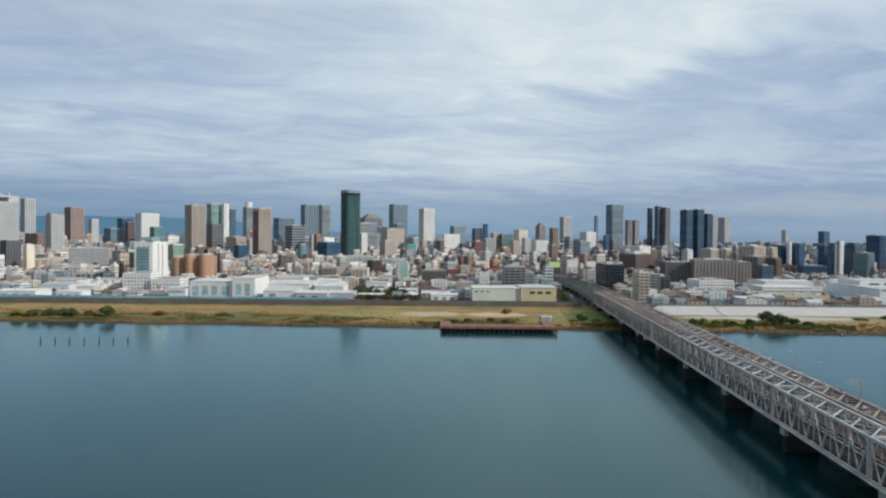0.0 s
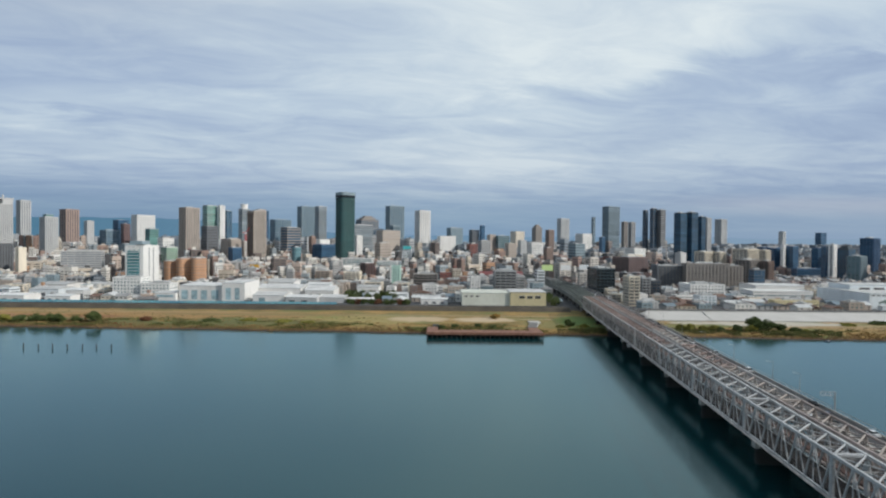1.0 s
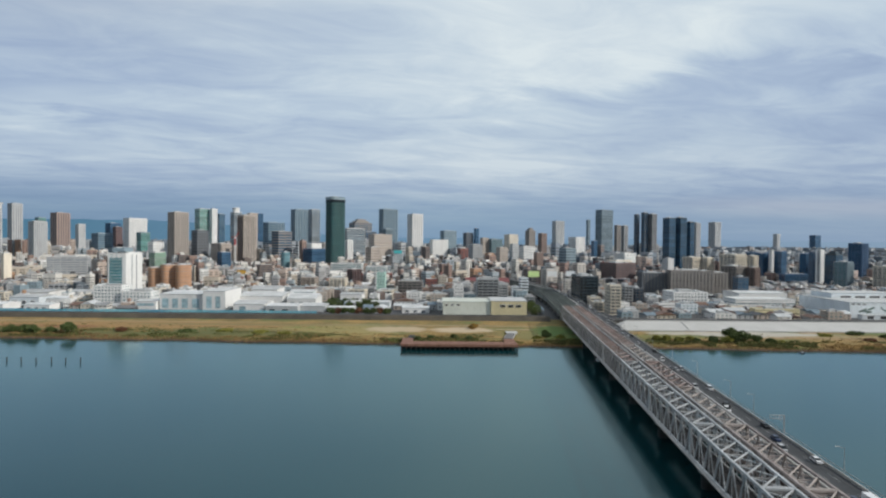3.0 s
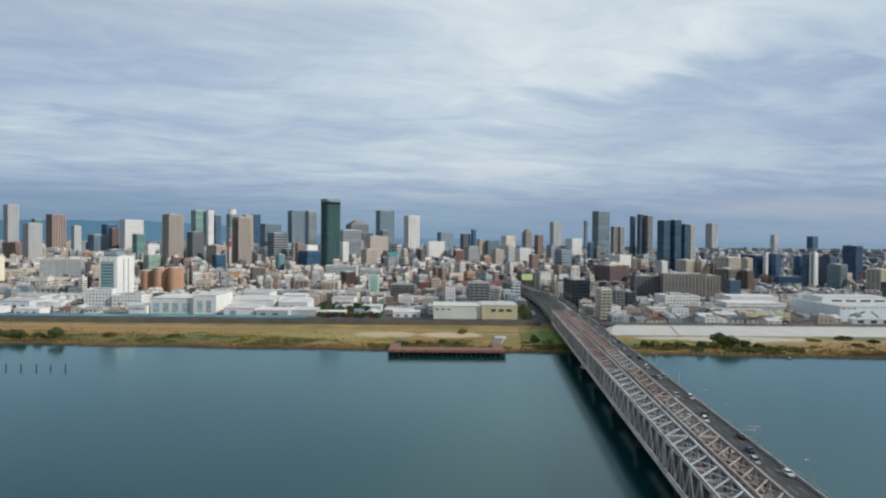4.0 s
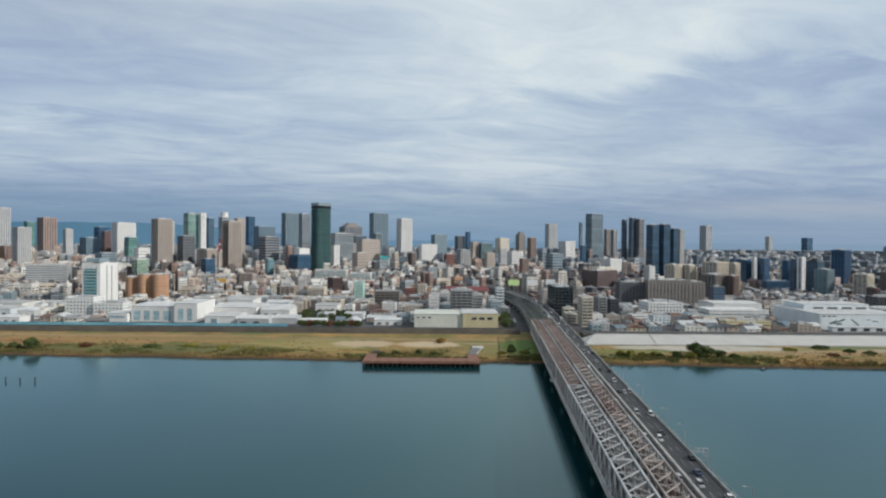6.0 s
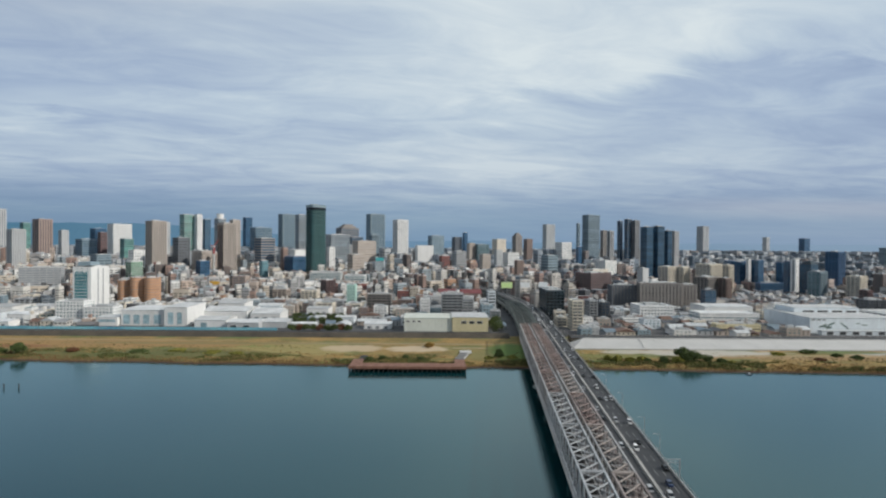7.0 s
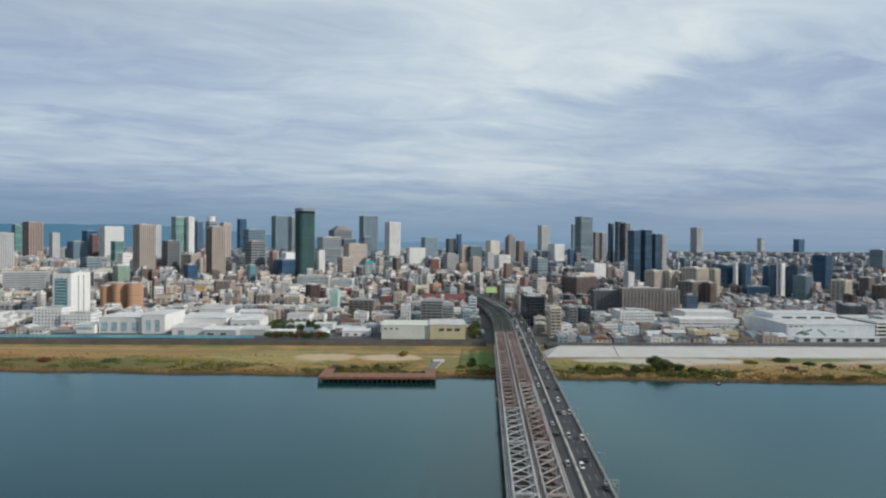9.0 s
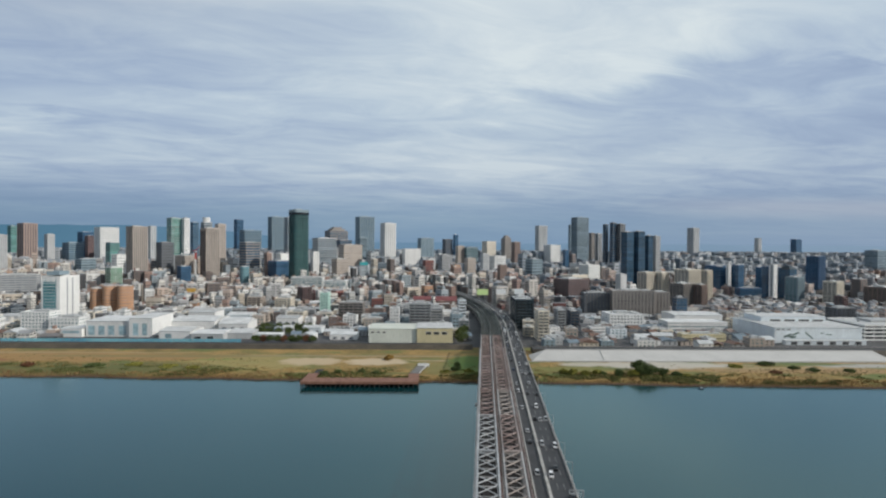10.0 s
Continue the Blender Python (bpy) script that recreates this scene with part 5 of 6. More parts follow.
def dress_green_tower(b, w=41.2, d=30.9, top=173.5):
    """Upright fins on every face, a dark plant storey and an open rim at the head."""
    r = 8.0
    for k in range(9):
        x = -w / 2 + r + (w - 2 * r) * k / 8
        for y in (-d / 2 - 0.2, d / 2 + 0.2):
            part("fin", Shape().box(x - 0.22, x + 0.22, y - 0.25, y + 0.25, 12, top - 12), WALL["greenframe"], b)
    for k in range(6):
        y = -d / 2 + r + (d - 2 * r) * k / 5
        for x in (-w / 2 - 0.2, w / 2 + 0.2):
            part("fin", Shape().box(x - 0.25, x + 0.25, y - 0.22, y + 0.22, 12, top - 12), WALL["greenframe"], b)
    part("plant_storey", Shape().prism(rounded(w + 0.8, d + 0.8, r + 0.4), top - 11, top - 5), GLASS["black"], b, "dark louvred plant storey")
    part("rim", Shape().prism(rounded(w + 0.6, d + 0.6, r + 0.3), top - 5, top + 0.4), WALL["bluegrey"], b, "grey green rim")


dress_green_tower(green_tower)
# dark panel puts the shade of the face turned from the sun into colour
part("dark_flank", Shape().box(-17.75, -17.45, -12.6, 12.6, 3, 126), WALL["brown"], dark_flank, "brown flank panel with shade in its colour")
for k in range(5):
    part("flank_window", Shape().box(-17.84, -17.7, -11.2 + 5 * k, -8.8 + 5 * k, 6, 122), GLASS["black"], dark_flank)
for y0, y1 in ((-6.5, -4.5), (4.5, 6.5)):
    part("stair_window", Shape().box(10.9, 11.08, y0, y1, 5, 54), GLASS["mid"], split_office)
part("roof_screen", Shape().box(-8.5, 6.5, -14, 6, 58.0, 62.5), WALL["bluegrey"], split_office, "blue-grey roof plant screen")
block("wide white hall block with dark upper openings", "building", -628, -568, 985, 24, 46, "band", "lightgrey", "dim", turn=18)


block("white works office with rows of small windows", "office building", -352, -321, 646, 22, 27, "grid", "white", "sea", crown=1)
block("white works block with a teal stair strip", "office building", -319, -287, 642, 20, 20, "grid", "white", "sea")


block("wide blue glass apartment slab behind white stair towers", "apartment building", 660, 716, 1192, 20, 61, "curtain", "navy", "navy")
block("wide blue glass apartment slab beside a white stair tower", "apartment building", 728, 782, 1122, 20, 63, "curtain", "navy", "navy", crown=1)


def orange_flats():
    """Three stepped orange-brown shafts of one apartment house."""
    for x0, x1, y, top in ((-379, -361, 816, 37), (-360, -340, 812, 41), (-338, -318, 808, 41.5)):
        block("orange-brown tiled apartment tower with rounded corners", "apartment building", x0, x1, y, 18, top, "round", "orange", "mid", crown=5, turn=38)


orange_flats()


def hall(label, x0, x1, y, d, top, wall, roof_rise=1.2, bays=(), glass="pane", cover=None):
    """A low works hall with a shallow roof and tall glazed bays."""
    TAKEN.append((x0 - 3, x1 + 3, y - 3, y + d + 3))
    w, h = x1 - x0, top - CITY_Z
    b = base("works_hall", label, "hall", pose((x0 + x1) / 2, y + d / 2, CITY_Z))
    part("wall", Shape().box(-w / 2, w / 2, -d / 2, d / 2, -0.5, h), WALL[wall], b)
    rs = Shape()
    rs.v = [(-w / 2 - 0.5, -d / 2 - 0.5, h), (w / 2 + 0.5, -d / 2 - 0.5, h), (w / 2 + 0.5, d / 2 + 0.5, h), (-w / 2 - 0.5, d / 2 + 0.5, h), (-w / 2 - 0.5, 0, h + roof_rise), (w / 2 + 0.5, 0, h + roof_rise)]
    rs.f = [(0, 1, 5, 4), (2, 3, 4, 5), (0, 4, 3), (1, 2, 5), (0, 3, 2, 1)]
    rs.mi = [0] * 5
    part("roof", rs, cover or (WALL["palegreen"] if wall == "palegreen" else ROOF), b)
    for f0, f1, z0, z1 in bays:
        xa, xb = -w / 2 + w * f0, -w / 2 + w * f1
        part("window", Shape().box(xa, xb, -d / 2 - 0.06, -d / 2 + 0.02, h * z0, h * z1), GLASS[glass], b)
        part("window_frame", Shape().box(xa - 0.25, xa, -d / 2 - 0.2, -d / 2 + 0.02, h * z0, h * z1).box(xb, xb + 0.25, -d / 2 - 0.2, -d / 2 + 0.02, h * z0, h * z1).box(xa - 0.25, xb + 0.25, -d / 2 - 0.2, -d / 2 + 0.02, h * z1, h * z1 + 0.25), WALL["white"], b)
    return b


hall("white works hall with tall teal glazed bays", -268, -222, 622, 46, 20.5, "white", 0.8, [(0.05, 0.20, 0.10, 0.70), (0.28, 0.42, 0.10, 0.70), (0.50, 0.64, 0.10, 0.70), (0.74, 0.90, 0.10, 0.70)])
hall("tall white end bay of the works hall", -221.8, -198, 619, 50, 24, "white", 0.5, [(0.16, 0.40, 0.10, 0.72), (0.56, 0.78, 0.10, 0.72)])
TAKEN.append((-276, -194, 580, 622))
hall("low white works annex with a flat roof", -292, -270, 618, 30, 13, "white", 0.3, [(0.1, 0.9, 0.45, 0.75)])
hall("long pale cream-green warehouse with a flat roof", 30, 78, 590, 40, 18.3, "palegreen", 0.5, [(0.05 + 0.12 * k, 0.11 + 0.12 * k, 0.70, 0.80) for k in range(3)], "dim")
hall("pale yellow warehouse with dark upper windows", 78.3, 114, 588, 42, 19.3, "yellow", 0.5, [(0.25, 0.40, 0.58, 0.76), (0.47, 0.62, 0.58, 0.76), (0.69, 0.84, 0.58, 0.76)], "dim")
hall("grey low shed with a pale roof", -150, -118, 600, 30, 11, "lightgrey", 1.6, [(0.1, 0.3, 0.1, 0.6), (0.5, 0.7, 0.1, 0.6)], "dim")
hall("white low shed with a curved pale roof", -186, -154, 608, 36, 12, "white", 2.4, [(0.2, 0.4, 0.1, 0.7)])
hall("broad pale workshop with a shallow roof", -200, -150, 664, 50, 15, "white", 3.0)
hall("pale workshop with a shallow grey roof", -120, -92, 612, 34, 10, "lightgrey", 1.2)
for x0, x1, y, d, top, rise_h, tone in ((-458, -418, 602, 26, 10.5, 1.6, "white"), (-398, -372, 604, 22, 10, 1.2, "white"), (-446, -414, 650, 30, 13, 2.0, "pale"), (-402, -380, 644, 26, 12.5, 1.4, "white"), (-470, -436, 700, 34, 14, 2.4, "white"), (-416, -392, 700, 30, 15, 1.6, "lightgrey"),
                                        (-256, -226, 690, 26, 13, 1.5, "white"), (-206, -174, 730, 34, 17, 3.4, "white"), (-144, -112, 660, 36, 13, 4.6, "white"), (-156, -128, 722, 26, 15, 2.2, "pale"), (-92, -66, 704, 28, 14, 1.6, "white"), (-88, -62, 610, 14, 9, 1.0, "lightgrey"), (-12, 16, 608, 20, 9.5, 1.2, "white"), (-48, -28, 646, 20, 11, 1.4, "pale")):
    hall({"white": "white low works shed with a pale sheet roof", "pale": "pale blue-grey works shed with a white roof", "lightgrey": "pale grey works shed with a white roof"}[tone], x0, x1, y, d, top, tone, rise_h, [(0.12 + 0.3 * k, 0.26 + 0.3 * k, 0.1, 0.55) for k in range(3)], "mid", cover=WHITE_ROOF)
big = hall("very large white distribution hall with a faded mural", 444, 535, 596, 84, 20.3, "pale", 0.4, [(0.02 + 0.06 * k, 0.06 + 0.06 * k, 0.84, 0.91) for k in range(3)], "dim")
MURAL = mat("faded_green_mural_paint", (0.14, 0.20, 0.18), 0.8, vary=0.3, scale=0.2, fine=1.2)
for a, c, wd in (((-36, 6.5), (-28, 9.6), 1.8), ((-27, 8.6), (-20, 11.2), 1.8), ((-34, 7.5), (-26, 7.0), 1.5), ((-29, 6.0), (-23, 6.6), 1.8), ((-14, 11.2), (-9.5, 8.0), 1.4), ((-9.5, 8.2), (-6, 5.0), 1.5), ((2, 10.4), (6, 10.8), 0.9), ((8, 9.3), (14, 9.0), 1.1)):
    part("mural_stroke", Shape().bar((a[0], -42.06, a[1]), (c[0], -42.06, c[1]), 0.1, wd), MURAL, big, "faded green painted stroke")
hall("white upper hall set back on the roof terrace", 456, 528, 642, 36, 25.8, "pale", 0.4, [(0.14 + 0.22 * k, 0.30 + 0.22 * k, 0.70, 0.86) for k in range(4)], "dim")
hall("low white loading dock along the front of the distribution hall", 450, 532, 586, 7, 8.5, "pale", 0.3, [(0.06 + 0.16 * k, 0.14 + 0.16 * k, 0.1, 0.8) for k in range(6)], "dim")
block("white multi-storey car park with dark open decks", "car park", 552, 640, 615, 60, 20, "band", "white", "black")
block("white curved-front works building with bands of glass", "office building", 362, 430, 664, 30, 15.5, "deck", "white", "sea", crown=7)
hall("bright white stepped works roof behind the curved front", 384, 442, 700, 40, 20, "white", 1.0, cover=WHITE_ROOF)
block("dark grey glass tower on white works roof", "office building", 404, 418, 742, 14, 36, "curtain", "slate", "navy")
block("cream two-storey works terrace by the levee", "building", 352, 398, 604, 12, 11, "deck", "yellow", "dim")

RED_SHEET = mat("faded_red_roof_sheet", (0.17, 0.05, 0.05), 0.7, vary=0.25, scale=0.1, fine=1.2)
hall("grey hall under a broad faded red roof", 99, 130, 868, 30, 19, "brown", 5.5, cover=RED_SHEET)
hall("low hall under an orange-red roof", 66, 92, 872, 26, 20, "brown", 4.5, cover=RED_SHEET)


def crane():
    c = base("tower_crane", "red and white lattice tower crane above the roofs", "crane", pose(-424, 1300, CITY_Z))
    red, wht = mat("crane_red", (0.45, 0.05, 0.04), 0.5), mat("crane_white", (0.65, 0.65, 0.63), 0.5)
    for i in range(10):
        s = Shape()
        z0, z1 = i * 7.6, i * 7.6 + 7.5
        for x, y in itertools.product((-1.2, 1.2), (-1.2, 1.2)):
            s.box(x - 0.35, x + 0.35, y - 0.35, y + 0.35, z0, z1)
        s.bar((-1.2, -1.2, z0), (1.2, -1.2, z1), 0.4).bar((-1.2, -1.2, z0), (-1.2, 1.2, z1), 0.4).bar((1.2, -1.2, z0), (1.2, 1.2, z1), 0.4)
        part("mast_section", s, wht if i < 8 else red, c)
    part("cab", Shape().box(-1.6, 1.6, -2, 2, 76, 79), wht, c)
    part("jib", Shape().bar((0, 0, 79), (9, 0, 90), 1.3), red, c)
    part("counter_jib", Shape().bar((0, 0, 79), (-8, 0, 79.5), 1.4), red, c)


crane()


def billboard(x, y, z, w, h, col, label):
    g = base("billboard", label, "billboard", pose(x, y, CITY_Z))
    part("board", Shape().box(-w / 2, w / 2, -0.4, 0.4, z - CITY_Z, z - CITY_Z + h), mat("board_face", col, 0.6, vary=0.06), g)
    for k in (-0.35, 0.35):
        part("leg", Shape().box(k * w - 0.25, k * w + 0.25, 0.4, 1.0, 0, z - CITY_Z + h * 0.9), STEEL, g)


billboard(171, 900, 25, 17, 9, (0.62, 0.80, 0.36), "pale green rooftop billboard")
billboard(199, 900, 26, 15, 8, (0.78, 0.80, 0.80), "plain white rooftop billboard")
billboard(226, 895, 27, 14, 8, (0.74, 0.78, 0.80), "plain white rooftop billboard")
# block and board added to stand for a small cyan roof
block("small office block carrying a bright cyan board", "office building", -90, -68, 1500, 24, 46, "grid", "pale", "sea")
billboard(-79, 1499, 46, 20, 8, (0.10, 0.55, 0.58), "bright cyan board in place of a cyan roof")

# board added to stand for an orange-yellow machine roof
billboard(-296, 960, 22, 15, 6, (0.62, 0.36, 0.06), "plain orange yellow board in place of a machine roof")
SHOWN.append((-306, -286, 960, 20))

# ------------------------------------------------------------------ ordinary streets
rng = random.Random(11)


def low_zone(x, y):
    """Height limit where the town stays low: yards west of the bridge, the park before the blue towers."""
    if -330 < x < 10 and y < 800:
        return 11.0 + (0 if y < 690 else 5)
    if x <= -330 and y < 800:
        return 13.0 + (0 if y < 700 else 8)
    if 440 < x < 860 and 680 < y < 1120:
        return 15.0 if y < 850 else 10.0
    if 180 < x < 450 and y < 780:
        return 12.0 + (0 if y < 660 else 2)
    if y < 640:
        return 14.0
    return 999.0


def clear_height(x0, x1, y):
    """How high a street house may stand without hiding the towers behind it, seen from over the river."""
    ex, ez, lim = 45.0, 86.0, 999.0
    for a, b, far_y, z in SHOWN:
        if far_y > y + 5 and x1 - ex > (a - ex) * y / far_y and x0 - ex < (b - ex) * y / far_y:
            lim = min(lim, ez + (z - ez) * y / far_y)
    return max(lim, CITY_Z + 6.5)


KIND = [("white", "grid", "white rendered low-rise apartment house with flat roof"), ("white", "band", "white low office house with bands of windows"), ("lightgrey", "grid", "pale grey low-rise office house with flat roof"),
        ("cream", "balcony", "cream apartment house with balconies"), ("tan", "grid", "tan tiled apartment house with flat roof"), ("grey", "balcony", "grey concrete apartment house with balconies"),
        ("brown", "grid", "brown tiled apartment house with a flat roof"), ("pale", "band", "pale blue-grey office house with window bands"), ("bluegrey", "grid", "blue-grey office house with a flat roof"), ("orange", "grid", "orange tiled apartment house with a flat roof")]
WEIGHT = [6, 4, 5, 5, 5, 5, 5, 3, 3, 1]


def free(x0, x1, y0, y1):
    if any(x0 < b and x1 > a and y0 < d and y1 > c for a, b, c, d in TAKEN):
        return False
    v = (y0 + y1) / 2
    cx = 88.8 + 0.09 * v
    lo, hi = cx + rail_path(v) - 14, cx + road_path(v) + 14
    return v > END or x1 < lo or x0 > hi


TILE = {"dark grey": mat("dark_roof_tiles", (0.085, 0.088, 0.095), 0.7, vary=0.3, scale=0.3, fine=2.5, obj=0.2), "brown": mat("brown_roof_tiles", (0.16, 0.095, 0.07), 0.75, vary=0.3, scale=0.3, fine=2.5, obj=0.2),
        "blue-grey": mat("blue_roof_tiles", (0.16, 0.21, 0.25), 0.6, vary=0.25, scale=0.3, fine=2.5, obj=0.2), "pale grey": mat("pale_roof_sheet", (0.46, 0.47, 0.47), 0.6, vary=0.2, scale=0.2, fine=1.5, obj=0.15)}


def tiled_house(x0, x1, y, d, top, r):
    """A two-storey house with a pitched roof, eaves and a few windows."""
    TAKEN.append((x0 - 1, x1 + 1, y - 1, y + d + 1))
    w, h = x1 - x0, top - CITY_Z
    tone = r.choice(("dark grey", "pale grey", "brown", "dark grey", "pale grey", "brown", "blue-grey"))
    wallc, word = r.choice((("white", "white"), ("cream", "cream"), ("lightgrey", "pale grey"), ("tan", "tan"), ("grey", "grey")))
    b = base("house", "%s two-storey house under a %s pitched roof" % (word, tone), "house", pose((x0 + x1) / 2, y + d / 2, CITY_Z, 0, 0, r.gauss(0, 6)), "low-rise town blocks")
    e = h * 0.68
    part("wall", Shape().box(-w / 2, w / 2, -d / 2, d / 2, -0.5, e), WALL[wallc], b)
    s = Shape()
    o = 0.6
    if r.random() < 0.6:
        s.v = [(-w / 2 - o, -d / 2 - o, e), (w / 2 + o, -d / 2 - o, e), (w / 2 + o, d / 2 + o, e), (-w / 2 - o, d / 2 + o, e), (-w / 2 - o, 0, h), (w / 2 + o, 0, h)]
        s.f = [(0, 1, 5, 4), (2, 3, 4, 5), (0, 4, 3), (1, 2, 5), (0, 3, 2, 1)]
    else:
        s.v = [(-w / 2 - o, -d / 2 - o, e), (w / 2 + o, -d / 2 - o, e), (w / 2 + o, d / 2 + o, e), (-w / 2 - o, d / 2 + o, e), (0, -d / 2 - o, h), (0, d / 2 + o, h)]
        s.f = [(0, 1, 4), (1, 2, 5, 4), (2, 3, 5), (3, 0, 4, 5), (0, 3, 2, 1)]
    s.mi = [0] * 5
    part("roof", s, TILE[tone], b)
    k = max(1, int(w / 4.5))
    pm = Shape().box(-0.75, 0.75, -0.08, 0.1, 0, 1.2).mesh("window", GLASS["dim"])
    for j in range(k):
        for z in (0.9, e * 0.58):
            link("window", pm, b, pose(-w / 2 + w * (j + 0.5) / k, -d / 2, z))
    return b


def near_streets():
    n = 0
    y = 562.0
    while y < 900 and n < 200:
        x = -0.66 * y - 60
        row = rng.uniform(13, 19)
        while x < 0.80 * y + 130 and n < 200:
            w = rng.choice((rng.uniform(7, 12), rng.uniform(8, 14), rng.uniform(12, 22)))
            if rng.random() < 0.92 and (y >= 597 or (196 < x < 436 and y + row > 0)) and free(x, x + w, y, y + row):
                tall = 0.5 + 0.5 * noise.noise((x * 0.012, y * 0.012, 4.0))
                top = CITY_Z + rng.choice((6.5, 7, 9, 9, 10, 12)) + (rng.random() ** 2) * (6 + 30 * tall) * min(1, max(0.0, (y - 610) / 140))
                top = min(top, low_zone(x, y) + rng.uniform(-2, 2), clear_height(x, x + w, y))
                if top < CITY_Z + 9.5 and rng.random() < 0.75:
                    n += 1
                    tiled_house(x, x + w, y, row - 2, top, rng)
                    x += w + rng.choice((1.2, 2.0, 6.0))
                    continue
                wallc, style, label = rng.choices(KIND, WEIGHT)[0]
                block(label, "apartment building" if "apartment" in label else "office building", x, x + w, y, row - 2, top, style, wallc, rng.choice(("mid", "dim", "mid", "sea")), crown=rng.choice((0, 1)), turn=rng.gauss(0, 5), name="town_house", group="low-rise town blocks")
                n += 1
            x += w + rng.choice((1.5, 2.5, 7.0))
        y += row + rng.choice((3, 8))
    return y


SHOWN += [(-752, -712, 986, 10), (-672, -648, 933, 9), (-632, -566, 985, 26), (64, 132, 868, 15), (158, 236, 895, 22), (300, 350, 700, 8), (360, 440, 664, 9), (-276, -196, 622, 9), (-30, 6, 765, 10), (66, 108, 650, 8)]
NEAR_END = near_streets()


def island_mat(name, stops, rough, vary=0.10):
    """Facades that differ from house to house."""
    m = mat(name, (0.5, 0.5, 0.5), rough, vary=0.0, scale=0.05, fine=0.8)
    nt = m.node_tree
    b = nt.nodes["Principled BSDF"]
    geo = nt.nodes.new("ShaderNodeNewGeometry")
    r = nt.nodes.new("ShaderNodeValToRGB")
    r.color_ramp.interpolation = "CONSTANT"
    while len(r.color_ramp.elements) < len(stops):
        r.color_ramp.elements.new(0.5)
    for e, (p, c) in zip(r.color_ramp.elements, stops):
        e.position, e.color = p, (*c, 1)
    nt.links.new(geo.outputs["Random Per Island"], r.inputs[0])
    n = nt.nodes.new("ShaderNodeTexNoise")
    n.inputs["Scale"].default_value, n.inputs["Detail"].default_value = 0.12, 6
    nt.links.new(geo.outputs["Position"], n.inputs["Vector"])
    mr = nt.nodes.new("ShaderNodeMapRange")
    mr.inputs["From Min"].default_value, mr.inputs["From Max"].default_value = 0.3, 0.7
    mr.inputs["To Min"].default_value, mr.inputs["To Max"].default_value = 1 - 2 * vary, 1 + vary
    nt.links.new(n.outputs["Fac"], mr.inputs["Value"])
    hsv = nt.nodes.new("ShaderNodeHueSaturation")
    nt.links.new(r.outputs[0], hsv.inputs["Color"])
    nt.links.new(mr.outputs[0], hsv.inputs["Value"])
    nt.links.new(hsv.outputs[0], b.inputs["Base Color"])
    return m


FAR_WALL = island_mat("mixed_facades", [(0.0, (0.52, 0.495, 0.46)), (0.16, (0.41, 0.375, 0.33)), (0.27, (0.30, 0.305, 0.315)), (0.38, (0.43, 0.355, 0.32)), (0.50, (0.34, 0.235, 0.205)), (0.60, (0.16, 0.13, 0.12)),
                                        (0.69, (0.21, 0.25, 0.29)), (0.77, (0.65, 0.65, 0.64)), (0.85, (0.075, 0.08, 0.09)), (0.94, (0.33, 0.215, 0.16)), (0.97, (0.17, 0.075, 0.07))], 0.75)
# beyond 1500 m, distance haze is put into these bluer, flatter facade colours
HAZED_CENTRE = island_mat("haze_toned_centre_facades", [(0.0, (0.34, 0.37, 0.40)), (0.2, (0.23, 0.27, 0.31)), (0.38, (0.45, 0.47, 0.48)), (0.52, (0.15, 0.19, 0.235)), (0.66, (0.28, 0.27, 0.265)), (0.76, (0.10, 0.135, 0.17)), (0.86, (0.58, 0.59, 0.59)), (0.93, (0.24, 0.20, 0.185))], 0.6)
FAR_ROOF = island_mat("mixed_roofs", [(0.0, (0.26, 0.265, 0.275)), (0.35, (0.35, 0.355, 0.36)), (0.55, (0.26, 0.27, 0.285)), (0.72, (0.17, 0.17, 0.175)), (0.82, (0.24, 0.185, 0.16)), (0.88, (0.21, 0.28, 0.32)), (0.94, (0.52, 0.52, 0.52))], 0.85)
WEST_WALL = island_mat("pale_mixed_facades", [(0.0, (0.62, 0.60, 0.56)), (0.20, (0.54, 0.48, 0.40)), (0.32, (0.38, 0.38, 0.38)), (0.41, (0.48, 0.39, 0.33)), (0.50, (0.30, 0.205, 0.17)), (0.60, (0.15, 0.12, 0.11)),
                                              (0.69, (0.30, 0.35, 0.38)), (0.76, (0.70, 0.70, 0.68)), (0.87, (0.085, 0.085, 0.09)), (0.95, (0.40, 0.24, 0.15)), (0.98, (0.20, 0.08, 0.07))], 0.75)
WEST_ROOF = island_mat("pale_mixed_roofs", [(0.0, (0.42, 0.42, 0.42)), (0.3, (0.55, 0.55, 0.54)), (0.5, (0.30, 0.305, 0.31)), (0.66, (0.17, 0.165, 0.165)), (0.76, (0.27, 0.19, 0.15)), (0.82, (0.26, 0.33, 0.36)), (0.87, (0.68, 0.68, 0.67))], 0.85)
FAR_GLASS = glass_mat("street", (0.075, 0.085, 0.095), 0.2)


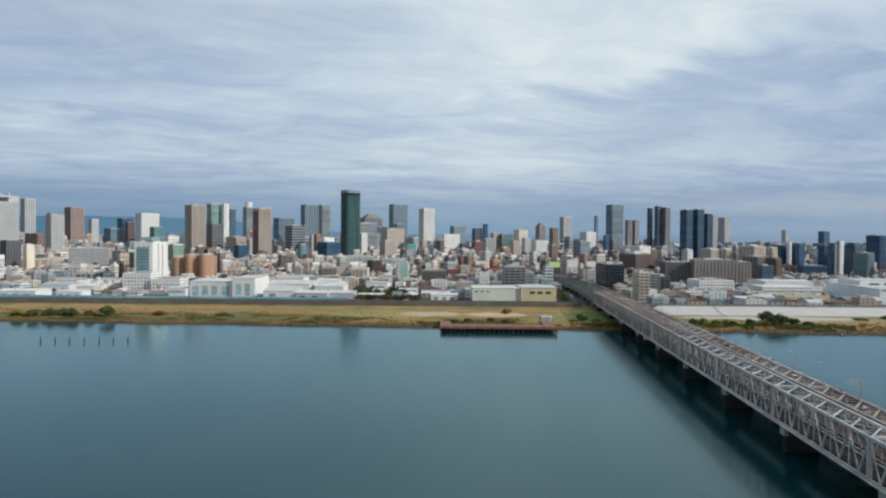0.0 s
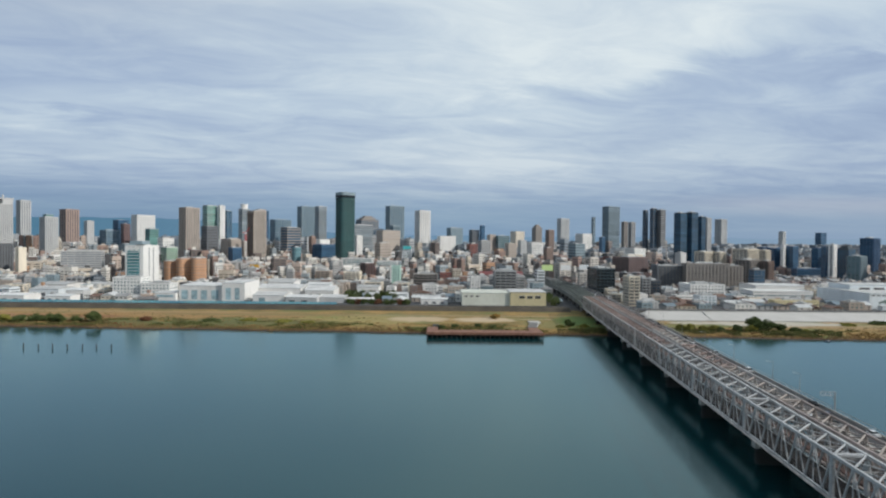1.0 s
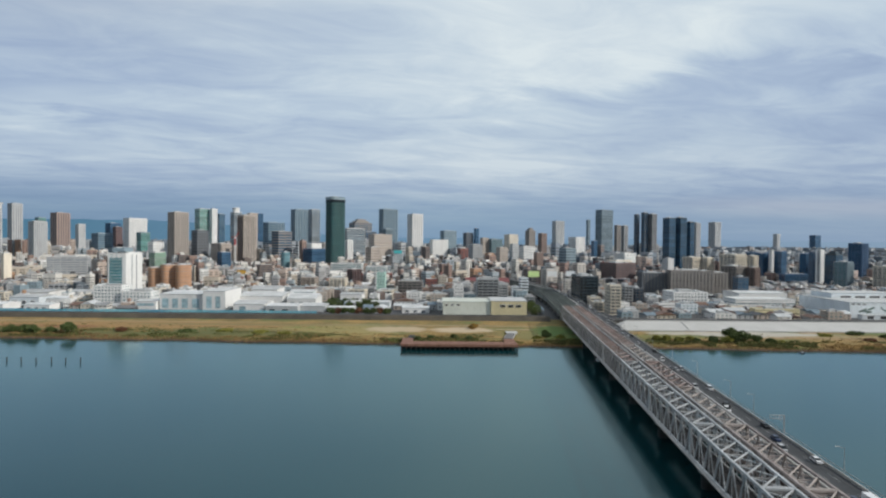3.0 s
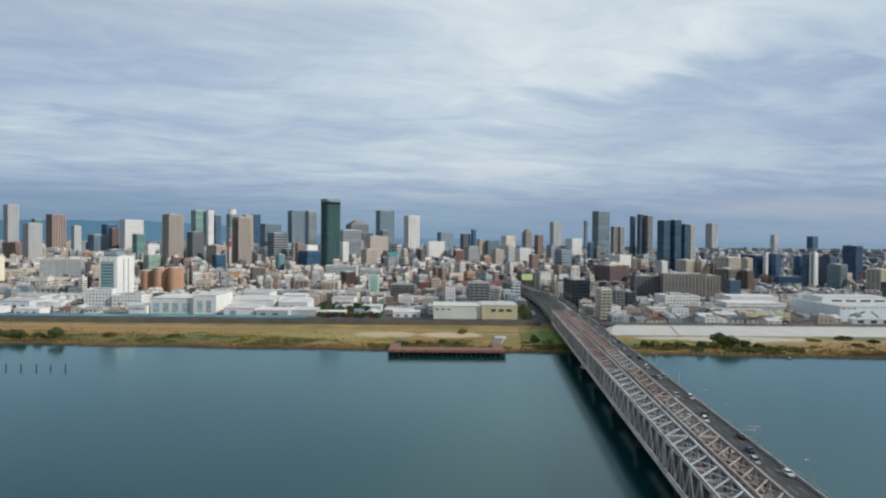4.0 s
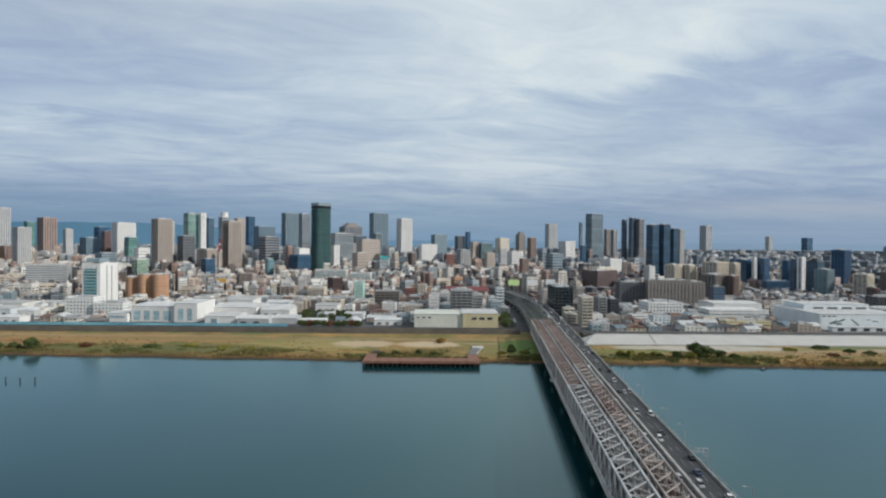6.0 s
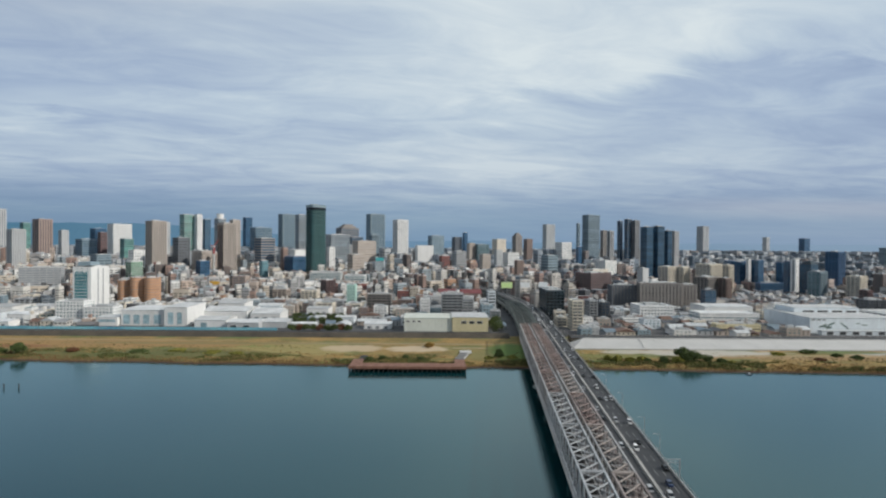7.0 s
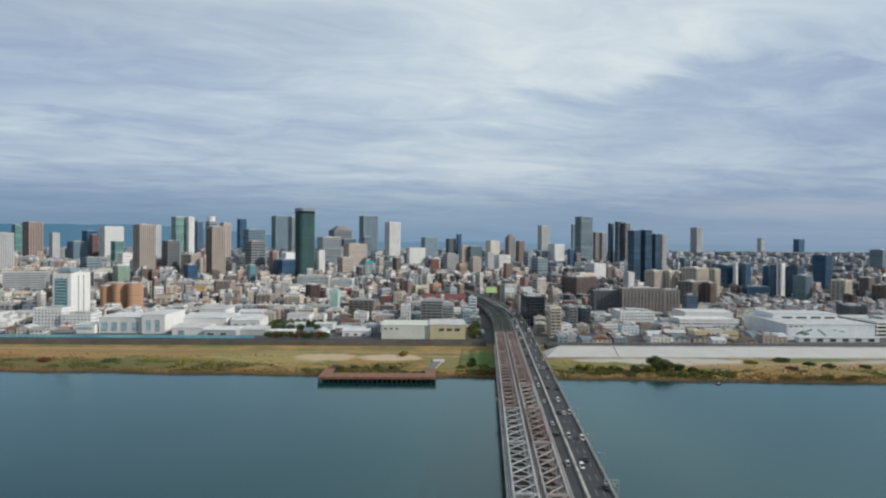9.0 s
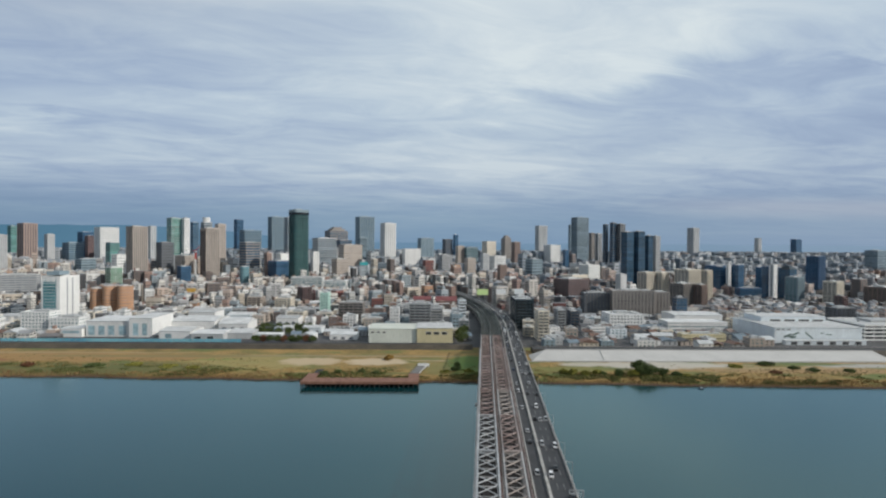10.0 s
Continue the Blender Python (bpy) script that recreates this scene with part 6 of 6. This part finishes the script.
def far_city():
    """The streets past the nearest rows, thinning in detail towards the hills."""
    town, west, centre = Shape(), Shape(), Shape()
    rng2 = random.Random(23)

    def house(s, cx, cy, w, d, top, ang, level):
        c, sn = math.cos(ang), math.sin(ang)

        def put(x0, x1, y0, y1, z0, z1, mi, faces=(1, 2, 3, 4, 5)):
            n = len(s.v)
            for x, y, z in ((x0, y0, z0), (x1, y0, z0), (x1, y1, z0), (x0, y1, z0), (x0, y0, z1), (x1, y0, z1), (x1, y1, z1), (x0, y1, z1)):
                s.v.append((cx + c * x - sn * y, cy + sn * x + c * y, z))
            quads = ((0, 3, 2, 1), (4, 5, 6, 7), (0, 1, 5, 4), (1, 2, 6, 5), (2, 3, 7, 6), (3, 0, 4, 7))
            for q in faces:
                s.f.append(tuple(n + k for k in quads[q]))
                s.mi.append(mi)

        z0 = CITY_Z - 0.5
        if top < CITY_Z + 9 and level < 2 and rng2.random() < 0.7:
            put(-w / 2, w / 2, -d / 2, d / 2, z0, top - 2, 0)
            n = len(s.v)
            for x, y, z in ((-w / 2 - 0.5, -d / 2 - 0.5, top - 2), (w / 2 + 0.5, -d / 2 - 0.5, top - 2), (w / 2 + 0.5, d / 2 + 0.5, top - 2), (-w / 2 - 0.5, d / 2 + 0.5, top - 2), (-w / 2 - 0.5, 0, top + 0.5), (w / 2 + 0.5, 0, top + 0.5)):
                s.v.append((cx + c * x - sn * y, cy + sn * x + c * y, z))
            s.f += [(n, n + 1, n + 5, n + 4), (n + 2, n + 3, n + 4, n + 5), (n, n + 4, n + 3), (n + 1, n + 2, n + 5)]
            s.mi += [1] * 4
        else:
            put(-w / 2, w / 2, -d / 2, d / 2, z0, top, 0)
            put(-w / 2 + 0.5, w / 2 - 0.5, -d / 2 + 0.5, d / 2 - 0.5, top, top + 0.35, 1)
            if rng2.random() < 0.6:
                a, b2 = rng2.uniform(-0.3, 0.1) * w, rng2.uniform(-0.3, 0.1) * d
                put(a, a + 0.3 * w, b2, b2 + 0.35 * d, top + 0.35, top + rng2.uniform(2.2, 4.5), 0)
        fh = (3.4, 3.8, 8.0, 14.0)[level]
        k = int((top - CITY_Z - 1.5) / fh)
        seg = (3, 2, 1, 1)[level]
        for i in range(k):
            zz = CITY_Z + 0.9 + i * fh
            zh = zz + fh * 0.40
            for j in range(seg):
                xa, xb = -w / 2 + w * (j + 0.16) / seg, -w / 2 + w * (j + 0.84) / seg
                put(xa, xb, -d / 2 - 0.06, -d / 2 + 0.1, zz, zh, 2, (1, 2, 3, 5))
                if j < max(1, seg - 1):
                    m = max(1, seg - 1)
                    ya, yb = -d / 2 + d * (j + 0.18) / m, -d / 2 + d * (j + 0.82) / m
                    for sgn in (-1, 1):
                        xa2, xb2 = sorted((sgn * (w / 2 + 0.06), sgn * (w / 2 - 0.1)))
                        put(xa2, xb2, ya, yb, zz, zh, 2, (1, 2, 3, 5))

    y = 598.0
    while y < 4600:
        level = 0 if y < 900 else 1 if y < 1500 else 2 if y < 2800 else 3
        cell = (14, 17, 25, 42)[level]
        x = -0.70 * y - 120
        row = cell * rng2.uniform(0.8, 1.25)
        while x < 0.84 * y + 220:
            w = cell * rng2.choice((rng2.uniform(0.4, 0.7), rng2.uniform(0.5, 0.9), rng2.uniform(0.8, 1.5)))
            if rng2.random() < 0.93 and free(x, x + w, y, y + row * 0.85):
                dense = 0.5 + 0.5 * noise.noise((x * 0.0030, y * 0.0030, 9.0))
                lim = (22, 24, 30, 46)[level]
                top = CITY_Z + (5, 6, 8, 14)[level] + rng2.random() * 6 + (rng2.random() ** 2.6) * lim * (0.6 + 1.2 * dense)
                if x < 150 and 1050 < y < 2700:
                    top += (rng2.random() ** 1.6) * 20 * dense
                if (x < 120 and 1400 < y < 2700 and rng2.random() < 0.34) or (230 < x < 760 and 1500 < y < 2700 and rng2.random() < 0.05):
                    top = CITY_Z + rng2.uniform(42, 98)
                top = min(top, low_zone(x, y) + rng2.uniform(-2, 3), clear_height(x, x + w, y), max(40.0, 90.0 - 0.009 * y))
                house(centre if y > 1500 else west if x < 0.12 * y + 40 else town, x + w / 2, y + row * 0.42, w, row * 0.8, top, radians(rng2.gauss(4, 4) if y < 850 else rng2.gauss(36, 6)), level)
            x += w + rng2.choice((1.5, 2.5, 5, 10)) * (1, 1, 1.5, 2)[level]
        y += row + rng2.choice((2, 4, 10)) * (1, 1, 1.6, 2)[level]
    solid("far_streets", centre, (HAZED_CENTRE, FAR_ROOF, FAR_GLASS), "dense city centre blocks in the distance, haze painted into their blue-grey", "city", "stuff")
    solid("far_streets", west, (WEST_WALL, WEST_ROOF, FAR_GLASS), "dense white, cream and tan city streets behind the levee", "city", "stuff")
    ob = solid("far_streets", town, (FAR_WALL, FAR_ROOF, FAR_GLASS), "dense mixed low and mid-rise city streets behind the river", "city", "stuff")
    return ob


far_city()


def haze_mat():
    """Air haze painted as glowing colour: bluer to the west, paling into the sky to the east."""
    m = bpy.data.materials.new("painted_haze_glow")
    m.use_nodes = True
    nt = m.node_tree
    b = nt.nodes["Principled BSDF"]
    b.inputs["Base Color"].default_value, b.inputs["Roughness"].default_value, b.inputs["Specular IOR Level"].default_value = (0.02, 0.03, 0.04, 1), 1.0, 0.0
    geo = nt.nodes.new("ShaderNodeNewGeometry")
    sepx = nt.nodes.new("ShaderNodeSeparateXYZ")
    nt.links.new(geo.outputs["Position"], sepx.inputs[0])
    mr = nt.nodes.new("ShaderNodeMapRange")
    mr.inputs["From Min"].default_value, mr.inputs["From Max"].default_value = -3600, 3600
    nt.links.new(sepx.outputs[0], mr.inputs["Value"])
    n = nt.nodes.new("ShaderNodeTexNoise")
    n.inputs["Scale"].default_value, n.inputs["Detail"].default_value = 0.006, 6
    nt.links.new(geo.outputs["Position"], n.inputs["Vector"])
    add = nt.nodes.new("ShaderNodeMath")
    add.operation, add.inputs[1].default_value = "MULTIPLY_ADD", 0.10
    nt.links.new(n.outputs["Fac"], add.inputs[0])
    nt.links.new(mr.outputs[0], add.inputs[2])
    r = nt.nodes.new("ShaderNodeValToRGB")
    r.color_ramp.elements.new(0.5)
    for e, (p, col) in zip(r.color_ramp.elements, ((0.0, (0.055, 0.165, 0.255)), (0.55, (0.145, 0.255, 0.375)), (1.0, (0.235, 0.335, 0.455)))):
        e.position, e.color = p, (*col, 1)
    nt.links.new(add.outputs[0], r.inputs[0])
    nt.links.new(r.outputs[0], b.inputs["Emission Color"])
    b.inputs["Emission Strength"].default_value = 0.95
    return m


def hills():
    """A range closing the plain, its haze painted in glowing colour."""
    s = Shape()
    xs = list(range(-5200, 5201, 60))
    for x in xs:
        left = max(0.0, min(1.0, (-x - 300) / 2200.0))
        hgt = 104 + 128 * left * left * (3 - 2 * left) + 16 * noise.noise((x * 0.0016, 1, 0)) + 7 * noise.noise((x * 0.006, 4, 0))
        for y, f in ((4600, 0.0), (4700, 0.45), (4790, 0.8), (4880, 1.0), (4980, 0.0)):
            s.v.append((x, y, CITY_Z - 1 + (hgt - CITY_Z) * f * (1 if f in (0, 1) else 1 + 0.12 * noise.noise((x * 0.006, y * 0.01, 2)))))
    for i in range(len(xs) - 1):
        for j in range(4):
            a = i * 5 + j
            s.f.append((a, a + 5, a + 6, a + 1))
            s.mi.append(0)
    solid("backdrop", s, haze_mat(), "blue hills on the horizon with painted, glowing haze", "hills", "structure")


hills()

# ------------------------------------------------------------------ plants
prng = random.Random(3)


def leaves(clumps, count, size):
    """Loose leaf cards scattered through clumps (x, y, z, rx, ry, rz)."""
    s = Shape()
    total = sum(c[3] * c[4] for c in clumps)
    for cx, cy, cz, rx, ry, rz in clumps:
        for _ in range(int(count * rx * ry / total)):
            while True:
                p = Vector((prng.uniform(-1, 1), prng.uniform(-1, 1), prng.uniform(-1, 1)))
                if 0.35 < p.length < 1:
                    break
            p = p.normalized() * (p.length ** 0.5)
            q = Vector((cx + p.x * rx, cy + p.y * ry, max(0.15, cz + p.z * rz)))
            a = Vector((prng.gauss(0, 1), prng.gauss(0, 1), prng.gauss(0, 1))).normalized()
            b = a.orthogonal().normalized() * size * prng.uniform(0.5, 1.2)
            c = a.cross(b)
            n = len(s.v)
            s.v += [tuple(q - b), tuple(q + c * 0.6), tuple(q + b), tuple(q - c * 0.6)]
            s.f.append((n, n + 1, n + 2, n + 3))
            s.mi.append(0)
    return s


def plant(name, x, y, w, h, leaf, label, category, count=1500, size=0.42, z=2.9):
    """A bush or tree: tapered trunk, limbs, and a crown of leaf clumps with gaps."""
    w, h, count, size = w * 1.2, h * 1.15, int(count * 1.6), size * 1.35
    t = base(name, label, category, pose(x, y, z - 0.15))
    tree = name.endswith("tree")
    trunk = Shape()
    th = h * (0.45 if tree else 0.3)
    ring = [(0.05 * h * math.cos(a) * 0.6, 0.05 * h * math.sin(a) * 0.6) for a in [k * math.pi / 3 for k in range(6)]]
    trunk.prism(ring, -0.3, th, top=0.5)
    clumps = []
    k = prng.randint(6, 9)
    for i in range(k):
        a = 2 * math.pi * i / k + prng.uniform(-0.4, 0.4)
        r = w * 0.5 * prng.uniform(0.35, 0.78)
        zc = h * (prng.uniform(0.38, 0.72) if tree else prng.uniform(0.2, 0.6))
        trunk.bar((0, 0, th * 0.7), (r * math.cos(a) * 0.7, r * math.sin(a) * 0.7, zc), 0.03 * h)
        clumps.append((r * math.cos(a), r * math.sin(a), zc, w * prng.uniform(0.18, 0.28), w * prng.uniform(0.18, 0.28), h * prng.uniform(0.2, 0.3)))
    clumps.append((0, 0, h * (0.72 if tree else 0.5), w * 0.28, w * 0.28, h * (0.27 if tree else 0.4)))
    part("trunk", trunk, BARK, t)
    part("crown", leaves(clumps, count, size), leaf, t)


def planting():
    # western thickets
    for x, w, h in ((-330, 8, 5), (-318, 10, 6), (-309, 9, 5.5), (-299, 9, 6), (-286, 6, 4.2)):
        plant("bush", x, 475 + prng.uniform(-3, 3), w, h, LEAF, "dense dark green bush on the river bank", "bush")
    plant("round_tree", -271, 474, 9.5, 7.5, LEAF, "round dark green tree on the river bank", "tree", 2200)
    plant("bush", -345, 476, 8, 5, LEAF_Y, "yellow-green bush on the river bank", "bush")
    plant("bush", -232, 480, 7, 4, LEAF_R, "russet autumn bush on the flood plain", "bush", 900)
    # east of the bridge
    for x, w, h, leaf in ((196, 6, 4, LEAF_Y), (203, 7, 4.5, LEAF_Y), (212, 6, 3.5, LEAF_Y), (222, 6, 3.5, LEAF_Y), (226, 5, 2.4, LEAF), (238, 5.5, 4.4, LEAF), (249, 7, 4.6, LEAF_Y), (256, 9, 8, LEAF), (263, 12, 8.5, LEAF), (273, 9, 5.2, LEAF), (283, 6, 3.0, LEAF), (290, 5, 1.8, LEAF_Y)):
        plant("bush", x, 455 - 0.05 * (x - 230) + prng.uniform(-3, 4), w, h, leaf, {LEAF: "dark green bush on the river bank", LEAF_Y: "yellow-green bush on the river bank", LEAF_R: "russet bush on the river bank"}[leaf], "bush", 1300)
    plant("bank_tree", 260, 470, 10, 8, LEAF, "dark green tree behind the bank bushes", "tree", 1800)
    for x, y, w, h, leaf in ((375, 492, 10, 3.5, LEAF), (390, 478, 7, 3, LEAF), (402, 470, 8, 2.6, LEAF), (366, 462, 7, 2.4, LEAF_R), (430, 468, 7, 2.6, LEAF), (345, 484, 9, 2.2, LEAF_Y)):
        plant("bush", x, y, w, h, leaf, "low scrub bush on the flood plain", "bush", 700)
    # between dock and bridge
    for x, y, w, h, leaf in ((103, 462, 6, 2.2, LEAF_Y), (112, 470, 6, 3.4, LEAF), (114, 486, 5, 3.6, LEAF), (122, 464, 6, 2.6, LEAF_Y), (38, 462, 4, 2.6, LEAF), (56, 511, 7, 4.6, LEAF_O), (20, 460, 5, 2.4, LEAF), (50, 459, 5, 2.0, LEAF), (9, 458, 6, 1.8, LEAF), (-150, 486, 12, 2.2, LEAF_Y), (-120, 480, 12, 2.0, LEAF_Y), (-180, 482, 12, 2.4, LEAF), (-98, 476, 9, 2.0, LEAF_Y)):
        plant("bush", x, y, w, h, leaf, "low scrub bush on the flood plain", "bush", 700)
    # street trees behind the levee
    for i in range(9):
        plant("street_tree", -82 + 7 * i, 590 + 2 * (i % 2), 7.5, 6.5, LEAF_R if i % 3 == 1 else LEAF, "brownish autumn street tree behind the levee", "tree", 900, z=CITY_Z)
    for i in range(14):
        x = -96 + 9 * (i % 7) + prng.uniform(-3, 3)
        plant("park_tree", x, 632 + 34 * (i // 7) + prng.uniform(-4, 4), 8, 8.5, LEAF, "dark green tree among the low town roofs", "tree", 700, z=CITY_Z)
    for i in range(6):
        plant("street_tree", 122 + 4 * (i % 3), 590 + 14 * i, 8, 8, LEAF, "dark green street tree beside the viaduct", "tree", 900, z=CITY_Z)


planting()


def reeds():
    """Dry reeds along the waterline."""
    s = Shape()
    for _ in range(26000):
        x = prng.uniform(-520, 720)
        y = bank(x) + abs(prng.gauss(0, 1)) * 4.5 + 0.6
        d = y - bank(x)
        z0 = 0.2 + min(2.4, d * 0.22)
        h, a, w = prng.uniform(0.5, 1.6), prng.uniform(0, 3.14), prng.uniform(0.10, 0.28)
        c, sn = math.cos(a) * w, math.sin(a) * w
        n = len(s.v)
        s.v += [(x - c, y - sn, z0 - 0.3), (x + c, y + sn, z0 - 0.3), (x + prng.uniform(-0.3, 0.3), y + prng.uniform(-0.3, 0.3), z0 + h)]
        s.f.append((n, n + 1, n + 2))
        s.mi.append(0)
    solid("reeds", s, mat("dry_reeds", (0.15, 0.085, 0.042), 0.9, vary=0.4, scale=0.06, fine=1.5, tint=(0.31, 0.19, 0.085)), "dry brown reeds along the waterline", "reeds", "stuff")


reeds()


def scrub():
    """Low olive and straw tussocks over the rougher parts of the flood plain."""
    for tone, seed, cols in (("olive", 2.0, ((0.055, 0.075, 0.019), (0.135, 0.145, 0.042))), ("straw", 9.0, ((0.21, 0.13, 0.05), (0.40, 0.27, 0.105))), ("russet", 15.0, ((0.11, 0.045, 0.022), (0.21, 0.10, 0.045)))):
        s, made, tries = Shape(), 0, 0
        while made < (17000, 6000, 1400)[int(seed) // 7] and tries < 260000:
            tries += 1
            x = prng.uniform(-460, 560)
            e = bank(x)
            y = e + 3 + abs(prng.gauss(0, 1)) * (22 if x < 150 else 17)
            if y > 548 or (-40 < x < 80 and y > 478) or (x > 178 and y > 503) or -8 < x < 86 and y < 447:
                continue
            k = noise.noise((x * 0.016, y * 0.05, seed)) + 0.5 * noise.noise((x * 0.08, y * 0.12, seed))
            if k < (0.10 if seed < 14 else 0.28):
                continue
            made += 1
            z = 2.9 - max(0.0, 1.6 - (y - e) * 0.12)
            h, a, w = prng.uniform(0.2, 0.8), prng.uniform(0, 3.14), prng.uniform(0.3, 0.8)
            c, sn = math.cos(a) * w, math.sin(a) * w
            n = len(s.v)
            s.v += [(x - c, y - sn, z - 0.2), (x + c, y + sn, z - 0.2), (x + c * 0.5 + prng.uniform(-0.3, 0.3), y + sn * 0.5, z + h), (x - c * 0.6, y - sn * 0.6 + prng.uniform(-0.3, 0.3), z + h * 0.8)]
            s.f.append((n, n + 1, n + 2, n + 3))
            s.mi.append(0)
        solid("scrub", s, mat(tone + "_tussocks", cols[0], 0.95, vary=0.35, scale=0.07, fine=1.2, tint=cols[1]), tone + " coloured tussocks and weeds on the flood plain", "scrub", "stuff")


scrub()
